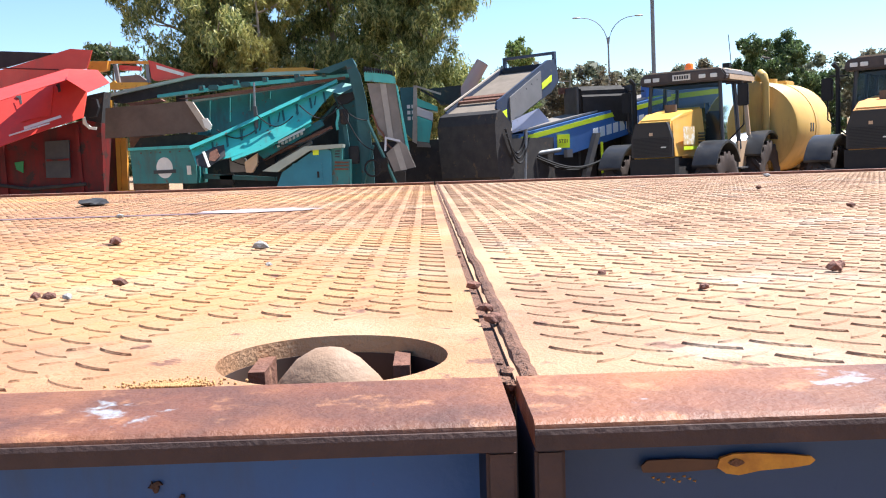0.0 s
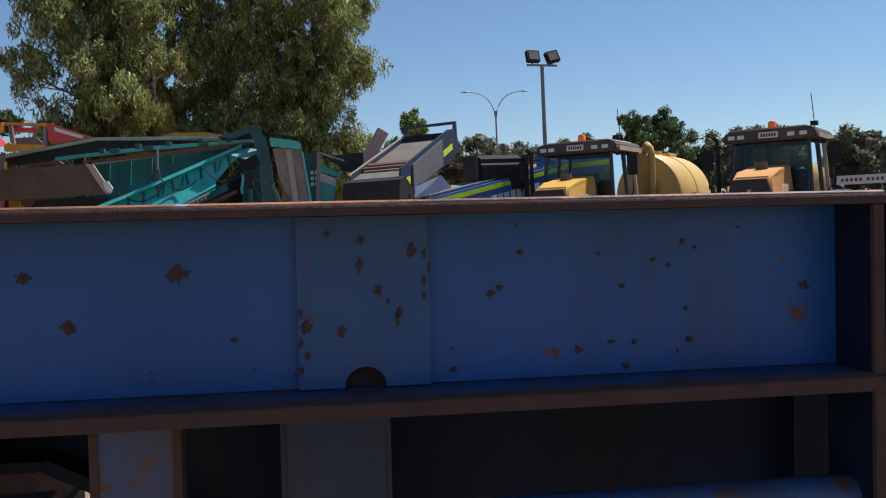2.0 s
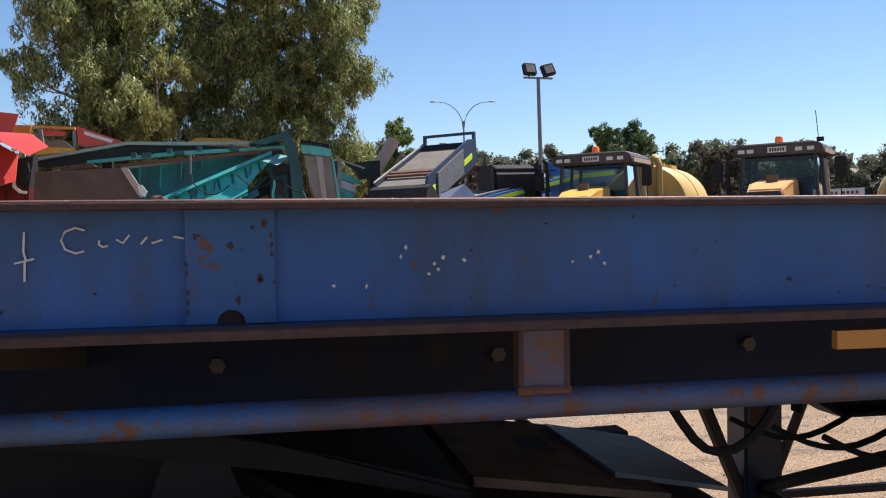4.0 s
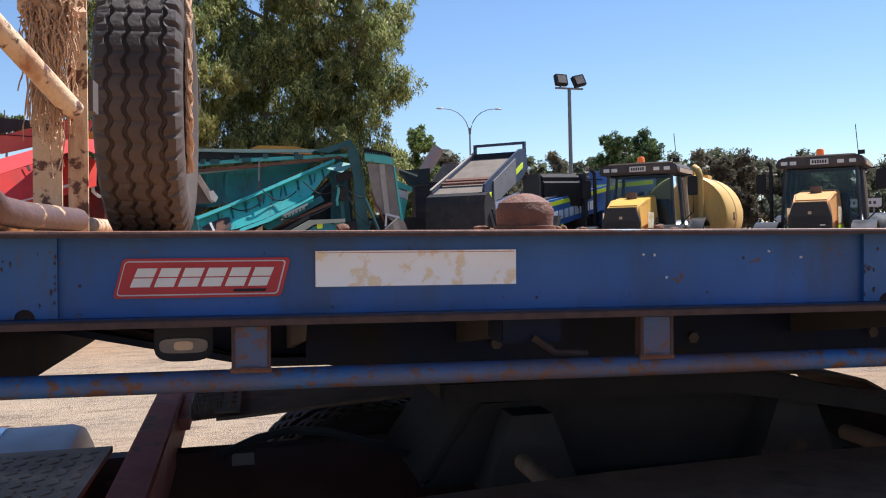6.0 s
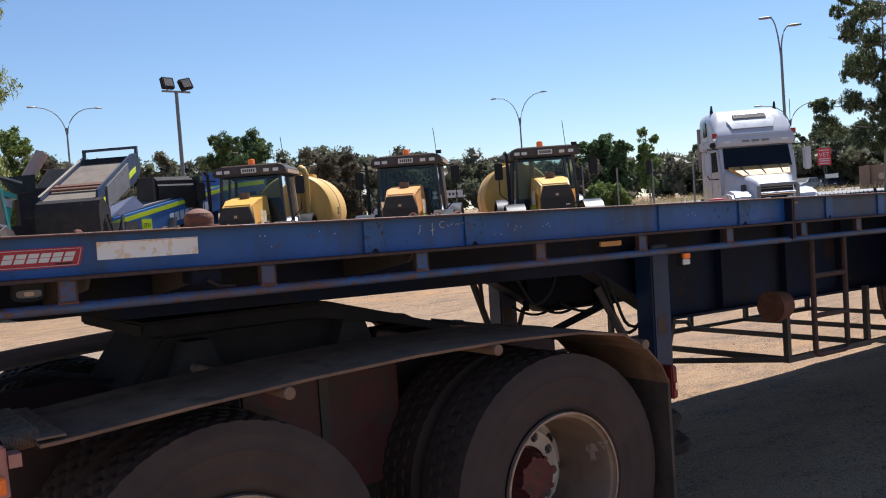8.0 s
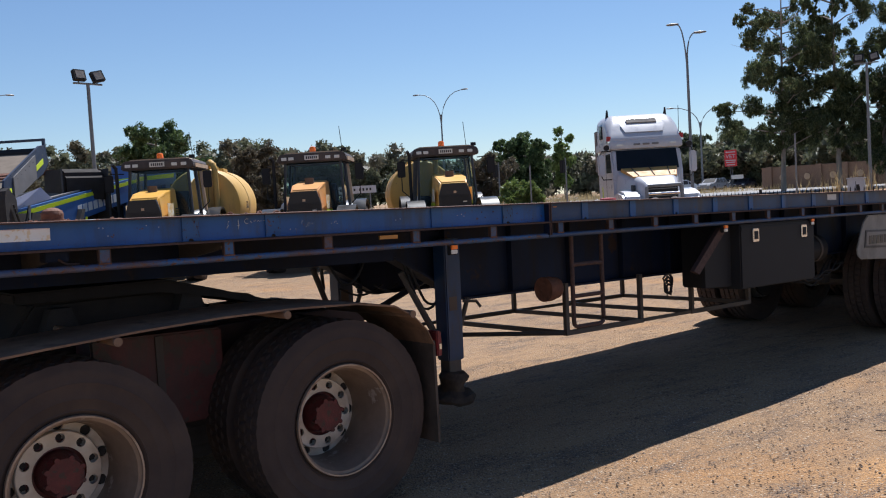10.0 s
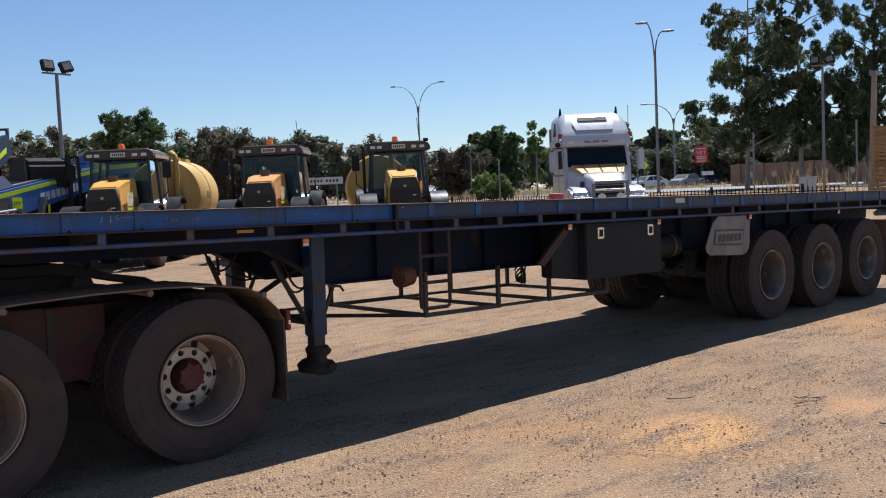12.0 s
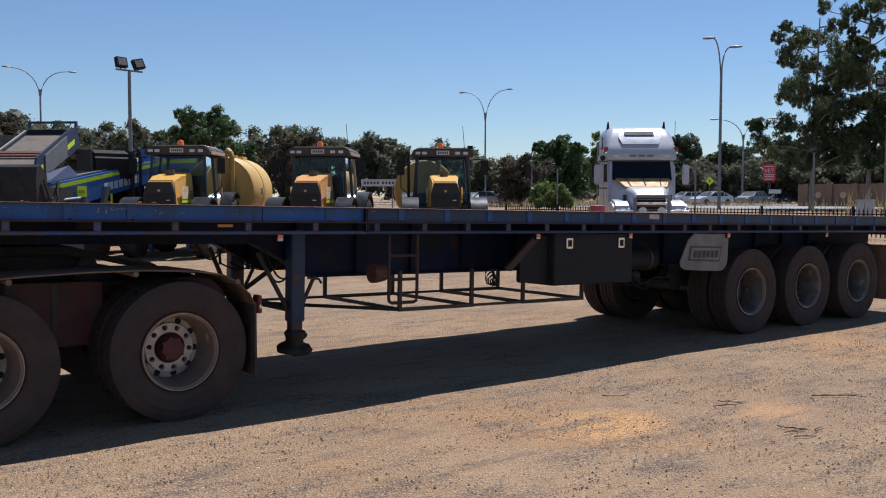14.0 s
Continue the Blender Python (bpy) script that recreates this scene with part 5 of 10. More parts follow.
# ---- prime mover: only its rear chassis stands under the trailer's nose ----
truck = thing("prime_mover_chassis", Matrix.Translation((0.02, -0.09, 0)), "red prime mover rear chassis coupled under the trailer nose", "truck chassis")
for y in (0.83, 1.58):
    part("chassis_rail", B(-5.2, -0.95, y, y + 0.085, 0.74, 1.0), M_RAIL, truck, "grimy dark red chassis rail", bevel=0.004)
for x in (-4.9, -3.9, -2.37, -1.0):
    part("chassis_crossmember", B(x - 0.04, x + 0.04, 0.92, 1.575, 0.78, 0.96), M_RED_CH, truck)
for x in (-1.625, -2.99):
    part("drive_axle", R([(x, 0.3, WHEEL_R), (x, 2.2, WHEEL_R)], 0.075, 12), M_DARK, truck, smooth=True)
    part("differential", lathe(bmesh.new(), [(0.0, -0.2), (0.14, -0.16), (0.2, 0.0), (0.14, 0.16), (0.0, 0.2)], 16, Matrix.Translation((x, 1.25, WHEEL_R))), M_DARK, truck, smooth=True)
GX = [(-3.52, 1.088), (-3.46, 1.09), (-3.1, 1.115), (-2.7, 1.135), (-2.3, 1.145), (-1.9, 1.14), (-1.55, 1.12), (-1.31, 1.08), (-1.19, 1.015), (-1.095, 0.92), (-1.055, 0.84)]
for y0, y1 in ((0.015, 0.56), (1.64, 2.26)):
    prof = GX + [(x, z - 0.010) for x, z in GX[::-1]]
    guard = part("wheel_guard", P(prof, y0, y1), M_GUARD, truck, "long dusty black rubber wheel guard")
    flap = part("mud_flap", B(-1.057, -1.04, y0 + 0.01, y1 - 0.01, 0.28, 0.85), M_TYRE2, truck, "ribbed black mud flap")
    for k in range(6):
        part("flap_rib", B(-1.0395, -1.031, y0 + 0.03 + 0.08 * k, y0 + 0.06 + 0.08 * k, 0.3, 0.83), M_GUARD, flap)
    for k in range(6):
        y = y0 + 0.09 + k * 0.075 if y0 < 1 else y1 - 0.13 - k * 0.078
        pts = []
        for i in range(170):
            u = i / 169
            pts.append((-3.60 + 0.09 * u, y + 0.024 * math.cos(u * 72), 1.09 + 0.006 * u + 0.024 * math.sin(u * 72)))
        part("guard_spring", R(pts, 0.0046, 5), M_SPRING, truck, "rusty coil tension spring", smooth=True)
    part("spring_strip", B(-3.525, -3.45, y0 + 0.01, y1 - 0.01, 1.0975, 1.104), M_TUBE, guard, "dusty metal clamping strip")
    for k in range(5):
        part("strip_bolt", R([(-3.47, y0 + 0.06 + 0.09 * k, 1.103), (-3.47, y0 + 0.06 + 0.09 * k, 1.111)], 0.008, 6), M_RUST, guard)
YAW = Matrix.Translation((-3.672, 1.3, 0)) @ Matrix.Rotation(radians(1.3), 4, "Z")
for ya, yb in ((-1.28, -0.66), (0.42, 1.14)):
    part("spring_plate", B(0.046, 0.078, ya, yb, 1.04, 1.075, m=YAW), M_RED_BEAM, truck, "faded red plate the springs hook on")
part("cross_beam", P([(-0.05, 0.96), (0.045, 0.96), (0.042, 1.10), (-0.042, 1.112)], -1.28, 1.14, YAW), M_RED_BEAM, truck, "faded red cross beam holding the guard springs", bevel=0.006)
part("beam_lamp", B(-3.668, -3.615, -0.025, 0.015, 0.985, 1.03), M_AMBER, truck, "small amber lamp", bevel=0.004)
for x, z in ((-2.80, 1.10), (-1.97, 1.112), (-1.2, 1.02)):
    part("guard_support", R([(x, 0.0, z), (x, 0.82, z)], 0.02, 14), M_TUBE, truck, "round dusty guard support tube", smooth=True)
part("frame_side_panel", P([(-2.72, 0.55), (-2.03, 0.55), (-2.03, 1.02), (-2.72, 1.04)], 0.60, 0.82), M_RED_CH, truck, "dull red box between the drive wheels", bevel=0.01)
part("panel_strap", B(-2.4, -2.36, 0.59, 0.599, 0.56, 1.02), M_DARK, truck)
part("tail_lamp", B(-1.029, -0.995, 0.02, 0.12, 0.76, 0.9), mat("red_tail_lamp_paint", (0.2, 0.018, 0.018), (0.13, 0.016, 0.016), 12, 0.5), truck, "red tail lamp box", bevel=0.006)
part("tail_lamp_lens", B(-1.02, -1.004, 0.013, 0.0195, 0.80, 0.83), M_CHROME, truck)
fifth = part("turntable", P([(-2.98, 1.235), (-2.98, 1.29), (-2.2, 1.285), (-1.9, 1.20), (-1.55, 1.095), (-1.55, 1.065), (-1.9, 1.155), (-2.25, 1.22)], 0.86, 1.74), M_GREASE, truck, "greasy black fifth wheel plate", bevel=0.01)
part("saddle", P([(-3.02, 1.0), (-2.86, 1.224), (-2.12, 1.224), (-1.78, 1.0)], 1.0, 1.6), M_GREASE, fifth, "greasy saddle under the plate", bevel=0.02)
for x in (-2.75, -2.05):
    part("turntable_foot", P([(x - 0.12, 1.0), (x + 0.12, 1.0), (x + 0.05, 1.19), (x - 0.05, 1.19)], 0.9, 1.7), M_SHADE_OIL, fifth)
part("ramp_plate", P([(-1.53, 1.09), (-1.12, 1.02), (-1.12, 1.005), (-1.53, 1.07)], 0.95, 1.6), M_GUARD, truck, "sloping dark ramp plate")
# Grey plate added for the light that falls on the ramp's end.
part("ramp_end_plate", P([(-1.2, 1.045), (-0.94, 0.99), (-0.94, 0.98), (-1.2, 1.032)], 1.05, 1.55), M_GALV, truck, "grey plate for the lit end of the ramp")

for x, y, sx, sz in ((-1.72, 1.3, 0.16, 0.07), (-1.35, 1.25, 0.08, 0.06)):
    part("coupler_fitting", B(x, x + sx, y, y + 0.12, 1.0, 1.0 + sz), M_SHADE_OIL, truck, bevel=0.01)
# Grimy brown, with sun dapples and shadow mottling put into the colour.
M_CATWALK = mat("grimy_dappled_tread_plate", (0.56, 0.37, 0.24), (0.28, 0.19, 0.13), 4, 0.8, bump=0.4, dust=(0.11, 0.08, 0.062), dust_at=0.57, spec=0.12)
cat = part("catwalk", B(-4.75, -3.80, 0.62, 1.52, 1.035, 1.05), M_CATWALK, truck, "grimy alloy tread-plate catwalk with sun dapples in its colour")
bars = bmesh.new()
for i in range(22):
    for j in range(19):
        a = radians(45 if (i + j) % 2 else -45)
        m = Matrix.Translation((-4.72 + i * 0.042, 0.65 + j * 0.044, 1.05)) @ Matrix.Rotation(a, 4, "Z")
        box(bars, -0.016, 0.016, -0.004, 0.004, 0, 0.003, m)
part("catwalk_tread", bars, M_CATWALK, cat)
fuel = part("fuel_tank", lathe(bmesh.new(), [(0.0, -0.62), (0.25, -0.62), (0.29, -0.6), (0.3, -0.57), (0.3, 0.57), (0.29, 0.6), (0.25, 0.62), (0.0, 0.62)], 32, Matrix.Translation((-4.6, 2.12, 0.70)) @ Matrix.Rotation(radians(90), 4, "Z")), mat("dull_alloy_tank", (0.5, 0.48, 0.46), (0.4, 0.37, 0.34), 5, 0.45, metal=0.3, bump=0.1), truck, "dull alloy fuel tank", smooth=True)
for dx in (-0.35, 0.35):
    part("tank_strap", lathe(bmesh.new(), [(0.302, -0.02), (0.308, -0.02), (0.308, 0.02), (0.302, 0.02)], 32, Matrix.Translation((-4.6 + dx, 2.12, 0.70)) @ Matrix.Rotation(radians(90), 4, "Z"), closed=True), M_CHROME, fuel)
part("air_line", R([(-3.5 + 0.1 * i, 1.3 + 0.05 * math.sin(i), 1.05 + 0.05 * math.sin(i * 0.7)) for i in range(9)], 0.012, 6), M_BLACK, truck)
part("chassis_plate", B(-3.475, -3.41, 1.572, 1.577, 0.955, 0.99), M_MGREY, truck)

# ---- headboard frame, spare tyre and rope on the trailer's nose ----
head = thing("headboard_frame", TILT, "cream headboard frame with flaking paint and rust", "headboard")
HZ = DECK


def angle_post(x, y, w=0.07, top=3.0):
    bm = bmesh.new()
    box(bm, x, x + w, y, y + 0.007, HZ + 0.001, top)
    box(bm, x, x + 0.007, y + 0.0072, y + w, HZ + 0.001, top)
    return bm


part("corner_post", angle_post(-3.87, 0.03, 0.075), M_CREAM, head, "cream angle-iron corner post")
part("frame_post", angle_post(-3.795, 0.50, 0.05), M_CREAM, head, "cream angle-iron post")
part("frame_post", angle_post(-3.74, 0.53, 0.035), M_CREAM, head)
part("frame_post", angle_post(-3.80, 1.95, 0.06), M_CREAM, head)
part("corner_post", angle_post(-3.90, 2.41, 0.075), M_CREAM, head)
part("bent_pipe", R([(-3.777, 0.068, 3.0), (-3.776, 0.068, 1.9), (-3.775, 0.07, 1.70), (-3.769, 0.085, 1.66), (-3.757, 0.12, 1.638), (-3.742, 0.2, 1.632), (-3.72, 0.5, 1.631)], 0.0215, 14), M_PIPE, head, "bent cream pipe worn to dark metal", smooth=True)
part("foot_pipe", R([(-3.86, 0.13, 1.634), (-3.86, 2.4, 1.634)], 0.024, 12), M_CREAM, head, smooth=True)
part("diagonal_tube", R([(-3.90, 0.16, 2.06), (-3.715, 0.46, 1.825)], 0.019, 12), M_CREAM, head, smooth=True)
part("cross_tube", R([(-3.84, 0.05, 2.9), (-3.84, 2.45, 2.9)], 0.024, 12), M_CREAM, head, smooth=True)
part("dark_bracket", B(-3.72, -3.70, 0.56, 0.62, 1.84, 1.9), M_DARK, head)

def ribbed_tyre(r, inner, w):
    """A tyre with zigzag grooves round the tread and notched shoulders, in one skin; axle along y."""
    bm = bmesh.new()
    n, h = 320, w / 2
    cols = [(-0.80, inner, 0), (-0.98, inner + 0.05, 0), (-1.0, r - 0.05, 0), (-0.95, r - 0.022, 2), (-0.86, r - 0.004, 2)]
    for g in (-0.58, -0.2, 0.2, 0.58):
        cols += [(g - 0.065, r, 1), (g - 0.03, r - 0.010, 1), (g + 0.03, r - 0.010, 1), (g + 0.065, r, 1)]
    cols += [(0.86, r - 0.004, 2), (0.95, r - 0.022, 2), (1.0, r - 0.05, 0), (0.98, inner + 0.05, 0), (0.80, inner, 0)]
    rings = []
    for u, rad, kind in cols:
        ring = []
        for k in range(n):
            a = 2 * math.pi * k / n
            off = 0.045 * max(-1.0, min(1.0, (abs(k % 8 - 4) - 2.0) * 0.9)) if kind == 1 else 0.0
            drop = 0.013 if kind == 2 and k % 8 < 2 else 0.0035 if kind == 1 and k % 8 == 4 and rad > r - 0.005 else 0.0
            ring.append(bm.verts.new(((rad - drop) * math.cos(a), (u + off) * h, (rad - drop) * math.sin(a))))
        rings.append(ring)
    for A, C in zip(rings, rings[1:]):
        for k in range(n):
            bm.faces.new((A[k], A[(k + 1) % n], C[(k + 1) % n], C[k]))
    return bm


spare = thing("spare_tyre", TILT @ Matrix.Translation((-3.662, 1.2, DECK + 0.334)) @ Matrix.Rotation(radians(90), 4, "Z"), "worn dusty spare tyre standing without a rim", "tyre")
part("tyre", ribbed_tyre(0.338, 0.194, 0.2), M_TYRE2, spare, "worn tread and sidewalls", smooth=True)
liner = [(0.197, -0.072), (0.222, -0.066), (0.298, -0.07), (0.306, 0.0), (0.298, 0.07), (0.222, 0.066), (0.197, 0.072)]
part("inner_liner", lathe(bmesh.new(), liner + [(r + 0.004, y) for r, y in liner[::-1]], 64, closed=True), M_SHADE_OIL, spare, "dark hollow inside of the tyre", smooth=True)


def rope():
    rg = random.Random(8)
    rp = thing("old_rope", TILT, "frayed tan rope wound round the headboard post and spare tyre", "rope")
    for k in range(7):
        z = 2.02 + 0.022 * k
        pts = []
        for i in range(13):
            a = 2 * math.pi * i / 12
            pts.append((-3.765 + 0.05 * math.cos(a), 0.53 + 0.055 * math.sin(a), z + 0.01 * math.sin(a * 2 + k)))
        part("rope_turn", R(pts, 0.011, 6), M_ROPE, rp, smooth=True)
    run = [(-3.77, 0.58, 2.14), (-3.768, 0.8, 2.225), (-3.758, 1.0, 2.262), (-3.727, 1.1, 2.284), (-3.667, 1.14, 2.287), (-3.61, 1.12, 2.284), (-3.578, 1.08, 2.262), (-3.557, 1.03, 2.21), (-3.552, 0.99, 2.12), (-3.552, 0.965, 2.0), (-3.552, 0.98, 1.88), (-3.556, 1.05, 1.76)]
    for ph in (0.0, math.pi):
        fine, n = [], len(run) - 1
        for i in range(n * 8 + 1):
            k = min(i // 8, n - 1)
            p = Vector(run[k]).lerp(Vector(run[k + 1]), i / 8 - k)
            fine.append((p.x + 0.004 * math.cos(i * 0.9 + ph), p.y + 0.003 * math.sin(i * 0.9 + ph), p.z + 0.004 * math.sin(i * 0.9 + ph)))
        part("rope_run", R(fine, 0.0065, 6), M_ROPE, rp, smooth=True)
    for k in range(170):
        u = rg.random()
        x, y = -3.80 + 0.082 * u, 0.472 + 0.028 * rg.random()
        z = 2.02 + 0.1 * rg.random()
        ln = (0.05 + 0.3 * rg.random() ** 2.0) * (1.15 - 0.5 * abs(u - 0.4))
        sway, ph, amp = rg.uniform(-0.018, 0.014), rg.uniform(0, 6.28), rg.uniform(0.002, 0.006)
        pts = []
        for i in range(13):
            f = i / 12
            pts.append((x + sway * f + amp * math.sin(ph + 17 * f) + rg.uniform(-0.002, 0.002), y - 0.02 * f * rg.random() + amp * math.cos(ph + 13 * f), z - ln * f))
        part("frayed_strand", R(pts, rg.uniform(0.0017, 0.0032), 5, 0.0013), M_ROPE, rp)


rope()

# ---- loose grit on the deck ----
def rock(name, x, y, s, label, seed, sx=1.0, sz=0.7, material=None):
    rg = random.Random(seed)
    bm = bmesh.new()
    bmesh.ops.create_icosphere(bm, subdivisions=1 if s < 0.011 else 2, radius=s * 0.82)
    for v in bm.verts:
        k = 1 + 0.6 * noise.noise(v.co * (1.3 / s) + Vector((seed, 0, 0)))
        v.co = Vector((v.co.x * k * sx, v.co.y * k, v.co.z * k * sz))
    ob = solo(name, bm, material or M_STONE, label, "stone", group="grit on the deck")
    lo = min(v.co.z for v in ob.data.vertices)
    ob.matrix_world = TILT @ Matrix.Translation((x, y, DECK - 0.0015 - lo)) @ Matrix.Rotation(rg.uniform(0, 6), 4, "Z")
    return ob


M_GREY = mat("grey_pebble", (0.3, 0.29, 0.27), (0.2, 0.19, 0.18), 60, 0.85, bump=0.3)
for k, (x, y, s) in enumerate(((-0.234, 0.349, 0.0055), (-0.346, 0.674, 0.008), (0.131, 0.252, 0.0036), (0.087, 0.33, 0.0032), (0.231, 0.31, 0.0065), (0.245, 0.33, 0.004), (0.44, 0.62, 0.006), (0.75, 1.0, 0.007),
                               (1.0, 1.35, 0.007), (0.52, 0.9, 0.006), (0.62, 1.5, 0.007), (0.003, 0.165, 0.0055), (0.002, 0.2, 0.0045), (0.0, 0.28, 0.005), (-0.26, 0.295, 0.0045), (-0.27, 0.30, 0.004))):
    rock("pebble", x, y, s, "small reddish-brown stone lying on the deck", k + 3, 1.3)
for k, (x, y, s) in enumerate(((-0.181, 0.578, 0.0075), (-0.247, 0.292, 0.004), (-0.15, 0.44, 0.0028), (-0.5, 1.15, 0.007), (0.9, 2.2, 0.009))):
    rock("pebble", x, y, s, "pale grey pebble lying on the deck", k + 40, 1.3, material=M_GREY)
rock("rag_scrap", -0.72, 1.66, 0.028, "dark twisted scrap of rag on the deck", 77, 2.6, 0.35, M_BLACK)
for k, (x, y, s) in enumerate(((-3.22, 0.62, 0.016), (-2.96, 0.5, 0.011), (-2.93, 0.52, 0.008), (-3.04, 0.14, 0.008), (-2.92, 0.13, 0.007), (-2.9, 0.16, 0.009), (-2.87, 0.15, 0.006), (-2.62, 0.4, 0.012), (-2.58, 0.42, 0.008),
                               (-2.05, 0.3, 0.013), (-1.95, 0.32, 0.01), (-1.85, 0.3, 0.008), (-1.72, 0.6, 0.02), (-1.6, 0.62, 0.018))):
    rock("soil_clod", x, y, s, "dry brown clod of soil on the deck", k + 90, 1.5, 0.75, M_LUMP)
def stain(name, x, y, rx, ry, material, label, seed, z=0.0006):
    rg = random.Random(seed)
    bm = bmesh.new()
    n = 40
    prism(bm, [(x + rx * math.cos(6.283 * k / n) * rg.uniform(0.75, 1.1), y + ry * math.sin(6.283 * k / n) * rg.uniform(0.7, 1.1)) for k in range(n)], 0.0, 0.0003, Matrix(((1, 0, 0, 0), (0, 0, 1, 0), (0, 1, 0, DECK - 0.002 + z), (0, 0, 0, 1))))
    ob = part(name, bm, material, trailer, label)
stain("paint_streak", -0.55, 1.21, 0.30, 0.018, mat("dark_violet_streak", (0.12, 0.075, 0.09), (0.17, 0.10, 0.10), 8, 0.6), "dark streak of dried paint", 1, 0.0012)
stain("paint_streak", -0.30, 1.25, 0.10, 0.06, mat("pale_grey_streak", (0.30, 0.25, 0.25), (0.38, 0.31, 0.29), 20, 0.6), "pale grey patch of dried paint", 2, 0.0016)
sand = bmesh.new()
rg = random.Random(3)
for k in range(420):
    x, y = -0.122 + rg.gauss(0, 0.0085), 0.064 + abs(rg.gauss(0, 0.0045))
    bmesh.ops.create_icosphere(sand, subdivisions=1, radius=rg.uniform(0.0003, 0.0007), matrix=Matrix.Translation((x, y, DECK - 0.0015)))
solo("sand_grains", sand, mat("orange_sand", (0.5, 0.3, 0.12), (0.4, 0.22, 0.09), 90, 0.9), "spilled orange sand beside the deck pocket", "sand", TILT, kind="stuff")

# ---- machines parked behind the trailer ----
def wheel_small(name, r, w, parent, x, y, z, rim_r=0.45, lug=18, rim_mat=None):
    """A lugged tractor wheel in one skin; axle along x."""
    bm = bmesh.new()
    h = w / 2
    m = Matrix.Translation((x, y, z)) @ Matrix.Rotation(radians(90), 4, "Z")
    n = lug * 6
    rings = []
    for rr, yy, tread in ((r * rim_r, -0.8, 0), (r * 0.75, -1.0, 0), (r * 0.9, -0.97, 0), (r, -0.9, 1), (r, -0.45, 1), (r, 0.0, 2), (r, 0.45, 3), (r, 0.9, 3), (r * 0.9, 0.97, 0), (r * 0.75, 1.0, 0), (r * rim_r, 0.8, 0)):
        ring = []
        for k in range(n):
            up = (k + (3 if tread == 3 else 0)) % 6 < 3
            q = rr if not tread or up else rr * 0.93
            a = 2 * math.pi * (k - (5 * (1 - abs(yy)) if tread else 0)) / n
            ring.append(bm.verts.new(m @ Vector((q * math.cos(a), yy * h, q * math.sin(a)))))
        rings.append(ring)
    for A, C in zip(rings, rings[1:]):
        for k in range(n):
            bm.faces.new((A[k], A[(k + 1) % n], C[(k + 1) % n], C[k]))
    t = part(name, bm, M_TYRE, parent, "black lugged tyre", smooth=True)
    bm = bmesh.new()
    lathe(bm, [(0.0, -h * 0.5), (r * 0.2, -h * 0.5), (r * 0.25, -h * 0.35), (r * rim_r, -h * 0.35), (r * rim_r, h * 0.35), (0.0, h * 0.35)], 24, m)
    part("rim", bm, rim_mat or M_TAN, t, smooth=True)
    return t


def fender(parent, x0, x1, yc, zc, r):
    prof = [(yc + r * math.cos(a), zc + r * math.sin(a)) for a in [math.pi * (0.16 + 0.70 * k / 10) for k in range(11)]]
    prof += [(y, z - 0.03) for y, z in [(yc + r * 0.97 * math.cos(a), zc + r * 0.97 * math.sin(a)) for a in [math.pi * (0.86 - 0.70 * k / 10) for k in range(11)]]]
    part("fender", ext_x(bmesh.new(), prof, x0, x1), M_FENDER, parent, "weathered black mudguard", smooth=True)


M_DECAL2 = mat("faded_cream_decal", (0.66, 0.5, 0.26), (0.6, 0.4, 0.15), 7, 0.6, spot=(0.72, 0.66, 0.55), spot_at=0.5, spot_scale=9)


M_ROOF = mat("dusty_brown_cab_roof", (0.055, 0.04, 0.036), (0.04, 0.031, 0.03), 5, 0.6, dust=(0.12, 0.085, 0.068), dust_at=0.6)


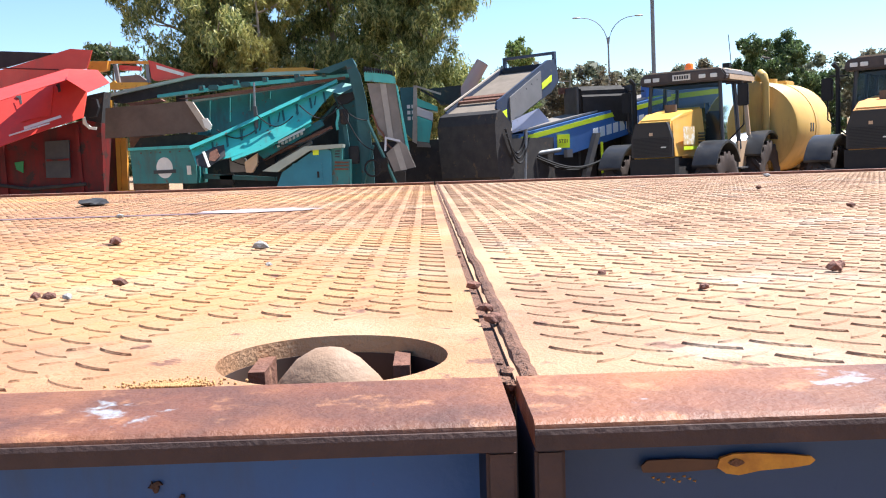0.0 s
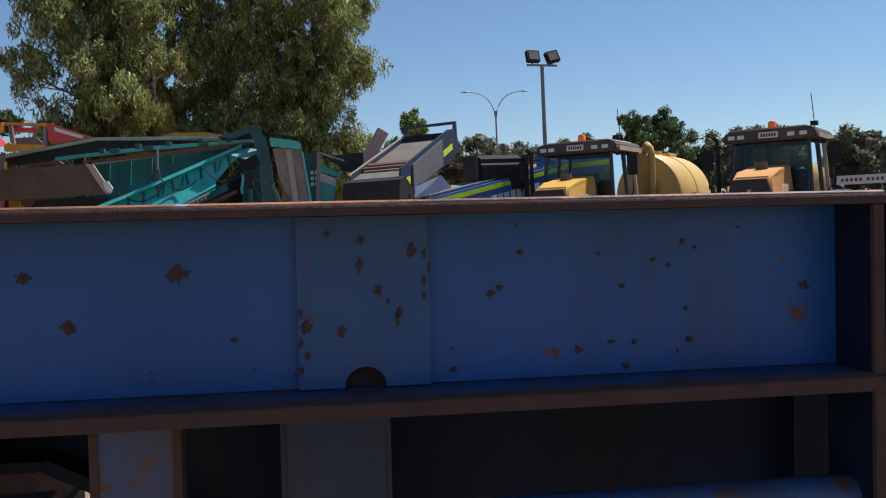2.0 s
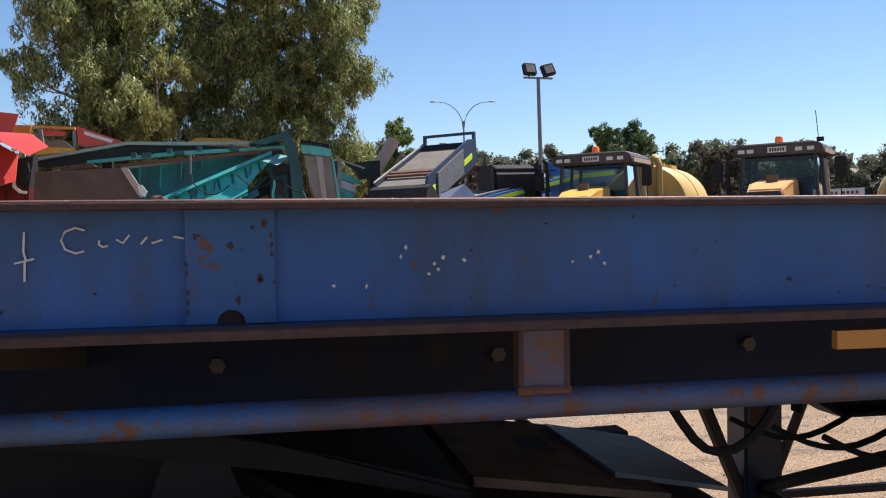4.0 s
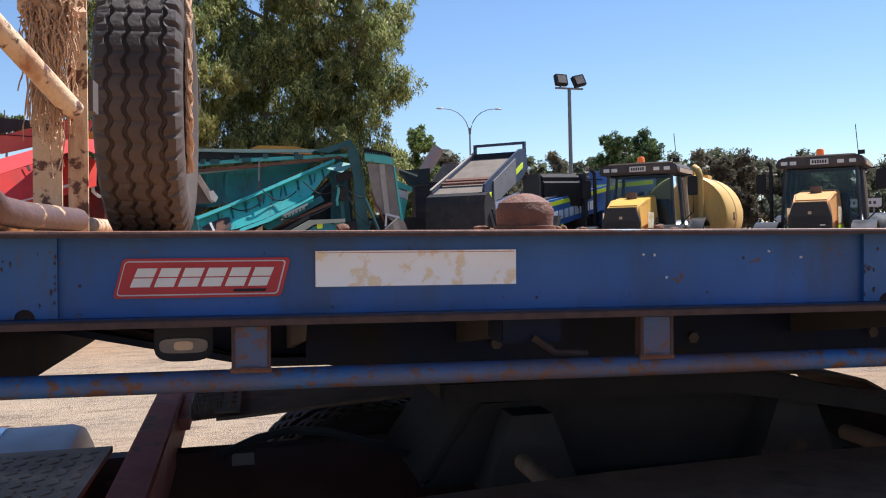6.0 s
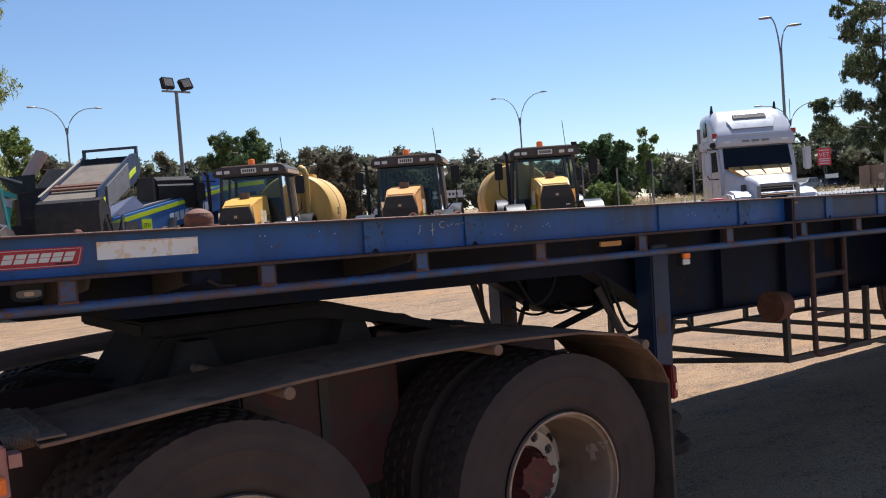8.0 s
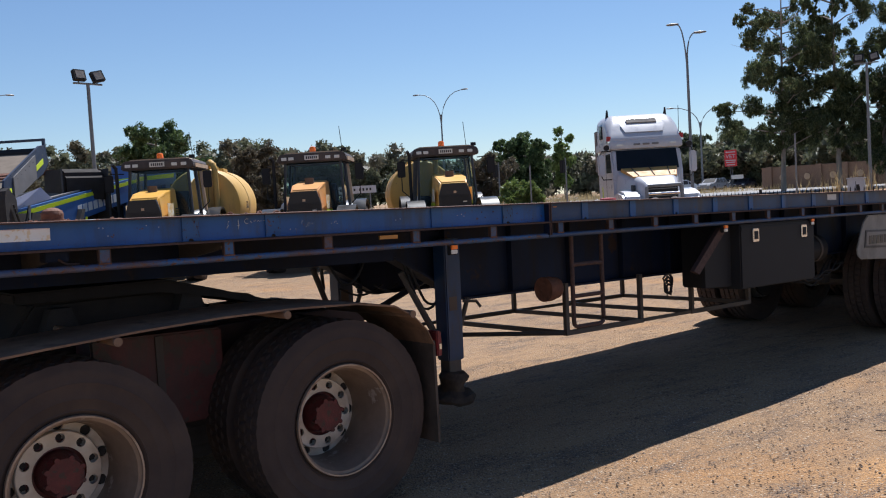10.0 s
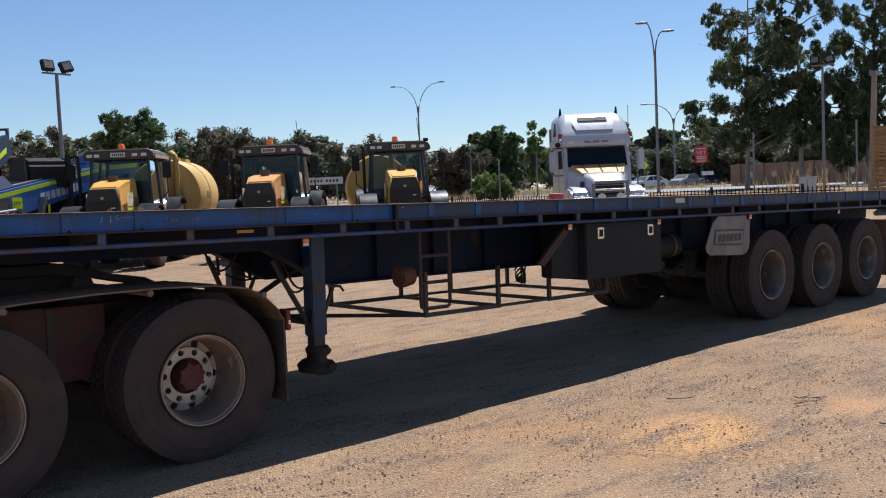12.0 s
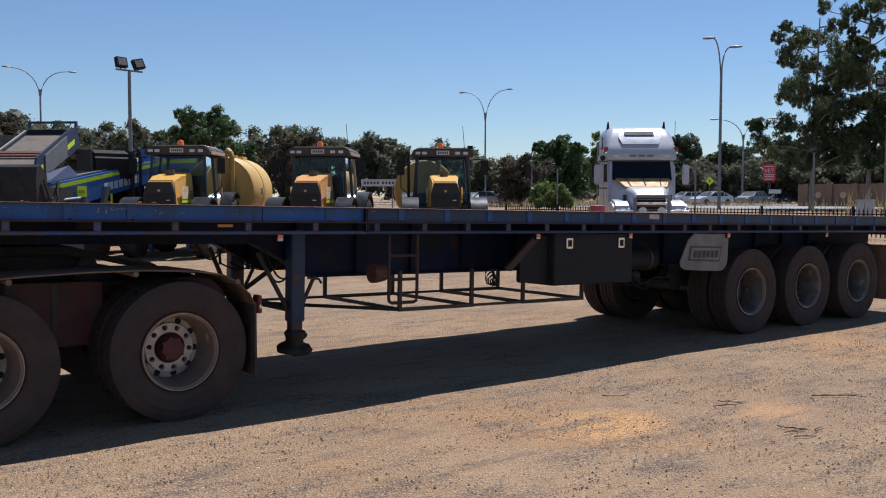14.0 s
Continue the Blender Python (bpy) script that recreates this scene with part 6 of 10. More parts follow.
def make_tractor(m, label, tank=None, hood=None):
    t = thing("tractor", m, label, "tractor", "row of tractors")
    hm = hood or M_YEL
    # chassis, axles, wheels
    part("chassis", B(-0.32, 0.32, -2.2, 2.2, 0.62, 1.05), M_CAB, t, "dark chassis")
    for y in (-1.45, 1.35):
        part("axle", R([(-0.9, y, 0.72), (0.9, y, 0.72)], 0.1, 10), M_CAB, t)
        for sx in (-1, 1):
            wheel_small("wheel", 0.72 if y < 0 else 0.80, 0.46, t, sx * 0.98, y, 0.72 if y < 0 else 0.80)
            fender(t, sx * 0.98 - 0.24, sx * 0.98 + 0.24, y, 0.86 if y < 0 else 0.96, 0.80 if y < 0 else 0.86)
    # bonnet with black grille
    prof = [(-2.25, 1.36), (-2.28, 1.75), (-2.12, 2.10), (-1.6, 2.23), (-0.62, 2.36), (-0.62, 1.30)]
    bm = bmesh.new()
    half = [(0.44 if y < -2 else 0.50) - (0.10 if z > 2.0 else 0.0) for y, z in prof]
    a = [bm.verts.new((-h, y, z)) for h, (y, z) in zip(half, prof)]
    b = [bm.verts.new((h, y, z)) for h, (y, z) in zip(half, prof)]
    bm.faces.new(a)
    bm.faces.new(b[::-1])
    for i in range(len(prof)):
        bm.faces.new((a[i], b[i], b[(i + 1) % 6], a[(i + 1) % 6]))
    bonnet = part("bonnet", bm, hm, t, "dusty yellow bonnet", bevel=0.035, smooth=True)
    part("grille", P([(-0.42, 1.38), (0.42, 1.38), (0.42, 1.74), (0.32, 2.05), (-0.32, 2.05), (-0.42, 1.74)], -2.33, -2.2), M_GRILLE, bonnet, "black mesh grille", bevel=0.012)
    part("badge", B(-0.035, 0.035, -2.338, -2.331, 1.80, 1.86), M_TAN, bonnet)
    part("badge", B(0.2, 0.3, -2.338, -2.331, 1.56, 1.585), M_PLATE, bonnet)
    for k in range(14):
        part("grille_slat", B(-0.37, 0.37, -2.337, -2.331, 1.41 + 0.026 * k, 1.418 + 0.026 * k), M_BLACK, bonnet)
    part("engine_block", B(-0.42, 0.42, -2.2, -0.62, 0.9, 1.38), M_SHADE_OIL, t, "oily engine under the bonnet")
    part("nose_frame", B(-0.46, 0.46, -2.3, -2.1, 1.04, 1.36), M_BLACK, t)
    for sx in (-1, 1):
        part("hi_vis_stripe", B(min(sx * 0.502, sx * 0.508), max(sx * 0.502, sx * 0.508), -1.95, -0.9, 1.50, 1.57), M_HIVIS, bonnet)
        part("side_decal", B(min(sx * 0.502, sx * 0.508), max(sx * 0.502, sx * 0.508), -1.95, -1.35, 1.6, 1.95), M_DECAL2, bonnet)
        for k in range(4):
            part("side_louvre", B(min(sx * 0.502, sx * 0.51), max(sx * 0.502, sx * 0.51), -1.15, -0.75, 1.62 + 0.06 * k, 1.65 + 0.06 * k), M_GRILLE, bonnet)
    part("intake_cap", R([(0, -1.3, 2.24), (0, -1.3, 2.41)], 0.12, 16), M_BOARD, bonnet, "brown intake cap", smooth=True)
    part("bumper", B(-1.0, 1.0, -2.36, -2.0, 0.78, 1.04), M_BLACK, t, "dark front weight bar", bevel=0.02)
    part("bumper_tape", B(-0.45, 0.2, -2.368, -2.361, 0.95, 1.0), M_HIVIS, t)
    for sx in (-1, 1):
        lamp = part("headlamp", R([(sx * 0.78, -2.34, 0.95), (sx * 0.78, -2.40, 0.95)], 0.085, 16), M_BLACK, t, "round headlamp", smooth=True)
        part("lamp_lens", R([(sx * 0.78, -2.395, 0.95), (sx * 0.78, -2.412, 0.95)], 0.07, 16), M_LENS, lamp)
        part("indicator", B(sx * 0.93 - 0.04, sx * 0.93 + 0.04, -2.40, -2.36, 0.88, 1.02), M_AMBER, t)
    # cab
    zc, zr = 1.25, 2.88
    cab = part("cab_base", B(-0.84, 0.84, -0.55, 1.05, 1.02, 1.5), M_CAB, t, "charcoal cab base", bevel=0.03)
    for x, y, xt, yt in ((-0.82, -0.62, -0.74, -0.5), (0.82, -0.62, 0.74, -0.5), (-0.84, 1.02, -0.74, 0.98), (0.84, 1.02, 0.74, 0.98), (-0.86, 0.32, -0.76, 0.32), (0.86, 0.32, 0.76, 0.32)):
        part("cab_pillar", R([(x, y, 1.45), (xt, yt, zr)], 0.04, 6), M_CAB, t, "charcoal cab pillar")
    bm = bmesh.new()
    vs = [bm.verts.new(p) for p in ((-0.78, -0.61, 1.46), (0.78, -0.61, 1.46), (0.70, -0.495, zr), (-0.70, -0.495, zr))]
    bm.faces.new(vs)
    front = part("windscreen", bm, M_GLASS, t, "large dusty windscreen")
    front.visible_shadow = False
    for sx in (-1, 1):
        bm = bmesh.new()
        vs = [bm.verts.new(p) for p in ((sx * 0.85, -0.55, 1.48), (sx * 0.85, 0.95, 1.48), (sx * 0.75, 0.95, zr), (sx * 0.745, -0.45, zr))]
        bm.faces.new(vs)
        part("side_window", bm, M_GLASS, t).visible_shadow = False
    bm = bmesh.new()
    bm.faces.new([bm.verts.new(p) for p in ((-0.78, 1.01, 1.55), (0.78, 1.01, 1.55), (0.72, 0.98, zr), (-0.72, 0.98, zr))])
    part("rear_window", bm, M_GLASS, t).visible_shadow = False
    for x, y, xt, yt in ((0.845, 1.03, 0.745, 0.99),):
        part("door_post", R([(x, y, 1.45), (xt, yt, zr)], 0.052, 6), M_TAN, t, "dusty tan door post")
    roof = part("cab_roof", P([(-0.92, 2.86), (0.92, 2.86), (0.93, 2.98), (0.84, 3.10), (-0.84, 3.10), (-0.93, 2.98)], -0.68, 1.15), M_ROOF, t, "dusty brown-black cab roof with lamp visor", bevel=0.03, smooth=True)
    part("roof_edge", B(0.925, 0.945, -0.5, 1.1, 2.88, 2.98), M_TAN, roof, "dusty tan roof edge")
    part("roof_lining", B(-0.8, 0.8, -0.45, 1.0, 2.83, 2.859), M_SEAT, roof)
    part("roof_skin", P([(-0.8, 3.095), (0.8, 3.095), (0.7, 3.14), (-0.7, 3.14)], -0.5, 1.0), M_TAN, roof, bevel=0.01)
    for x in (-0.74, -0.55, 0.44, 0.68):
        part("work_lamp", B(x - 0.07, x + 0.07, -0.705, -0.679, 2.93, 3.01), M_LENS, roof, bevel=0.006)
    part("number_plate", B(-0.19, 0.19, -0.70, -0.682, 2.92, 3.04), M_PLATE, roof, "pale plate")
    for k in range(6):
        part("plate_bar", B(-0.15 + 0.053 * k, -0.115 + 0.053 * k, -0.704, -0.7005, 2.945, 3.015), M_INK, roof)
    beacon = part("beacon", lathe(bmesh.new(), [(0.09, 0.0), (0.085, 0.13), (0.06, 0.16), (0.0, 0.17)], 14, Matrix.Translation((-0.05, -0.1, 3.14)) @ Matrix.Rotation(radians(90), 4, "X") ), M_AMBER, roof, "amber rotating beacon", smooth=True)
    part("beacon_base", R([(-0.05, -0.1, 3.13), (-0.05, -0.1, 3.16)], 0.1, 14), M_BLACK, beacon)
    part("aerial", R([(0.72, 0.3, 3.1), (0.66, 0.3, 3.85)], 0.009, 5), M_BLACK, roof)
    part("flood_lamp", B(0.76, 0.9, -0.4, -0.3, 3.12, 3.21), M_BLACK, roof)
    # inside
    part("instrument_panel", B(-0.78, 0.78, -0.56, -0.3, 1.4, 1.78), M_SEAT, t, "dark dashboard", bevel=0.03)
    seat = part("driver_seat", B(-0.05, 0.5, 0.3, 0.85, 1.5, 1.68), M_SEAT, t, "dark driver's seat", bevel=0.05)
    part("seat_back", B(-0.03, 0.48, 0.72, 0.86, 1.68, 2.3), M_SEAT, seat, bevel=0.05)
    bm = bmesh.new()
    lathe(bm, [(0.2, -0.012), (0.224, 0), (0.2, 0.012), (0.19, 0)], 22, Matrix.Translation((0.15, -0.12, 1.98)) @ Matrix.Rotation(radians(65), 4, "X"), closed=True)
    part("steering_wheel", bm, M_BLACK, t)
    part("wiper", R([(-0.1, -0.64, 1.55), (0.25, -0.58, 2.3)], 0.012, 5), M_BLACK, t)
    # exhaust, mirrors, steps
    part("exhaust_pipe", R([(-1.02, -0.74, 1.3), (-1.02, -0.74, 2.72), (-1.02, -0.76, 2.92), (-1.08, -0.84, 3.02)], 0.045, 10), M_BLACK, t, "matt black exhaust stack", smooth=True)
    for sx in (-1, 1):
        part("mirror_arm", R([(sx * 0.88, -0.55, 2.78), (sx * 1.22, -0.62, 2.8), (sx * 1.25, -0.62, 2.7), (sx * 1.25, -0.62, 1.95), (sx * 0.9, -0.55, 1.62)], 0.016, 6), M_BLACK, t)
        part("mirror", B(sx * 1.25 - 0.11, sx * 1.25 + 0.11, -0.68, -0.61, 2.32, 2.76), M_BLACK, t, "tall black mirror", bevel=0.02)
    for k in range(3):
        part("step", B(0.86, 1.05, -0.2, 0.25, 0.55 + 0.25 * k, 0.58 + 0.25 * k), M_CAB, t)
    if tank is not None:
        tx, ty, r = tank
        tk = thing("water_tanker", m @ Matrix.Translation((tx, ty, 0)), "large yellow cylindrical water tank trailer behind a tractor", "water tank", "yellow tankers")
        part("cab_side_panel", B(0.85, 0.87, 0.2, 1.0, 1.05, 1.62), M_TAN, t, "dusty tan door panel")
        ends = [(0.0, -1.68), (r * 0.5, -1.65), (r * 0.86, -1.57), (r * 0.97, -1.51), (r, -1.44), (r, 1.44), (r * 0.97, 1.51), (r * 0.86, 1.57), (0.0, 1.68)]
        shell = part("tank_shell", lathe(bmesh.new(), ends, 48, Matrix.Translation((0, 0, 1.87))), M_TANK, tk, "dusty yellow tank shell", smooth=True)
        for y in (0.0,):
            part("tank_band", lathe(bmesh.new(), [(r + 0.001, -0.03), (r + 0.014, -0.03), (r + 0.014, 0.03), (r + 0.001, 0.03)], 48, Matrix.Translation((0, y, 1.87)), closed=True), M_TANK, shell, smooth=True)
        part("man_hatch", R([(0, -0.3, 1.8 + r), (0, -0.3, 1.94 + r)], 0.28, 18), M_TANK, shell, smooth=True)
        part("top_box", B(-0.3, 0.3, 0.4, 1.1, 1.80 + r, 1.93 + r), M_TANK, shell, bevel=0.02)
        part("filler_pipe", R([(r * 0.42, -1.78, 1.0), (r * 0.42, -1.80, 2.86), (r * 0.38, -1.76, 3.02), (r * 0.28, -1.62, 3.1), (r * 0.2, -1.45, 3.06), (r * 0.16, -1.32, 2.9)], 0.085, 12), M_TANK, tk, "yellow filler pipe bent over the tank", smooth=True)
        part("tank_frame", B(-0.5, 0.5, -2.3, 1.8, 0.62, 0.84), M_YEL, tk, "yellow tanker chassis")
        for sx in (-1, 1):
            wheel_small("wheel", 0.6, 0.4, tk, sx * 0.85, 0.6, 0.6)
            part("wheel_guard", B(sx * 0.85 - 0.25, sx * 0.85 + 0.25, -0.15, 1.35, 1.2, 1.23), M_GALV, tk)
        part("stencil_bar", B(r * 0.99, r * 1.006, -0.5, -0.42, 1.75, 1.95), M_INK, shell)
        part("stencil_bar", B(r * 0.99, r * 1.006, -0.3, -0.22, 1.75, 1.95), M_INK, shell)
    return t


M_HOOD2 = mat("orange_faded_bonnet", (0.72, 0.34, 0.09), (0.62, 0.28, 0.075), 2.0, 0.45, dust=(0.66, 0.42, 0.25))
make_tractor(at(5.80, 19.25, 0, -37), "yellow and charcoal tractor with amber beacon and black grille", tank=(0.56, 3.45, 1.08))
make_tractor(at(9.38, 17.45, 0, -41), "charcoal-cabbed tractor with sun-faded orange bonnet", hood=M_HOOD2)
make_tractor(at(12.62, 15.85, 0, -34), "yellow tractor with dark cab beside a yellow tank", tank=(-0.45, 3.9, 1.02))


M_BLEACH = mat("bleached_timber", (0.45, 0.38, 0.3), (0.36, 0.3, 0.24), 8, 0.8, bump=0.1)
M_BELT_T = mat("dusty_tan_belt", (0.21, 0.165, 0.125), (0.15, 0.12, 0.092), 3.0, 0.85, bump=0.2)


def stacker():
    s = thing("mobile_stacker", at(2.33, 19.88, 0, -42), "blue folded conveyor stacker with hi-vis tape and dark belts", "conveyor")
    w = 0.69
    # inclined head: along -y it runs down to the front
    top, low = (0.0, 3.42), (-2.0, 2.42)
    part("belt", ext_x(bmesh.new(), [(0.05, 3.42), (-2.0, 2.46), (-2.12, 2.40), (-2.16, 2.30), (-2.12, 2.24), (0.05, 3.30)], -w + 0.03, w - 0.06), M_BELT_T, s, "sun-greyed flat belt")
    part("belt_cover", ext_x(bmesh.new(), [(-2.06, 2.47), (-2.2, 2.40), (-2.27, 2.2), (-2.26, 1.7), (-2.2, 1.15), (-2.0, 1.0), (-1.7, 1.05), (-1.75, 2.2)], -w + 0.01, w + 0.12), M_SHADE_OIL, s, "hanging dark rubber belt end")
    for sx in (-1, 1):
        x0, x1 = sorted((sx * w, sx * (w - 0.05)))
        prof = [(0.12, 3.56), (-0.2, 3.52), (-2.0, 2.64), (-2.04, 2.5), (-1.7, 2.2), (-1.5, 2.25), (-0.1, 2.85), (0.2, 3.1)] if sx > 0 else [(0.12, 3.50), (-0.2, 3.40), (-2.0, 2.52), (-2.04, 2.4), (-1.7, 2.2), (-1.5, 2.25), (-0.1, 2.85), (0.2, 3.1)]
        side = part("side_frame", ext_x(bmesh.new(), prof, x0, x1), M_MSLATE, s, "slate-blue side frame")
        xa, xb = (w + 0.002, w + 0.03) if sx > 0 else (-w - 0.03, -w - 0.002)
        part("side_panel", ext_x(bmesh.new(), [(-0.5, 3.28), (-1.62, 2.72), (-1.62, 2.2), (-0.5, 2.72)], xa, xb), M_MGREY, side, "slate-grey side panel")
        xa, xb = (w + 0.003, w + 0.014) if sx > 0 else (-w - 0.014, -w - 0.003)
        part("hi_vis_tape", ext_x(bmesh.new(), [(-0.08, 3.22), (-0.45, 3.03), (-0.45, 2.90), (-0.08, 3.09)], xa, xb), M_HIVIS, side)
        part("hi_vis_tape", ext_x(bmesh.new(), [(-1.72, 2.48), (-1.98, 2.40), (-1.98, 2.22), (-1.72, 2.32)], xa, xb), M_HIVIS, side)
        for k in range(5):
            part("panel_bolt", R([(sx * (w + 0.012), -0.65 - 0.2 * k, 3.1 - 0.1 * k), (sx * (w + 0.03), -0.65 - 0.2 * k, 3.1 - 0.1 * k)], 0.02, 6), M_BLACK, side)
    part("edge_angle", ext_x(bmesh.new(), [(0.1, 3.52), (-2.02, 2.55), (-2.02, 2.58), (0.1, 3.555)], -w - 0.015, -w + 0.03), M_BLEACH, s, "bleached edge angle of the belt")
    for k in range(3):
        part("hanging_hose", R([(w + 0.16 + 0.03 * k, -2.0 + 0.06 * i, 2.1 - 0.5 * math.sin(math.pi * i / 12) - 0.1 * k) for i in range(13)], 0.022, 6), M_BLACK, s, "sagging black hose", smooth=True)
    part("side_ladder_post", R([(w + 0.2, -1.5, 0.6), (w + 0.2, -1.35, 2.1)], 0.03, 8), M_GALV, s, smooth=True)
    bar = part("head_guard", B(-w, w, 0.06, 0.14, 3.66, 3.72), M_MSLATE, s, "dark blue head guard bar")
    for x in (-w, w - 0.06):
        part("guard_post", B(x, x + 0.06, 0.061, 0.139, 3.45, 3.659), M_MSLATE, bar)
    part("head_drum", R([(-w + 0.1, 0.02, 3.36), (w - 0.1, 0.02, 3.36)], 0.13, 16), M_BLACK, s, smooth=True)
    part("belt_joint", ext_x(bmesh.new(), [(-1.36, 2.80), (-1.46, 2.75), (-1.46, 2.79), (-1.36, 2.84)], -w + 0.05, w - 0.05), M_RUST, s)
    part("belt_joint", ext_x(bmesh.new(), [(-1.56, 2.70), (-1.62, 2.67), (-1.62, 2.72), (-1.56, 2.75)], -w + 0.05, w - 0.05), M_RUST, s)
    plate = bmesh.new()
    plate.faces.new([plate.verts.new(p) for p in ((w + 0.03, -1.6, 2.0), (w + 0.68, -1.2, 2.2), (w + 0.42, -1.2, 2.48), (w + 0.03, -1.6, 2.25))])
    bmesh.ops.solidify(plate, geom=list(plate.faces), thickness=0.02)
    part("pale_plate", plate, M_LBLUE, s, "pale blue folded plate")
    part("plate_stay", R([(w - 0.02, -1.5, 2.3), (w + 0.42, -1.17, 2.44)], 0.02, 6), M_GALV, s)
    # Chassis block is near-black: its shade is put into the colour.
    part("chassis", B(-0.6, 0.6, -1.9, 2.2, 0.55, 1.9), M_SHADE_OIL, s, "near-black block for the shaded chassis")
    part("prop_leg", R([(0.45, -1.9, 2.2), (0.45, -1.7, 0.4)], 0.06, 8), M_GALV, s)
    for sx in (-1, 1):
        tr = bmesh.new()
        ext_x(tr, [(-1.7, 0.12), (-1.55, 0.0), (1.55, 0.0), (1.7, 0.12), (1.7, 0.5), (1.55, 0.62), (-1.55, 0.62), (-1.7, 0.5)], sx * 0.62 - 0.2, sx * 0.62 + 0.2)
        part("crawler_track", tr, M_SHADE_OIL, s, "dark steel crawler track", bevel=0.03)
    # long arm
    d = Vector((4.9, 2.9, 0))
    ang = math.degrees(math.atan2(d.y, d.x))
    a = thing("transfer_conveyor", at(1.95, 19.15, 0, ang), "long blue conveyor arm with hi-vis stripes and white lettering bars", "conveyor arm")
    arm = part("arm_beam", P([(0.0, 1.5), (0.0, 1.98), (5.6, 3.0), (5.6, 2.45), (1.4, 1.52)], -0.12, 0.12), M_MBLUE, a, "blue boxed beam")
    part("arm_beam", P([(0.0, 1.5), (0.0, 1.98), (5.6, 3.0), (5.6, 2.45), (1.4, 1.52)], 0.9, 1.1), M_MBLUE, a)
    part("hi_vis_stripe", P([(0.05, 1.93), (5.5, 2.92), (5.5, 2.83), (0.05, 1.82)], -0.13, -0.121), M_HIVIS, arm)
    part("arm_belt", P([(0.2, 2.04), (5.6, 3.02), (5.6, 3.06), (0.2, 2.08)], 0.0, 0.95), M_BELT, a)
    sign = part("asset_sign", B(1.02, 1.36, -0.145, -0.125, 1.66, 1.95), M_HIVIS, arm, "yellow asset number sign")
    words("sign_text", "ST01", 0.125, Matrix.Translation((1.19, -0.148, 1.805)) @ FRONT, M_INK, sign)
    for k in range(8):
        x = 2.05 + 0.2 * k
        part("lettering_bar", P([(x, 1.70 + 0.19 * (x - 1.4)), (x + 0.15, 1.73 + 0.19 * (x - 1.4)), (x + 0.15, 1.95 + 0.19 * (x - 1.4)), (x, 1.92 + 0.19 * (x - 1.4))], -0.128, -0.1215), M_LETTER, arm)
    part("feeder_box", B(2.6, 5.2, 0.3, 1.0, 0.2, 2.0), M_SHADE_OIL, a)
    ram = part("hydraulic_ram", R([(-0.2, -0.25, 1.52), (1.0, -0.25, 1.62)], 0.05, 10), M_GALV, a, "grey hydraulic ram", smooth=True)
    part("ram_rod", R([(-0.6, -0.25, 1.49), (-0.2, -0.25, 1.52)], 0.025, 8), M_CHROME, ram)
    part("work_light", B(1.15, 1.3, -0.3, -0.18, 1.45, 1.62), M_MGREY, a)
    for k in range(3):
        pts = [(0.3 + 0.2 * i, -0.25 - 0.05 * k, 1.45 - 0.28 * math.sin(math.pi * i / 11) + 0.03 * k) for i in range(12)]
        part("hose", R(pts, 0.022, 6), M_BLACK, a)
    part("upright_strip", P([(1.62, 1.0), (1.75, 1.0), (2.1, 1.95), (1.98, 1.95)], -0.32, -0.18), M_BELT, a, "upturned strip of worn belting")
    part("hi_vis_strip", B(2.13, 2.18, -0.3, -0.27, 1.05, 1.75), M_HIVIS, a)
    # Near-black block painted as the shade below the arm.
    part("arm_support", B(0.2, 2.4, 0.2, 0.8, 0.0, 1.62), M_SHADE_OIL, a, "near-black block for the shaded engine bay")
    part("arm_support", B(4.4, 4.6, 0.2, 0.8, 0.0, 2.25), M_MBLUE, a)
    # dark roller box standing on the arm
    dr = thing("belt_drum_unit", at(4.05, 20.75, 0, ang - 22), "dark conveyor drum unit with hanging black belt", "conveyor drum")
    part("drum_belt", ext_x(bmesh.new(), [(-0.35, 2.12), (-0.42, 2.5), (-0.40, 2.86), (-0.2, 3.02), (0.2, 3.02), (0.4, 2.8), (0.4, 2.2), (0.0, 2.05)], -0.6, 0.6), M_BELT_D, dr, "rolled dark brown belt", bevel=0.09, smooth=True)
    for x in (-0.66, 0.61):
        part("drum_frame", B(x, x + 0.05, -0.42, 0.5, 1.2, 3.0), M_CAB, dr)
    part("drum_frame", B(-0.8, 0.9, 0.41, 0.5, 2.9, 3.04), M_RUST, dr)
    # higher section further along
    up = thing("upper_conveyor", at(5.2, 21.2, 0, ang - 10), "blue upper conveyor frame with lettering bar and yellow stripe", "conveyor frame")
    part("frame_panel", P([(0.0, 2.45), (0.0, 3.1), (2.2, 3.25), (2.2, 2.6)], -0.1, 0.1), M_MBLUE, up)
    part("hi_vis_stripe", P([(0.05, 2.62), (2.1, 2.78), (2.1, 2.9), (0.05, 2.74)], -0.112, -0.101), M_HIVIS, up)
    for k in range(5):
        part("lettering_bar", B(0.9 + 0.2 * k, 1.04 + 0.2 * k, -0.108, -0.101, 2.97, 3.12), M_WHITE, up)
    part("frame_leg", B(0.3, 0.45, -0.08, 0.08, 0.0, 2.5), M_MBLUE, up)
    part("frame_leg", B(1.8, 1.95, -0.08, 0.08, 0.0, 2.62), M_MBLUE, up)


stacker()


def leaning(k, z0):
    """Shear that lays a face back with height."""
    m = Matrix()
    m[1][2], m[1][3] = k, -k * z0
    return m


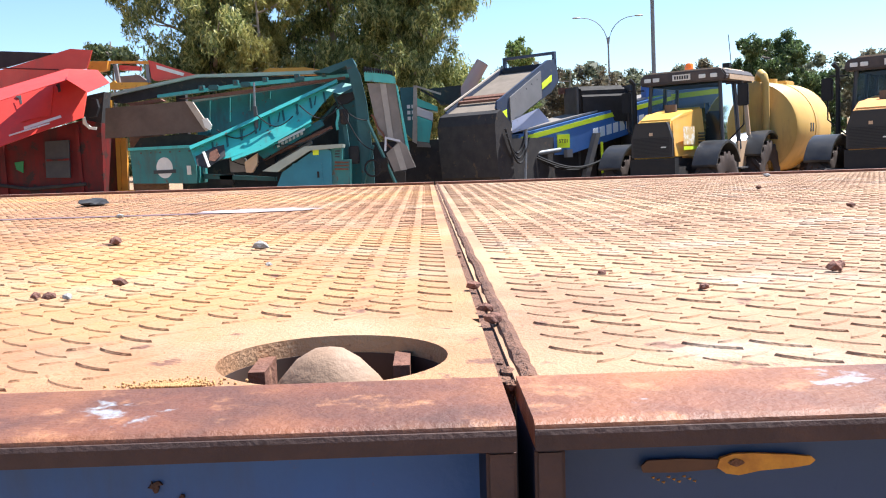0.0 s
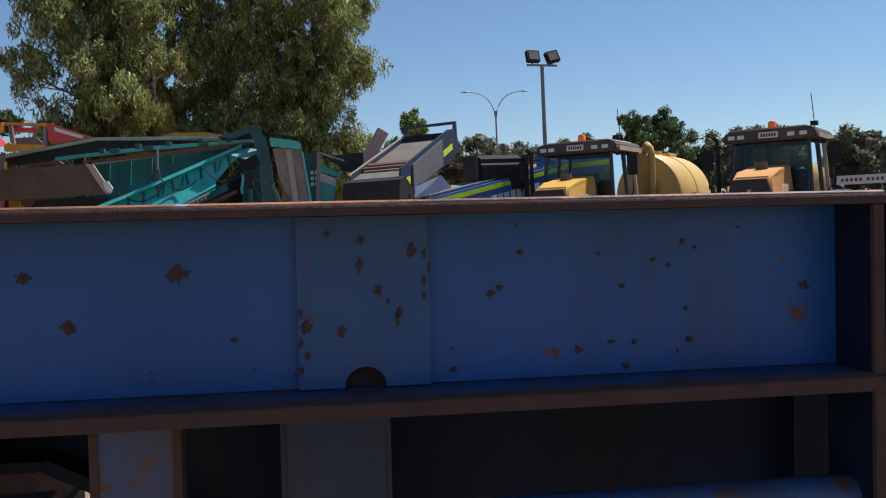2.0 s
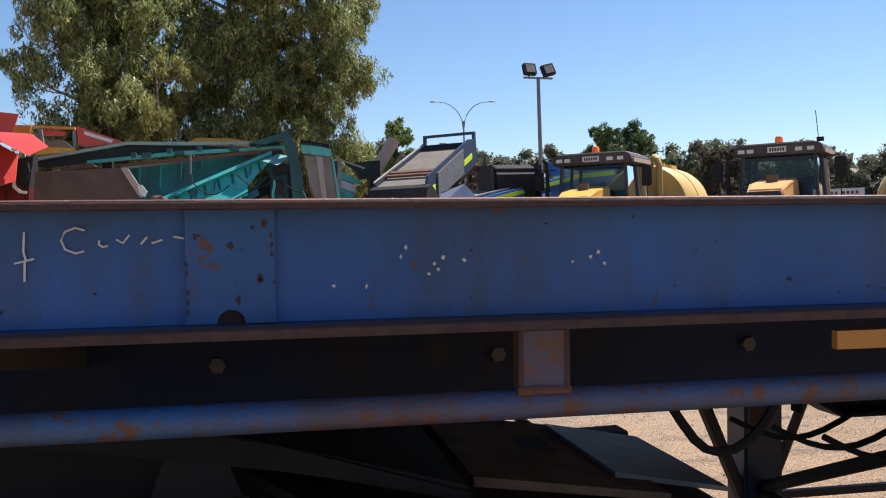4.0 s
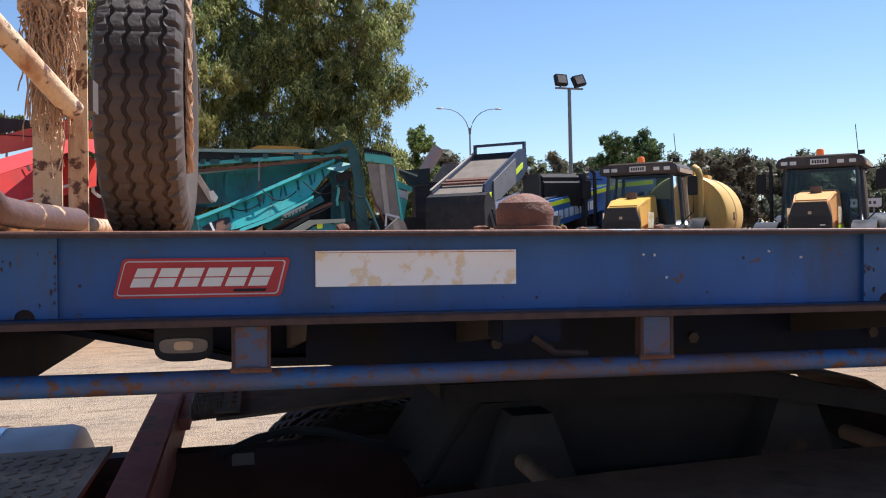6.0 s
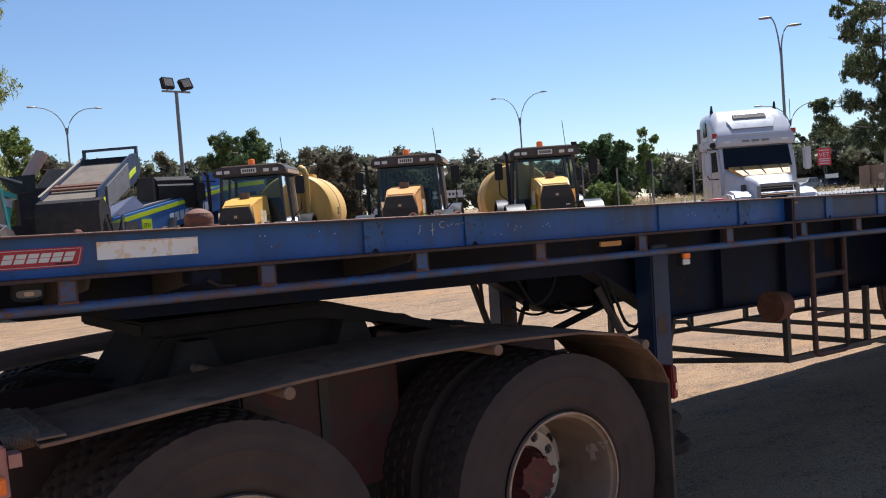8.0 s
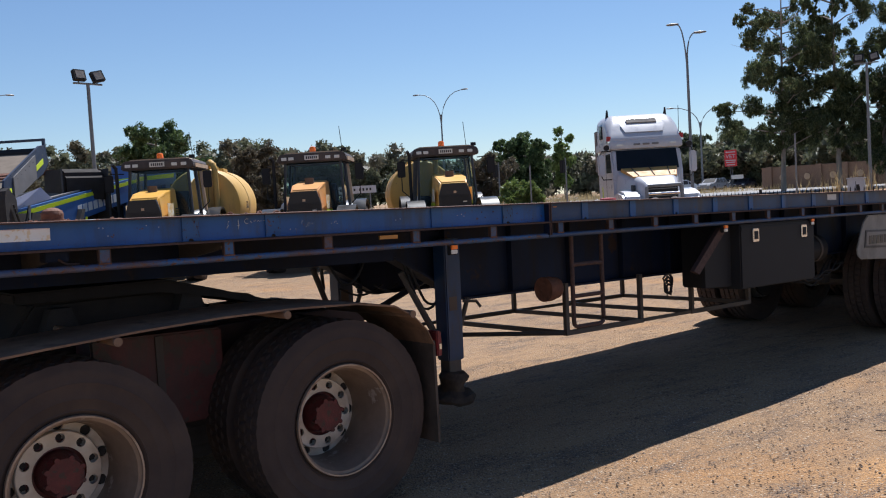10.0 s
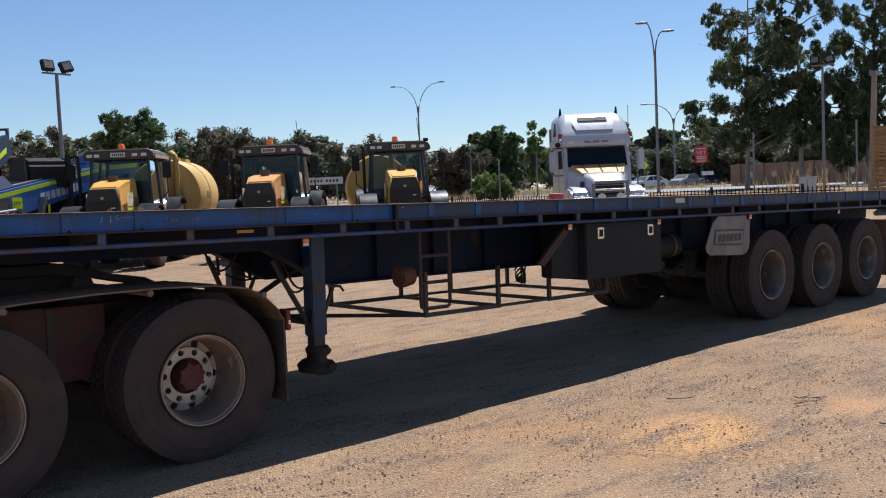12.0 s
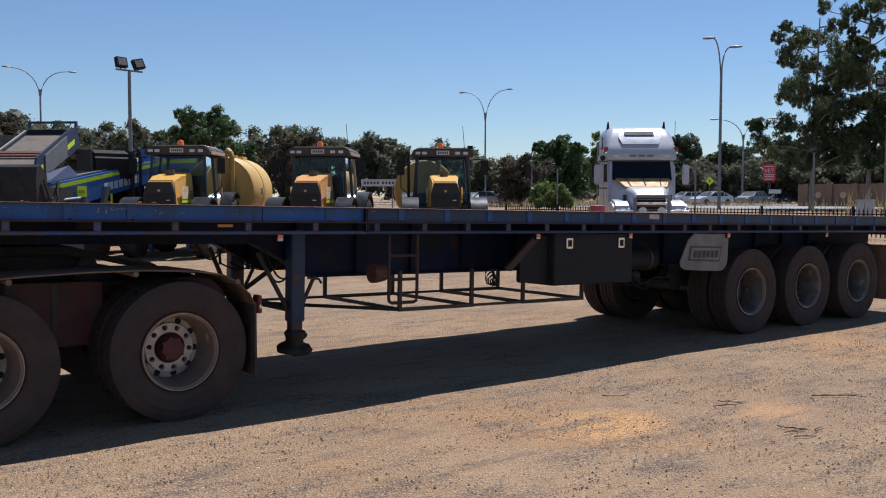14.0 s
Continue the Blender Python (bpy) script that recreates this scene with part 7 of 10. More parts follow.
M_SAGE = mat("dusty_sage_edge", (0.40, 0.43, 0.35), (0.3, 0.33, 0.27), 3, 0.8, bump=0.1)
M_SAGEG = mat("sage_green_cover", (0.20, 0.38, 0.32), (0.15, 0.3, 0.26), 3, 0.5)
M_STRIPE = mat("pale_belt_stripe", (0.36, 0.33, 0.29), (0.28, 0.26, 0.23), 5, 0.85)
# Teal for faces in shade: the shade is in the colour, beside the grime.
M_TEAL_SHADE = mat("teal_paint_with_shade", (0.035, 0.2, 0.19), (0.026, 0.15, 0.145), 2.0, 0.5, bump=0.08, spot=(0.10, 0.08, 0.06), spot_at=0.6, spot_scale=5.0, grime=(0.05, 0.09, 0.08), grime_at=0.54)
M_TEAL_B = mat("blue_green_cover_paint", (0.02, 0.19, 0.26), (0.016, 0.145, 0.2), 2.0, 0.4, bump=0.05, spot=(0.10, 0.08, 0.06), spot_at=0.63, spot_scale=5.0)


def teal_screen():
    s = thing("screening_plant", at(-3.3, 18.5, 0, 0), "teal mobile screening plant with folded conveyors and rusty boards", "screening plant")
    part("folded_side", P([(-3.19, 3.18), (-1.32, 3.49), (-0.33, 3.46), (1.74, 3.38), (1.74, 3.3), (-0.33, 3.33), (-2.11, 3.13), (-2.88, 3.03), (-3.18, 3.07)], 0.45, 0.50), M_SHADE_OIL, s, "dark folded side board")
    part("board_edge", P([(-3.15, 3.24), (-1.3, 3.54), (-0.3, 3.52), (1.44, 3.5), (1.44, 3.43), (-0.31, 3.45), (-1.3, 3.48), (-3.15, 3.17)], 0.35, 0.49), M_SAGE, s, "dusty pale edge strip")
    part("upper_rail", P([(-2.05, 3.14), (-0.26, 3.3), (1.91, 3.38), (1.9, 3.31), (-0.26, 3.22), (-2.05, 3.08)], 0.05, 0.19), M_TEAL, s, "teal upper rail")
    part("rusty_rail", P([(-1.61, 3.04), (-1.32, 3.06), (-0.26, 3.15), (1.78, 3.32), (1.78, 3.27), (-0.26, 3.08), (-1.33, 3.01)], 0.00, 0.10), M_RUST, s)
    part("inner_side", P([(-1.47, 3.02), (-0.37, 3.13), (1.3, 3.29), (1.38, 3.27), (-0.37, 2.42), (-1.33, 2.22), (-1.46, 2.64)], 0.45, 0.51, leaning(0.25, 2.7)), M_TEAL_SHADE, s, "teal inner side with shade in its colour")
    part("inner_edge", P([(-1.43, 3.03), (-0.32, 3.14), (1.32, 3.28), (1.32, 3.25), (-0.33, 3.09), (-1.41, 2.98)], 0.35, 0.47), M_SAGE, s)
    part("wear_board", P([(-2.89, 2.88), (-1.31, 2.94), (-0.96, 2.42), (-0.99, 2.33), (-2.95, 2.29)], -0.60, -0.55), M_BOARD, s, "brown rubber wear board")
    part("board_strip", P([(-1.32, 2.94), (-1.18, 2.92), (-0.86, 2.38), (-0.96, 2.34), (-1.02, 2.41)], -0.64, -0.56), M_BLEACH, s, "bleached timber edge")
    part("bundled_bag", P([(-1.01, 2.57), (-0.92, 2.59), (-0.83, 2.45), (-0.88, 2.35), (-0.97, 2.41)], -0.66, -0.60), M_PLATE, s)
    part("board_top", P([(-2.53, 2.97), (-1.87, 3.03), (-1.8, 2.98), (-2.45, 2.9)], -0.40, -0.20), M_RUST, s)
    part("trough_side", P([(-1.29, 2.05), (-0.64, 2.28), (1.6, 3.23), (1.62, 3.1), (1.31, 2.78), (1.06, 2.46), (0.13, 2.0), (-0.46, 1.8), (-1.14, 1.69)], -0.40, -0.35, leaning(0.62, 2.5)), M_TEAL, s, "bright teal trough side")
    part("top_flange", P([(-1.26, 2.06), (-0.61, 2.31), (1.61, 3.27), (1.62, 3.2), (-0.61, 2.24), (-1.24, 1.99)], -0.55, -0.35, leaning(0.62, 2.5)), M_TEAL, s)
    part("low_flange", P([(-0.42, 1.79), (0.16, 2.0), (1.1, 2.47), (1.11, 2.41), (0.19, 1.93), (-0.4, 1.73)], -0.60, -0.35, leaning(0.62, 2.5)), M_TEAL, s)
    part("lower_panel", P([(0.1, 1.98), (1.09, 2.44), (1.1, 2.34), (0.46, 2.03), (0.14, 1.9)], -0.50, -0.45, leaning(0.62, 2.5)), M_TEAL, s)
    part("lettering_bar", P([(0.46, 2.07), (0.98, 2.3), (0.99, 2.26), (0.47, 2.02)], -0.53, -0.52, leaning(0.62, 2.5)), M_PLATE, s)
    # Black sheet painted as the shade inside the trough's end.
    part("end_opening", P([(-1.15, 1.85), (-0.79, 2.02), (-0.61, 2.05), (-0.57, 1.83), (-0.91, 1.61), (-1.1, 1.67)], -0.44, -0.41, leaning(0.62, 2.5)), M_INK, s)
    part("frame_bar", P([(-1.01, 1.93), (-0.97, 1.94), (-0.84, 1.64), (-0.88, 1.63)], -0.50, -0.46, leaning(0.62, 2.5)), M_PLATE, s)
    part("rust_hub", P([(-0.87, 1.92), (-0.74, 1.98), (-0.67, 1.83), (-0.76, 1.74), (-0.88, 1.76)], -0.47, -0.44, leaning(0.62, 2.5)), M_RUST, s)
    part("hopper_end", P([(-2.52, 2.04), (-2.07, 2.04), (-1.28, 2.06), (-1.24, 1.78), (-1.23, 1.45), (-1.25, 1.32), (-2.5, 1.38)], -0.50, 0.40), M_TEAL_SHADE, s, "teal hopper end")
    # Dark filler painted as the shade between the boards.
    part("gap_machinery", P([(-2.6, 2.06), (-2.42, 2.28), (-1.51, 2.33), (-1.1, 2.27), (-1.4, 2.05)], -0.10, 0.20), M_SHADE_OIL, s)
    part("jack_post", P([(-0.03, 2.78), (0.03, 2.78), (0.05, 2.17), (-0.02, 2.17)], -0.50, -0.40), M_CAB, s, "dark jack post")
    part("jack_rod", P([(-0.0, 3.25), (0.03, 3.25), (0.01, 2.77), (-0.02, 2.78)], -0.48, -0.43), M_GALV, s)
    part("drive_cover", P([(1.41, 3.03), (1.72, 3.19), (2.03, 3.12), (1.71, 2.93)], -0.60, -0.55, leaning(1.6, 2.9)), M_SAGEG, s, "faded green drive cover")
    part("drive_motor", P([(1.61, 2.89), (1.73, 2.95), (1.94, 2.98), (1.97, 2.85), (1.8, 2.76), (1.63, 2.75)], -0.30, -0.05), M_BLACK, s)
    part("end_hood", P([(1.16, 3.42), (1.5, 3.52), (1.96, 3.66), (2.0, 3.56), (1.83, 3.51), (1.49, 3.38)], -0.20, 0.60), M_TEAL_D, s)
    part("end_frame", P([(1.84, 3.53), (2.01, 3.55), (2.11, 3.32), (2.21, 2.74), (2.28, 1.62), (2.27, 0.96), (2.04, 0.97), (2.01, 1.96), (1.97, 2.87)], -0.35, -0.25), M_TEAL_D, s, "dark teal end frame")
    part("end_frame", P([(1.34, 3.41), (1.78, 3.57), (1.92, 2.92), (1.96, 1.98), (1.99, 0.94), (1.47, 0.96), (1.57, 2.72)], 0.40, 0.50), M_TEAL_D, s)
    part("head_plate", P([(2.2, 3.35), (2.5, 3.35), (2.81, 3.21), (2.81, 3.08), (2.21, 3.16)], -0.60, -0.54), M_TEAL, s, "teal head plate")
    part("hanging_belt", P([(2.25, 3.12), (2.8, 3.08), (2.9, 2.13), (2.94, 1.84), (2.6, 2.02), (2.41, 2.11)], -0.55, -0.52), M_BELT, s, "sagging grey belt with pale centre stripe")
    part("belt_stripe", P([(2.5, 3.1), (2.62, 3.09), (2.71, 2.01), (2.6, 2.04)], -0.57, -0.56), M_STRIPE, s)
    part("belt_curl", P([(2.56, 1.72), (2.84, 1.95), (2.97, 1.85), (3.12, 1.43), (2.7, 1.36)], -0.90, -0.65), M_BELT, s)
    part("curl_stripe", P([(2.71, 1.83), (2.82, 1.91), (2.95, 1.39), (2.83, 1.38)], -0.91, -0.90), M_STRIPE, s)
    part("side_strip", P([(2.81, 3.07), (2.85, 3.02), (3.01, 1.77), (2.95, 1.81)], -0.58, -0.48), M_TEAL, s)
    part("white_tube", P([(2.56, 2.05), (2.85, 1.97), (2.85, 1.93), (2.59, 2.0), (2.57, 1.77), (2.53, 1.77)], -1.00, -0.97), M_WHITE, s)
    part("engine_cover", P([(0.52, 1.46), (1.12, 1.83), (1.4, 1.88), (1.5, 1.82), (1.47, 0.94), (0.31, 0.99)], -0.90, -0.20), M_TEAL_B, s, "blue-green engine cover")
    part("cover_top", P([(0.15, 1.5), (1.0, 1.94), (1.72, 1.95), (1.71, 1.88), (1.09, 1.85), (0.44, 1.47)], -1.00, -0.20), M_SAGE, s)
    part("warning_label", P([(1.14, 1.87), (1.26, 1.88), (1.25, 1.76), (1.14, 1.76)], -0.92, -0.91), M_HIVIS, s)
    part("vent_frame", P([(1.48, 1.88), (1.7, 1.88), (1.69, 1.65), (1.85, 1.64), (1.81, 0.92), (1.45, 0.93)], -0.85, -0.35), M_TEAL_SHADE, s)
    part("vent_slat", P([(1.57, 1.83), (1.66, 1.83), (1.66, 1.8), (1.57, 1.81)], -0.87, -0.86), M_INK, s)
    part("vent_slat", P([(1.56, 1.78), (1.66, 1.77), (1.65, 1.75), (1.56, 1.75)], -0.87, -0.86), M_INK, s)
    part("vent_slat", P([(1.56, 1.72), (1.65, 1.72), (1.65, 1.69), (1.56, 1.7)], -0.87, -0.86), M_INK, s)
    part("vent_slat", P([(1.55, 1.62), (1.82, 1.6), (1.82, 1.57), (1.55, 1.58)], -0.87, -0.86), M_RUST, s)
    part("vent_slat", P([(1.54, 1.55), (1.82, 1.54), (1.82, 1.51), (1.54, 1.52)], -0.87, -0.86), M_RUST, s)
    part("vent_slat", P([(1.54, 1.49), (1.81, 1.47), (1.81, 1.44), (1.54, 1.45)], -0.87, -0.86), M_RUST, s)
    part("rag_bundle", P([(-0.22, 1.69), (0.05, 1.86), (0.03, 1.64), (-0.08, 1.48), (-0.2, 1.49)], -0.80, -0.65), M_TAN, s)
    # Near-black slab stands in for the shade beneath the trough.
    part("under_machinery", P([(-1.75, 1.62), (-0.15, 1.9), (0.99, 2.34), (1.58, 2.94), (2.0, 2.92), (2.07, 0.85), (-1.78, 1.02)], 0.56, 0.80), M_SHADE_OIL, s, "near-black slab for the shade under the trough")
    part("low_beam", P([(-1.2, 1.5), (0.25, 1.36), (0.25, 1.28), (-1.2, 1.4)], -0.1, 0.1), M_TEAL_D, s)
    part("low_beam", P([(1.45, 2.75), (1.55, 2.78), (0.72, 1.96), (0.62, 1.96)], 0.3, 0.42), M_TEAL_D, s)
    part("low_beam", P([(1.66, 2.7), (1.74, 2.7), (1.8, 1.9), (1.72, 1.9)], -0.2, -0.1), M_TEAL_D, s)
    part("belt_edge", P([(0.2, 1.62), (1.02, 2.06), (1.04, 2.0), (0.24, 1.55)], -0.15, 0.1), M_BELT, s)
    part("access_door", B(0.72, 1.30, -0.915, -0.901, 1.1, 1.62), M_TEAL_B, s, bevel=0.004)
    part("door_handle", B(1.2, 1.24, -0.93, -0.916, 1.32, 1.44), M_BLACK, s)
    part("control_box", B(-0.62, -0.3, -0.3, -0.1, 1.5, 1.78), M_MGREY, s, bevel=0.02)
    part("cross_stay", R([(2.3, -0.5, 1.9), (2.05, -0.45, 1.1)], 0.03, 6), M_TEAL_D, s)
    part("cross_stay", R([(2.2, -0.45, 2.4), (2.75, -0.45, 1.0)], 0.035, 6), M_TEAL_D, s)
    part("low_pipe", P([(0.39, 1.87), (0.94, 2.09), (0.94, 2.04), (0.41, 1.82)], -0.30, -0.22), M_RUST, s)
    em = lathe(bmesh.new(), [(0.0, -0.512), (0.16, -0.512), (0.16, -0.501), (0.0, -0.501)], 24, Matrix.Translation((-1.86, 0, 1.66)) @ Matrix.Diagonal((1, 1, 1.3, 1)))
    part("round_emblem", em, M_PLATE, s, "pale round emblem")
    part("emblem_bar", B(-2.08, -1.64, -0.52, -0.513, 1.55, 1.62), M_INK, s)
    LEAN = leaning(0.62, 2.5)
    part("lower_beam", P([(0.02, 1.86), (1.28, 2.47), (1.34, 2.34), (0.16, 1.74)], -0.34, -0.2, LEAN), M_TEAL_SHADE, s, "second teal beam under the trough", bevel=0.01)
    part("lower_pipe", R([(0.1, -0.55, 1.72), (0.8, -0.5, 2.02), (1.5, -0.45, 2.3)], 0.035, 8), M_RUST, s, smooth=True)
    for k in range(7):
        part("beam_letter_bar", P([(0.42 + 0.075 * k, 2.0 + 0.036 * k), (0.47 + 0.075 * k, 2.024 + 0.036 * k), (0.475 + 0.075 * k, 1.965 + 0.036 * k), (0.425 + 0.075 * k, 1.941 + 0.036 * k)], -0.352, -0.341, LEAN), M_PLATE, s)
    for k in range(9):
        f = (k + 0.5) / 9
        x, z = -1.0 + 2.45 * f, 2.05 + 1.03 * f
        part("trough_rib", P([(x, z), (x + 0.035, z + 0.015), (x + 0.075, z - 0.2), (x + 0.04, z - 0.22)], -0.425, -0.401, LEAN), M_TEAL_D, s)
        part("flange_bolt", R([LEAN @ Vector((x - 0.1, -0.44, z + 0.04)), LEAN @ Vector((x - 0.1, -0.4, z + 0.04))], 0.02, 6), M_DARK, s)
    for k in range(6):
        x = -2.3 + 0.19 * k
        part("hopper_bolt", R([(x, -0.515, 1.97), (x, -0.5, 1.97)], 0.018, 6), M_DARK, s)
    part("hopper_lip", B(-2.54, -1.24, -0.56, -0.501, 2.03, 2.085), M_TEAL, s, "teal hopper lip")
    for x0, z0, x1, z1, dip, y in ((-0.75, 2.35, 0.0, 2.3, 0.22, -0.62), (0.05, 2.6, 0.75, 2.55, 0.3, -0.55), (0.9, 2.75, 1.7, 2.7, 0.35, -0.6), (-0.5, 1.75, 0.3, 1.8, 0.22, -0.75), (1.6, 2.9, 2.2, 2.4, 0.2, -0.5), (1.75, 2.6, 2.3, 1.8, 0.25, -0.62), (0.4, 2.0, 1.5, 2.25, 0.16, -0.8)):
        part("hydraulic_hose", R([(x0 + (x1 - x0) * i / 12, y - 0.02 * math.sin(i), z0 + (z1 - z0) * i / 12 - dip * 0.7 * math.sin(math.pi * i / 12)) for i in range(13)], 0.013, 6), M_BLACK, s, "sagging black hydraulic hose", smooth=True)
    for x, z in ((-1.15, 3.24), (-0.45, 3.31), (0.15, 3.345), (0.8, 3.37), (1.35, 3.39)):
        part("rail_bracket", B(x - 0.05, x + 0.05, 0.02, 0.2, z - 0.06, z + 0.05), M_TEAL_D, s, bevel=0.008)
        part("bracket_pin", R([(x, 0.0, z), (x, 0.03, z)], 0.025, 8), M_DARK, s)
    for k in range(14):
        x = 2.2 + 0.045 * k
        part("belt_tooth", B(x, x + 0.025, -0.62, -0.55, 3.33 - 0.006 * k, 3.42 - 0.008 * k), M_BLACK, s)
    for x, y, z, sx, sz in ((1.66, -0.4, 2.35, 0.16, 0.3), (1.8, -0.45, 1.55, 0.2, 0.36), (0.1, -0.3, 1.62, 0.22, 0.2), (2.35, -0.5, 1.35, 0.22, 0.3), (-0.9, -0.1, 1.25, 0.3, 0.22), (2.6, -0.4, 1.1, 0.3, 0.26)):
        # Boxes carry the shade of the machine's inside in their colour.
        part("machine_box", B(x, x + sx, y, y + 0.2, z, z + sz), M_SHADE_OIL, s, "dark machinery box with shade in its colour", bevel=0.02)
    part("label_square", B(-1.42, -1.34, -0.52, -0.505, 1.5, 1.68), M_PLATE, s)
    for k in range(5):
        x = -1.15 + 0.42 * k
        part("inner_rib", P([(x, 2.32 + 0.22 * k), (x + 0.05, 2.32 + 0.22 * k), (x + 0.06, 3.0 + 0.05 * k), (x + 0.01, 3.0 + 0.05 * k)], 0.38, 0.449, leaning(0.25, 2.7)), M_TEAL_SHADE, s)
    for k in range(5):
        x = -0.3 + 0.36 * k
        part("side_pin", P([(x, 2.14 + 0.153 * k), (x + 0.03, 2.15 + 0.153 * k), (x + 0.05, 2.34 + 0.153 * k), (x + 0.03, 2.34 + 0.153 * k)], -0.42, -0.401, leaning(0.62, 2.5)), M_TEAL_D, s)
    for k in range(10):
        part("comb_tooth", B(2.2 + 0.058 * k, 2.24 + 0.058 * k, -0.6, -0.4, 3.36 - 0.012 * k, 3.44 - 0.012 * k), M_BLACK, s)
    for x in (-1.0, -0.35, 0.75):
        part("rail_bracket", B(x, x + 0.2, 0.0, 0.2, 3.23 + 0.05 * x, 3.33 + 0.05 * x), M_TEAL_D, s, bevel=0.02)
    part("hose", R([(0.02 + 0.02 * i, -0.52, 2.2 - 0.05 * i + 0.04 * math.sin(i * 1.3)) for i in range(8)], 0.018, 6), M_BLACK, s)
    part("hose", R([(-0.42 + 0.09 * i, -0.7, 1.98 - 0.09 * math.sin(i * 0.55)) for i in range(7)], 0.018, 6), M_BLACK, s)
    part("hose_coil", R([(2.28 + 0.16 * math.cos(a), -0.7, 1.45 + 0.16 * math.sin(a)) for a in [0.35 * k for k in range(18)]], 0.022, 6), M_BLACK, s)
    part("hose", R([(2.3 + 0.05 * i, -0.56, 2.5 - 0.1 * i + 0.04 * math.sin(i * 2)) for i in range(9)], 0.022, 6), M_RUST, s)
    part("cable", R([(1.62 + 0.02 * math.sin(i), -0.5, 2.66 - 0.07 * i) for i in range(7)], 0.03, 6), M_TEAL, s)
    part("under_frame", B(-2.3, 2.5, -0.15, 0.9, 0.62, 1.0), M_TEAL_D, s)
    for y in (-0.45, 0.95):
        part("crawler_track", P([(-1.6, 0.15), (-1.4, 0.0), (1.4, 0.0), (1.6, 0.15), (1.6, 0.55), (1.4, 0.7), (-1.4, 0.7), (-1.6, 0.55)], y - 0.2, y + 0.2), M_SHADE_OIL, s, "dark steel crawler track", bevel=0.03)
    # narrow side conveyor between this and the stacker
    q = thing("side_conveyor", at(0.0, 21.0, 0, 0), "teal and white side conveyor behind a dark vented panel", "conveyor")
    part("vent_panel", P([(-0.47, 3.18), (-0.13, 3.18), (-0.18, 1.95), (-0.42, 2.19)], -0.60, -0.50), M_TEAL_D, q, "dark teal vented panel")
    part("panel_post", P([(-0.16, 3.21), (-0.08, 3.21), (-0.15, 1.91), (-0.25, 1.97)], -0.65, -0.50), M_BLEACH, q)
    part("teal_top", P([(-0.1, 2.95), (0.36, 2.73), (0.36, 2.62), (-0.1, 2.76)], -0.40, 0.40), M_TEAL, q)
    part("white_cover", P([(-0.11, 2.76), (0.25, 2.6), (0.24, 2.42), (-0.11, 2.56)], -0.40, 0.20), M_WHITE, q)
    part("teal_cover", P([(-0.11, 2.55), (0.23, 2.41), (0.13, 1.93), (-0.14, 1.98)], -0.40, 0.20), M_TEAL, q)
    part("low_cover", P([(-0.14, 1.98), (0.13, 1.92), (0.17, 1.82), (-0.16, 1.85)], -0.40, 0.20), M_BELT, q)
    part("stay_bar", P([(-0.11, 3.21), (0.45, 3.01), (0.44, 2.97), (-0.12, 3.18)], -0.70, -0.64), M_BLEACH, q)
    part("stay_bar", P([(-0.0, 3.13), (0.54, 2.79), (0.52, 2.76), (-0.01, 3.09)], -0.70, -0.64), M_SHADE_OIL, q)
    part("dark_frame", P([(0.19, 3.19), (0.94, 3.24), (0.93, 2.83), (0.46, 2.8)], 0.30, 0.70), M_SHADE_OIL, q)
    for k in range(6):
        part("vent_slot", B(-0.33 + 0.1 * (k % 2), -0.26 + 0.1 * (k % 2), -0.62, -0.605, 2.45 + 0.13 * (k // 2), 2.53 + 0.13 * (k // 2)), M_PLATE, q)
    part("base_frame", B(-1.35, 1.2, -0.3, 0.8, 0.0, 2.0), M_SHADE_OIL, q)


teal_screen()


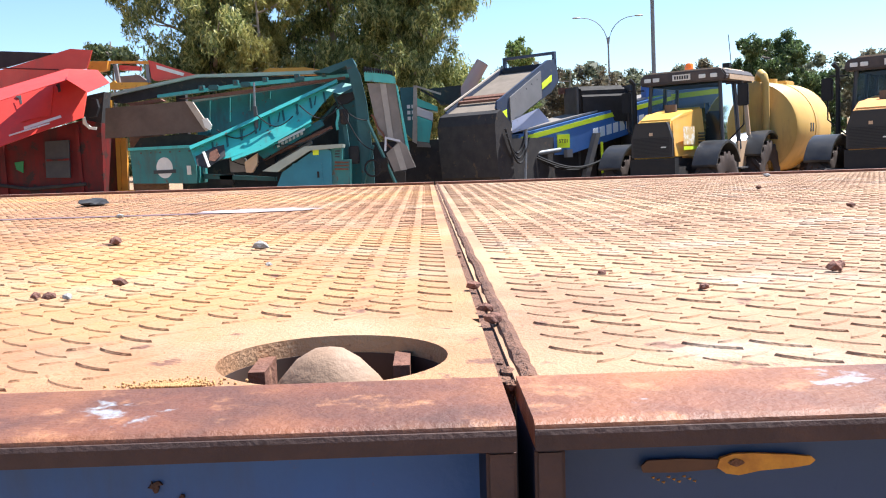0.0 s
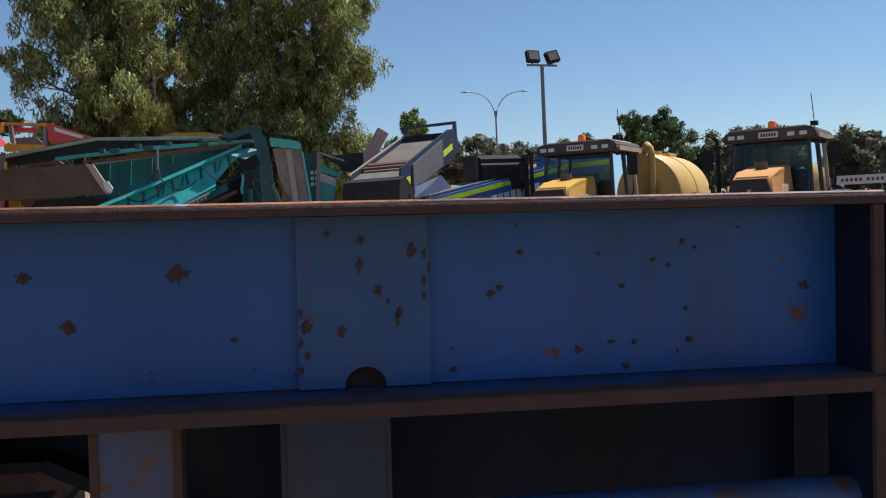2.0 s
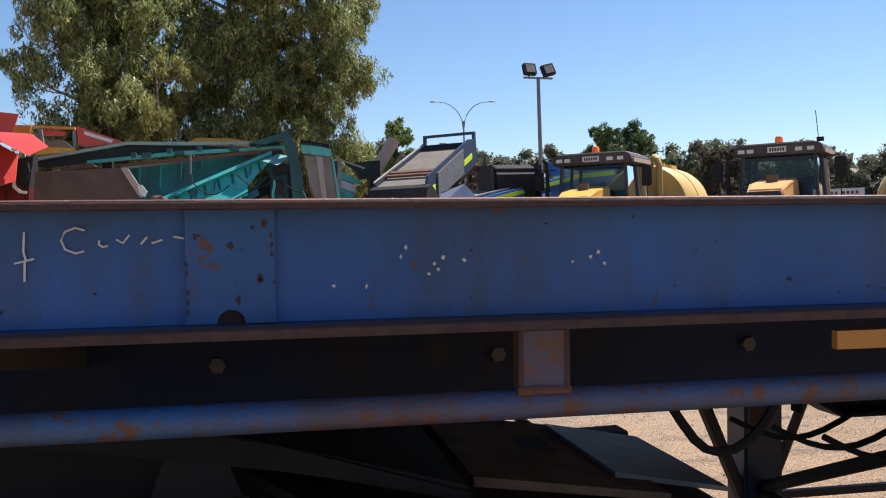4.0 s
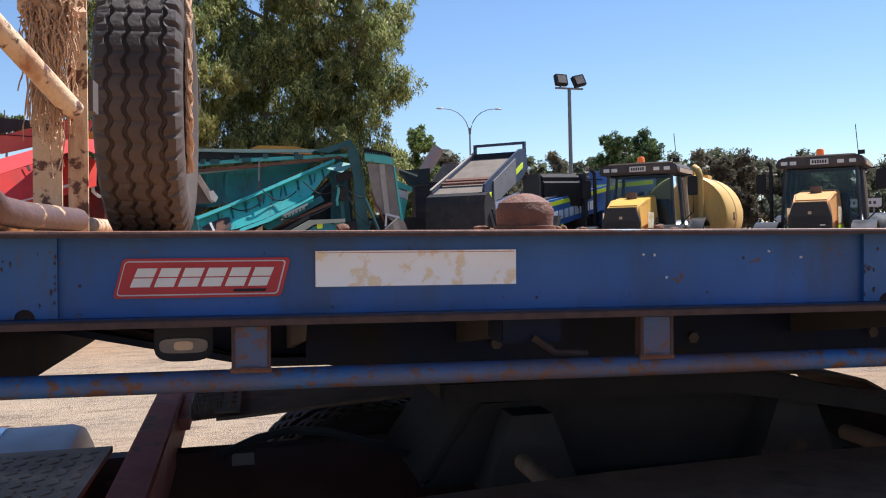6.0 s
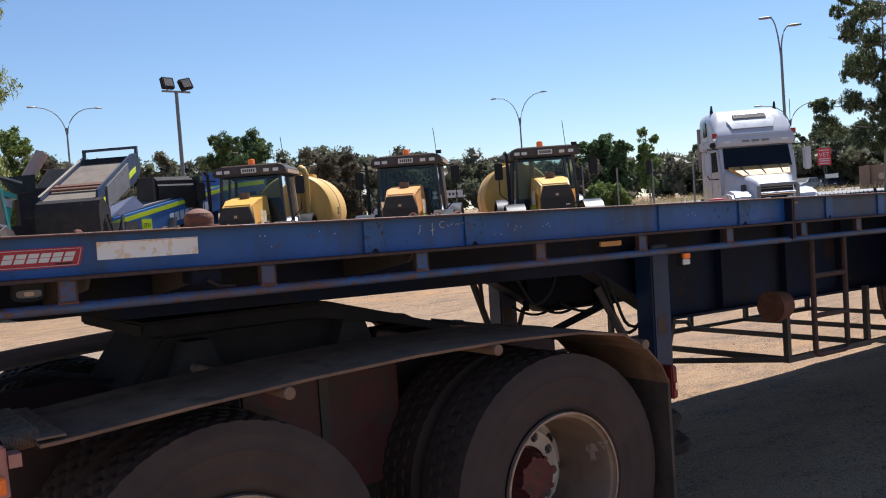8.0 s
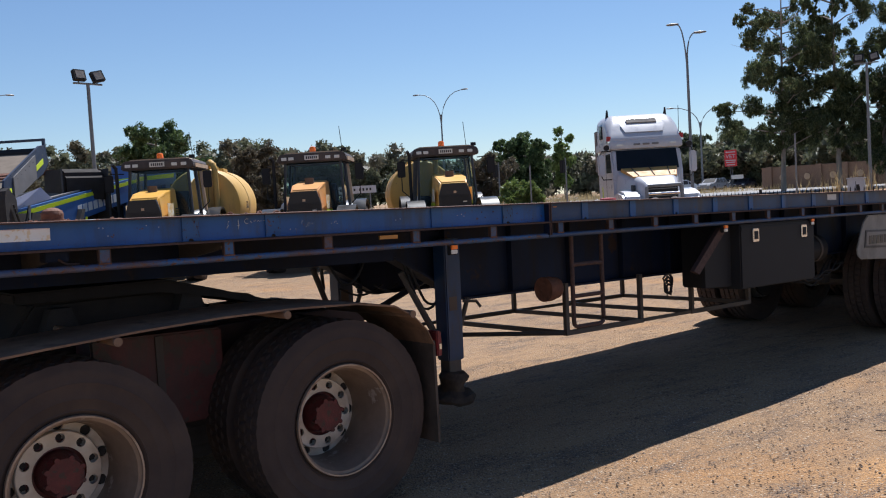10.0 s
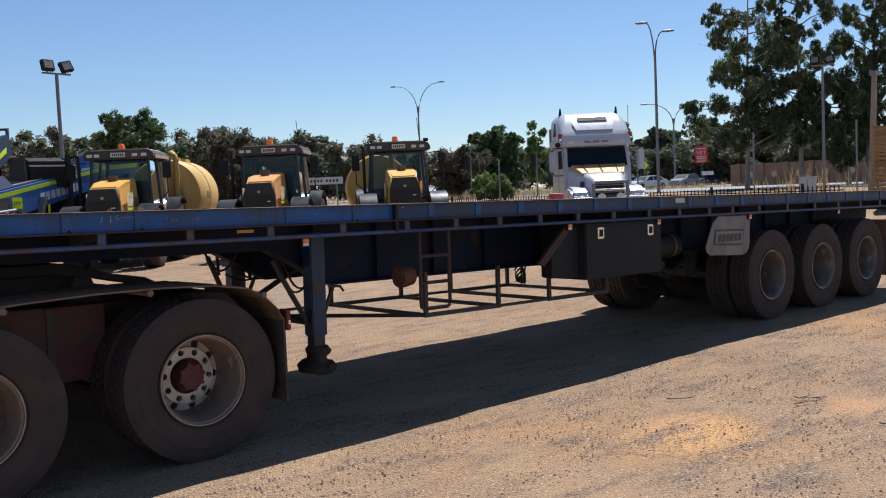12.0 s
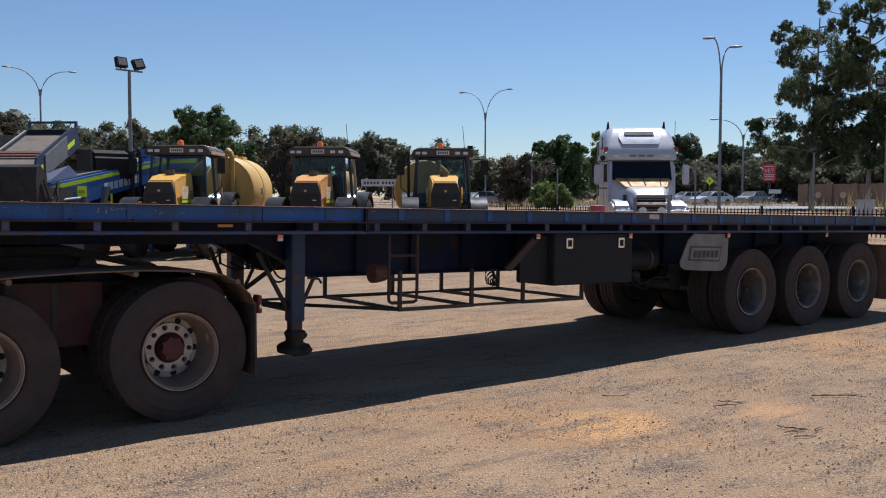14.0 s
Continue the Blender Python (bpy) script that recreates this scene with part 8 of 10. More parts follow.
def red_crusher():
    s = thing("red_crusher", at(-7.6, 17.6, 0, 0), "red mobile crusher with raised hopper sides and shaded lower body", "crusher")
    part("hopper_rim", P([(-2.13, 4.29), (-0.88, 4.21), (0.09, 4.13), (-0.91, 3.9), (-2.18, 3.7)], 1.40, 1.50), M_SHADE_OIL, s, "dark inner hopper rim")
    part("hopper_wing", P([(-2.89, 3.16), (-2.87, 3.46), (-0.78, 3.83), (0.53, 4.16), (0.96, 4.11), (0.83, 3.75), (0.42, 3.73), (-0.8, 3.45)], 1.10, 1.16), M_RED, s, "raised red hopper wing")
    part("wing_seam", P([(-2.0, 3.88), (-0.77, 3.84), (0.27, 3.76), (0.26, 3.74), (-0.77, 3.82), (-2.0, 3.85)], 1.08, 1.09), M_RED_SHADE, s)
    part("hopper_top", P([(-0.55, 2.56), (-0.94, 2.85), (-0.04, 3.3), (0.71, 3.68), (1.37, 3.61), (1.43, 3.35), (0.97, 3.4), (0.26, 3.03)], -0.25, -0.20, leaning(2.6, 3.45)), M_RED, s, "sun-bleached sloping red hopper top")
    part("hopper_side", P([(-1.63, 2.6), (-1.66, 2.68), (-0.29, 3.14), (0.75, 3.46), (1.19, 3.2), (1.24, 2.67), (0.66, 2.49), (0.0, 2.25), (-1.28, 1.75)], -0.30, -0.24, leaning(0.9, 2.9)), M_RED, s, "sunlit red hopper side")
    part("chute_flap", P([(1.06, 3.38), (0.96, 3.59), (1.52, 3.55), (1.94, 3.25), (1.68, 3.06)], -0.60, -0.57, leaning(2.2, 3.4)), M_RED, s, "folded red chute flap")
    part("side_panel", P([(-0.14, 3.05), (0.53, 3.35), (0.63, 2.76), (0.12, 2.65)], -0.32, -0.30, leaning(0.9, 2.9)), M_RED, s, "square red access panel")
    part("lettering_bar", P([(0.19, 2.55), (0.82, 2.74), (0.85, 2.69), (0.22, 2.49)], -0.32, -0.30, leaning(0.9, 2.9)), M_PLATE, s)
    part("lettering_bar", P([(-0.04, 2.41), (0.65, 2.61), (0.66, 2.58), (-0.03, 2.38)], -0.32, -0.30, leaning(0.9, 2.9)), M_PLATE, s)
    part("latch", P([(-0.15, 3.16), (-0.05, 3.18), (0.03, 3.01), (-0.0, 3.0), (-0.06, 3.11)], -0.33, -0.31, leaning(0.9, 2.9)), M_INK, s)
    part("latch", P([(0.56, 3.36), (0.63, 3.38), (0.7, 3.22), (0.66, 3.2), (0.62, 3.3)], -0.33, -0.31, leaning(0.9, 2.9)), M_INK, s)
    part("lower_body", P([(-2.23, 1.6), (-2.18, 2.17), (-0.57, 2.34), (0.23, 2.53), (0.94, 2.68), (1.26, 2.6), (1.2, 1.08), (-2.26, 1.2)], 0.40, 1.60), M_RED_SHADE, s, "red lower body with shade in its colour")
    part("body_rib", B(-1.6, -1.5, 0.34, 0.399, 1.25, 2.2), M_RED_SHADE, s)
    part("body_rib", B(-0.75, -0.66, 0.34, 0.399, 1.25, 2.3), M_RED_SHADE, s)
    part("body_rib", B(0.76, 0.83, 0.34, 0.399, 1.2, 2.6), M_RED_SHADE, s)
    part("body_sill", B(-2.2, 1.19, 0.3, 0.399, 1.12, 1.26), M_SHADE_OIL, s)
    part("body_pipe", R([(-1.9, 0.3, 1.55), (-0.9, 0.3, 1.5), (-0.2, 0.3, 1.38), (0.9, 0.3, 1.42)], 0.035, 8), M_SHADE_OIL, s, smooth=True)
    part("louvre_panel", P([(0.17, 2.29), (0.64, 2.3), (0.6, 1.56), (0.13, 1.58)], 0.30, 0.35), M_INK, s)
    part("louvre_slat", P([(0.18, 1.94), (0.63, 1.94), (0.62, 1.9), (0.18, 1.9)], 0.27, 0.30), M_RED_SHADE, s)
    part("green_label", P([(-0.49, 1.91), (-0.31, 1.93), (-0.34, 1.7), (-0.46, 1.77)], 0.37, 0.39), mat("green_label", (0.02, 0.22, 0.07), rough=0.5), s)
    part("engine_bay", P([(0.91, 3.13), (1.36, 3.21), (1.2, 2.3), (1.2, 1.85), (0.83, 1.87)], 0.45, 0.85), M_SHADE_OIL, s, "dark engine machinery")
    part("hose_bend", P([(1.09, 2.7), (1.13, 2.71), (1.15, 2.59), (1.23, 2.52), (1.34, 2.5), (1.32, 2.45), (1.2, 2.47), (1.09, 2.58)], -0.10, -0.04), M_PLATE, s)
    part("pulley_guard", P([(1.13, 2.97), (1.23, 3.07), (1.35, 3.04), (1.38, 2.88), (1.31, 2.71), (1.17, 2.7), (1.1, 2.82)], 0.00, 0.10), M_BLACK, s)
    for y in (0.5, 1.35):
        part("crawler_track", P([(-3.2, 0.12), (-3.0, 0.0), (0.6, 0.0), (0.8, 0.12), (0.8, 0.5), (0.6, 0.62), (-3.0, 0.62), (-3.2, 0.5)], y, y + 0.4), M_SHADE_OIL, s, "dark steel crawler track", bevel=0.03)
    o = thing("orange_frame_machine", at(-6.1, 19.3, 0, 0), "orange and red machine frame with a pale red lettered boom", "machine")
    part("upright", P([(-0.37, 3.12), (-0.26, 3.1), (-0.28, 2.36), (-0.35, 1.01), (-0.46, 1.01)], -0.55, -0.40), M_ORANGE, o, "orange upright")
    part("upright", P([(-0.28, 2.32), (-0.16, 2.32), (-0.22, 1.0), (-0.35, 1.0)], -0.50, -0.38), M_ORANGE, o)
    part("upright", P([(-0.16, 2.32), (-0.05, 2.31), (-0.1, 0.99), (-0.22, 1.0)], -0.45, -0.35), M_ORANGE, o)
    part("upright", B(-0.47, -0.36, -0.62, -0.56, 1.0, 3.1), M_ORANGE, o)
    part("frame_sill", B(-0.5, 0.1, -0.64, -0.56, 1.12, 1.24), M_ORANGE, o, "orange bottom bar")
    part("upper_bar", P([(-0.91, 3.98), (-0.47, 3.96), (-0.51, 3.78), (-0.67, 3.75), (-0.94, 3.84)], 0.10, 0.30), M_ORANGE, o, "orange upper bar")
    part("top_beam", P([(-0.52, 3.98), (0.36, 3.93), (0.36, 3.88), (-0.52, 3.93)], 0.20, 0.35), M_ORANGE, o)
    part("strut", P([(-0.3, 3.86), (-0.23, 3.86), (-0.19, 3.48), (-0.27, 3.48)], -0.10, -0.00), M_MGREY, o, "slate-blue strut")
    part("strut", P([(0.37, 3.82), (0.44, 3.82), (0.44, 3.45), (0.37, 3.46)], -0.10, -0.00), M_MGREY, o)
    part("red_roller", P([(-0.25, 3.87), (0.16, 3.83), (0.15, 3.75), (-0.26, 3.77)], 0.15, 0.35), M_RED, o)
    part("belt_bed", P([(-0.3, 3.65), (0.11, 3.66), (0.32, 3.49), (-0.38, 3.52)], 0.25, 0.35), M_BELT, o)
    part("cross_bar", P([(-0.37, 3.47), (-0.27, 3.52), (-0.23, 3.48), (0.42, 3.45), (0.43, 3.39), (-0.28, 3.34), (-0.37, 3.34)], -0.20, 0.00), M_ORANGE, o)
    part("boom_side", P([(0.44, 3.92), (1.36, 3.58), (1.35, 3.55), (0.57, 3.48), (0.48, 3.53)], -0.10, 0.02), M_RED, o, "pale red boom side")
    part("lettering_bar", P([(0.6, 3.81), (1.17, 3.61), (1.14, 3.55), (0.61, 3.73)], -0.11, -0.10), M_PLATE, o)
    part("rear_roof", P([(2.4, 3.55), (2.8, 3.72), (3.6, 3.70), (4.2, 3.58)], 0.8, 2.0), M_ORANGE, o, "orange sheet roof")
    part("mesh_panel", B(0.02, 0.75, -0.44, -0.4, 0.6, 2.95), mat("tan_mesh_panel", (0.3, 0.17, 0.1), (0.2, 0.11, 0.07), 14, 0.8, bump=0.8, stretch=(1, 1, 6)), o, "brown mesh panel")
    part("frame_foot", B(-0.5, 0.5, -0.6, 0.4, 0.0, 0.6), M_SHADE_OIL, o)
    part("frame_leg", B(0.9, 1.1, 0.1, 0.3, 0.0, 3.5), M_SHADE_OIL, o)
    part("roof_leg", B(3.2, 3.3, 1.2, 1.3, 0.0, 3.6), M_SHADE_OIL, o)
    p = thing("discharge_pipe", at(1.4, 23.5, 0, 0), "weathered pink discharge pipe beside a grey sheet roof", "pipe")
    part("pipe", R([(-0.45, 0, 2.9), (0.22, 0, 3.95)], 0.17, 14), mat("faded_pink_pipe", (0.5, 0.3, 0.25), (0.42, 0.34, 0.28), 3, 0.7, spot=(0.4, 0.12, 0.08), spot_at=0.58, spot_scale=3), p, smooth=True)
    part("grey_sheet", P([(0.1, 3.05), (0.45, 3.55), (1.5, 3.55), (1.2, 3.05)], 0.5, 0.56), M_BELT, p)
    part("stand", B(-0.5, 0.5, -0.2, 0.4, 0.0, 3.0), M_SHADE_OIL, p)


red_crusher()


def loft(bm, rings):
    """Closed skin over rings of equal length."""
    vs = [[bm.verts.new(p) for p in ring] for ring in rings]
    n = len(vs[0])
    for A, C in zip(vs, vs[1:]):
        for k in range(n):
            bm.faces.new((A[k], A[(k + 1) % n], C[(k + 1) % n], C[k]))
    bm.faces.new(vs[0])
    bm.faces.new(vs[-1][::-1])
    return bm


def arch(y, w, zb, zt, r, lean=0.0, wb=None):
    """Upright section with rounded upper corners at depth y."""
    wb = wb or w
    pts = [(-wb, y, zb)]
    for k in range(6):
        a = math.pi - k * math.pi / 10
        pts.append((-w + r + r * math.cos(a), y + lean, zt - r + r * math.sin(a)))
    for k in range(6):
        a = math.pi / 2 - k * math.pi / 10
        pts.append((w - r + r * math.cos(a), y + lean, zt - r + r * math.sin(a)))
    return pts + [(wb, y, zb)]


def white_truck():
    t = thing("white_truck", at(18.91, 12.99, 0, -39), "white bonneted prime mover with high-roof sleeper cab", "truck")
    YX = Matrix(((0, 1, 0, 0), (1, 0, 0, 0), (0, 0, 1, 0), (0, 0, 0, 1)))
    part("sleeper_cab", P([(1.72, 1.0), (1.72, 2.2), (1.96, 2.93), (4.2, 2.93), (4.2, 1.0)], -1.14, 1.14, YX), M_WHITE, t, "white cab", bevel=0.05, smooth=True)
    part("visor_band", ext_x(bmesh.new(), [(1.86, 2.94), (1.84, 3.0), (1.90, 3.22), (4.2, 3.22), (4.2, 2.94)], -1.19, 1.19), M_WHITE, t, "white band over the windscreen", bevel=0.03, smooth=True)
    secs = ((1.93, 1.17, 3.26, 0.03), (1.96, 1.185, 3.32, 0.08), (2.1, 1.19, 3.48, 0.16), (2.3, 1.19, 3.70, 0.24), (2.5, 1.185, 3.90, 0.3), (2.7, 1.175, 4.04, 0.34), (2.95, 1.165, 4.12, 0.36), (3.3, 1.16, 4.15, 0.36), (4.1, 1.15, 4.16, 0.36), (4.2, 1.12, 4.12, 0.34))
    fair = part("roof_fairing", loft(bmesh.new(), [arch(y, w, 3.22, z, r) for y, w, z, r in secs]), M_WHITE, t, "tall rounded white roof fairing", smooth=True)
    part("fairing_panel", loft(bmesh.new(), [[(-0.62, 2.08, 3.475), (0.62, 2.08, 3.475), (0.62, 2.06, 3.49), (-0.62, 2.06, 3.49)], [(-0.72, 2.3, 3.705), (0.72, 2.3, 3.705), (0.72, 2.28, 3.73), (-0.72, 2.28, 3.73)],
                                             [(-0.66, 2.72, 4.045), (0.66, 2.72, 4.045), (0.64, 2.72, 4.055), (-0.64, 2.72, 4.055)]]), M_WHITE, fair, "raised centre panel", bevel=0.008, smooth=True)
    part("fairing_vent", ext_x(bmesh.new(), [(2.36, 3.79), (2.52, 3.93), (2.50, 3.96), (2.34, 3.82)], -0.5, 0.5), M_BELT, fair, "grey slotted roof vent", bevel=0.01)
    for x in (-0.86, -0.3, 0.0, 0.3, 0.86):
        part("roof_marker", B(x - 0.11, x + 0.11, 1.83, 1.88, 3.05, 3.11), M_LENS if abs(x) > 0.5 else M_MGREY, fair, bevel=0.01)
    part("sleeper_window", ext_x(bmesh.new(), [(3.05, 3.36), (3.5, 3.36), (3.5, 3.78), (3.35, 3.84), (3.15, 3.8)], -1.196, -1.15), M_SCREEN, fair, bevel=0.01)
    part("side_extender", B(-1.17, -1.12, 4.21, 4.5, 2.3, 3.7), M_BELT, t, "dark side extender")
    for x in (-0.98, 0.98):
        part("roof_horn", R([(x, 3.1, 4.06), (x, 3.06, 4.33)], 0.06, 8, 0.025), M_BLACK, fair)
        bc = part("red_beacon", R([(x * 1.21, 2.0, 3.22), (x * 1.21, 2.0, 3.38)], 0.075, 12), M_REDLOGO, fair, "red marker lamp")
        part("beacon_base", R([(x * 1.21, 2.0, 3.16), (x * 1.21, 2.0, 3.219)], 0.08, 12), M_CHROME, bc)
    part("aerial", R([(1.2, 2.3, 3.0), (1.22, 2.3, 4.3)], 0.01, 5), M_BLACK, fair)
    bm = bmesh.new()
    bm.faces.new([bm.verts.new(p) for p in ((-1.01, 1.715, 2.25), (1.01, 1.715, 2.25), (0.98, 1.925, 2.90), (-0.98, 1.925, 2.90))])
    bmesh.ops.solidify(bm, geom=list(bm.faces), thickness=-0.03)
    part("windscreen", bm, M_SCREEN, t, "dark windscreen")
    for sx in (-1, 1):
        part("side_window", ext_x(bmesh.new(), [(1.98, 2.2), (2.75, 2.2), (2.75, 2.82), (2.12, 2.82)], *sorted((sx * 1.14, sx * 1.152))), M_SCREEN, t)
        part("door_line", B(*sorted((sx * 1.14, sx * 1.146)), 2.85, 2.87, 1.1, 2.9), M_INK, t)
        part("mirror", B(sx * 1.5 - 0.11, sx * 1.5 + 0.11, 1.75, 1.92, 2.1, 2.78), M_WHITE, t, "tall white mirror", bevel=0.04)
        part("mirror_bar", R([(sx * 1.14, 1.95, 2.9), (sx * 1.46, 1.85, 2.9), (sx * 1.5, 1.85, 2.78), (sx * 1.5, 1.85, 2.1), (sx * 1.44, 1.85, 1.98), (sx * 1.14, 1.95, 1.98)], 0.02, 6), M_BLACK, t)
        part("spot_mirror", R([(sx * 1.34, 1.7, 3.0), (sx * 1.34, 1.62, 3.0)], 0.09, 12), M_BLACK, t)
        part("side_marker", B(*sorted((sx * 1.14, sx * 1.15)), 3.5, 3.6, 1.3, 1.75), M_HIVIS, t)
    # bonnet: narrow nose, flaring to the windscreen
    bon = part("bonnet", loft(bmesh.new(), [arch(0.14, 0.50, 1.0, 1.70, 0.10, 0, 0.58), arch(0.3, 0.56, 1.0, 1.83, 0.14, 0, 0.68), arch(0.8, 0.70, 1.0, 1.98, 0.2, 0, 0.86), arch(1.3, 0.88, 1.0, 2.11, 0.22, 0, 1.0), arch(1.71, 1.02, 1.0, 2.24, 0.2, 0, 1.1)]), M_WHITE, t, "sloping white bonnet", smooth=True)
    part("insect_screen", loft(bmesh.new(), [[(-0.7, 0.9, 1.98), (0.7, 0.9, 1.98), (0.68, 0.9, 2.02), (-0.68, 0.9, 2.02)], [(-0.92, 1.64, 2.2), (0.92, 1.64, 2.2), (0.9, 1.64, 2.31), (-0.9, 1.64, 2.31)]]), mat("orange_ply", (0.62, 0.34, 0.09), (0.5, 0.26, 0.07), 5, 0.6, bump=0.1), bon, "orange-brown bonnet shield")
    for x in (-0.45, 0.0, 0.45):
        part("wiper", R([(x * 1.1, 0.95, 2.05), (x * 1.3, 1.6, 2.32)], 0.016, 5), M_BLACK, bon)
    part("grille", B(-0.47, 0.47, 0.06, 0.13, 1.0, 1.68), M_BLACK, bon, "black grille with bright bars")
    for k in range(6):
        part("grille_bar", B(-0.45, 0.45, 0.045, 0.059, 1.04 + 0.11 * k, 1.065 + 0.11 * k), M_GALV, bon)
    for sx in (-1, 1):
        for k in range(2):
            part("bonnet_vent", B(*sorted((sx * 0.70, sx * 0.79)), 0.62 + 0.14 * k, 0.69 + 0.14 * k, 1.55, 1.75), M_INK, bon)
    bull = part("bull_bar", R([(-0.54, -0.14, 0.7), (-0.54, -0.14, 1.66), (-0.5, -0.14, 1.7), (0.5, -0.14, 1.7), (0.54, -0.14, 1.66), (0.54, -0.14, 0.7)], 0.055, 10), M_GALV, t, "grey alloy bull bar", smooth=True)
    for z in (0.75, 1.2, 1.45):
        part("bull_bar_rail", R([(-1.18 if z < 1.3 else -0.5, -0.12, z), (1.18 if z < 1.3 else 0.5, -0.12, z)], 0.04, 8), M_CHROME, bull, smooth=True)
    part("bumper", B(-1.22, 1.22, -0.08, 0.35, 0.45, 1.0), M_WHITE, t, bevel=0.05)
    for sx in (-1, 1):
        part("guard", ext_x(bmesh.new(), [(0.02, 0.95), (0.06, 1.36), (0.3, 1.52), (1.0, 1.6), (1.5, 1.52), (1.75, 1.3), (1.7, 1.15), (0.9, 1.2)], *sorted((sx * 0.62, sx * 1.2))), M_WHITE, t, "rounded white mudguard", bevel=0.08, smooth=True)
        for x in (0.74, 1.0):
            lamp = part("headlamp", R([(sx * x, 0.05, 1.18), (sx * x, -0.03, 1.18)], 0.12, 16), M_CHROME, t, smooth=True)
            part("lamp_lens", R([(sx * x, -0.031, 1.18), (sx * x, -0.05, 1.18)], 0.095, 16), M_GLASSY, lamp)
        part("driving_lamp", R([(sx * 0.3, -0.22, 1.22), (sx * 0.3, -0.12, 1.22)], 0.13, 16), M_LENS, t, "round driving lamp", smooth=True)
        wheel_small("wheel", 0.52, 0.3, t, sx * 1.03, 0.95, 0.52, 0.55, 14, M_CHROME)
        wheel_small("wheel", 0.52, 0.5, t, sx * 0.95, 5.4, 0.52, 0.55, 14, M_CHROME)
    part("chassis", B(-0.45, 0.45, 0.3, 6.6, 0.6, 0.95), M_DARK, t)
    r = thing("red_drum", at(17.36, 13.88, 0), "faded red plastic drum standing beside the truck", "drum")
    part("drum_body", lathe(bmesh.new(), [(0.0, 0.0), (0.24, 0.0), (0.26, 0.06), (0.26, 1.33), (0.23, 1.4), (0.0, 1.42)], 20, Matrix.Rotation(radians(90), 4, "X")), mat("faded_pink_red_plastic", (0.55, 0.11, 0.11), (0.45, 0.08, 0.08), 5, 0.5), r, smooth=True)


white_truck()

# ---- trees ----
def leaf_cloud(centers, radii, per, size, rng, flat=0.75, droop=0.0, thin=0.4):
    """Small pointed leaf blades filling clumps, as one set of vertices and faces."""
    cs, rs = np.repeat(np.array(centers), per, 0), np.repeat(np.array(radii), per)
    n = len(cs)
    d = rng.normal(size=(n, 3))
    d /= np.linalg.norm(d, axis=1)[:, None]
    rad = rs * rng.random(n) ** 0.42
    p = cs + d * rad[:, None] * np.array([1, 1, flat])
    ax = rng.normal(size=(n, 3)) + np.array([0, 0, -droop])
    ax /= np.linalg.norm(ax, axis=1)[:, None]
    nb = np.cross(ax, rng.normal(size=(n, 3)))
    nb /= np.linalg.norm(nb, axis=1)[:, None] + 1e-9
    s = size * rng.uniform(0.6, 1.4, n)
    L = ax * s[:, None]
    W = nb * (s * rng.uniform(0.7, 1.25, n) * thin)[:, None]
    co = np.stack([p - L * 0.8 + W, p - L * 0.8 - W, p + L * 1.2], 1).reshape(-1, 3)
    fa = np.arange(n * 3).reshape(n, 3)
    return co, fa


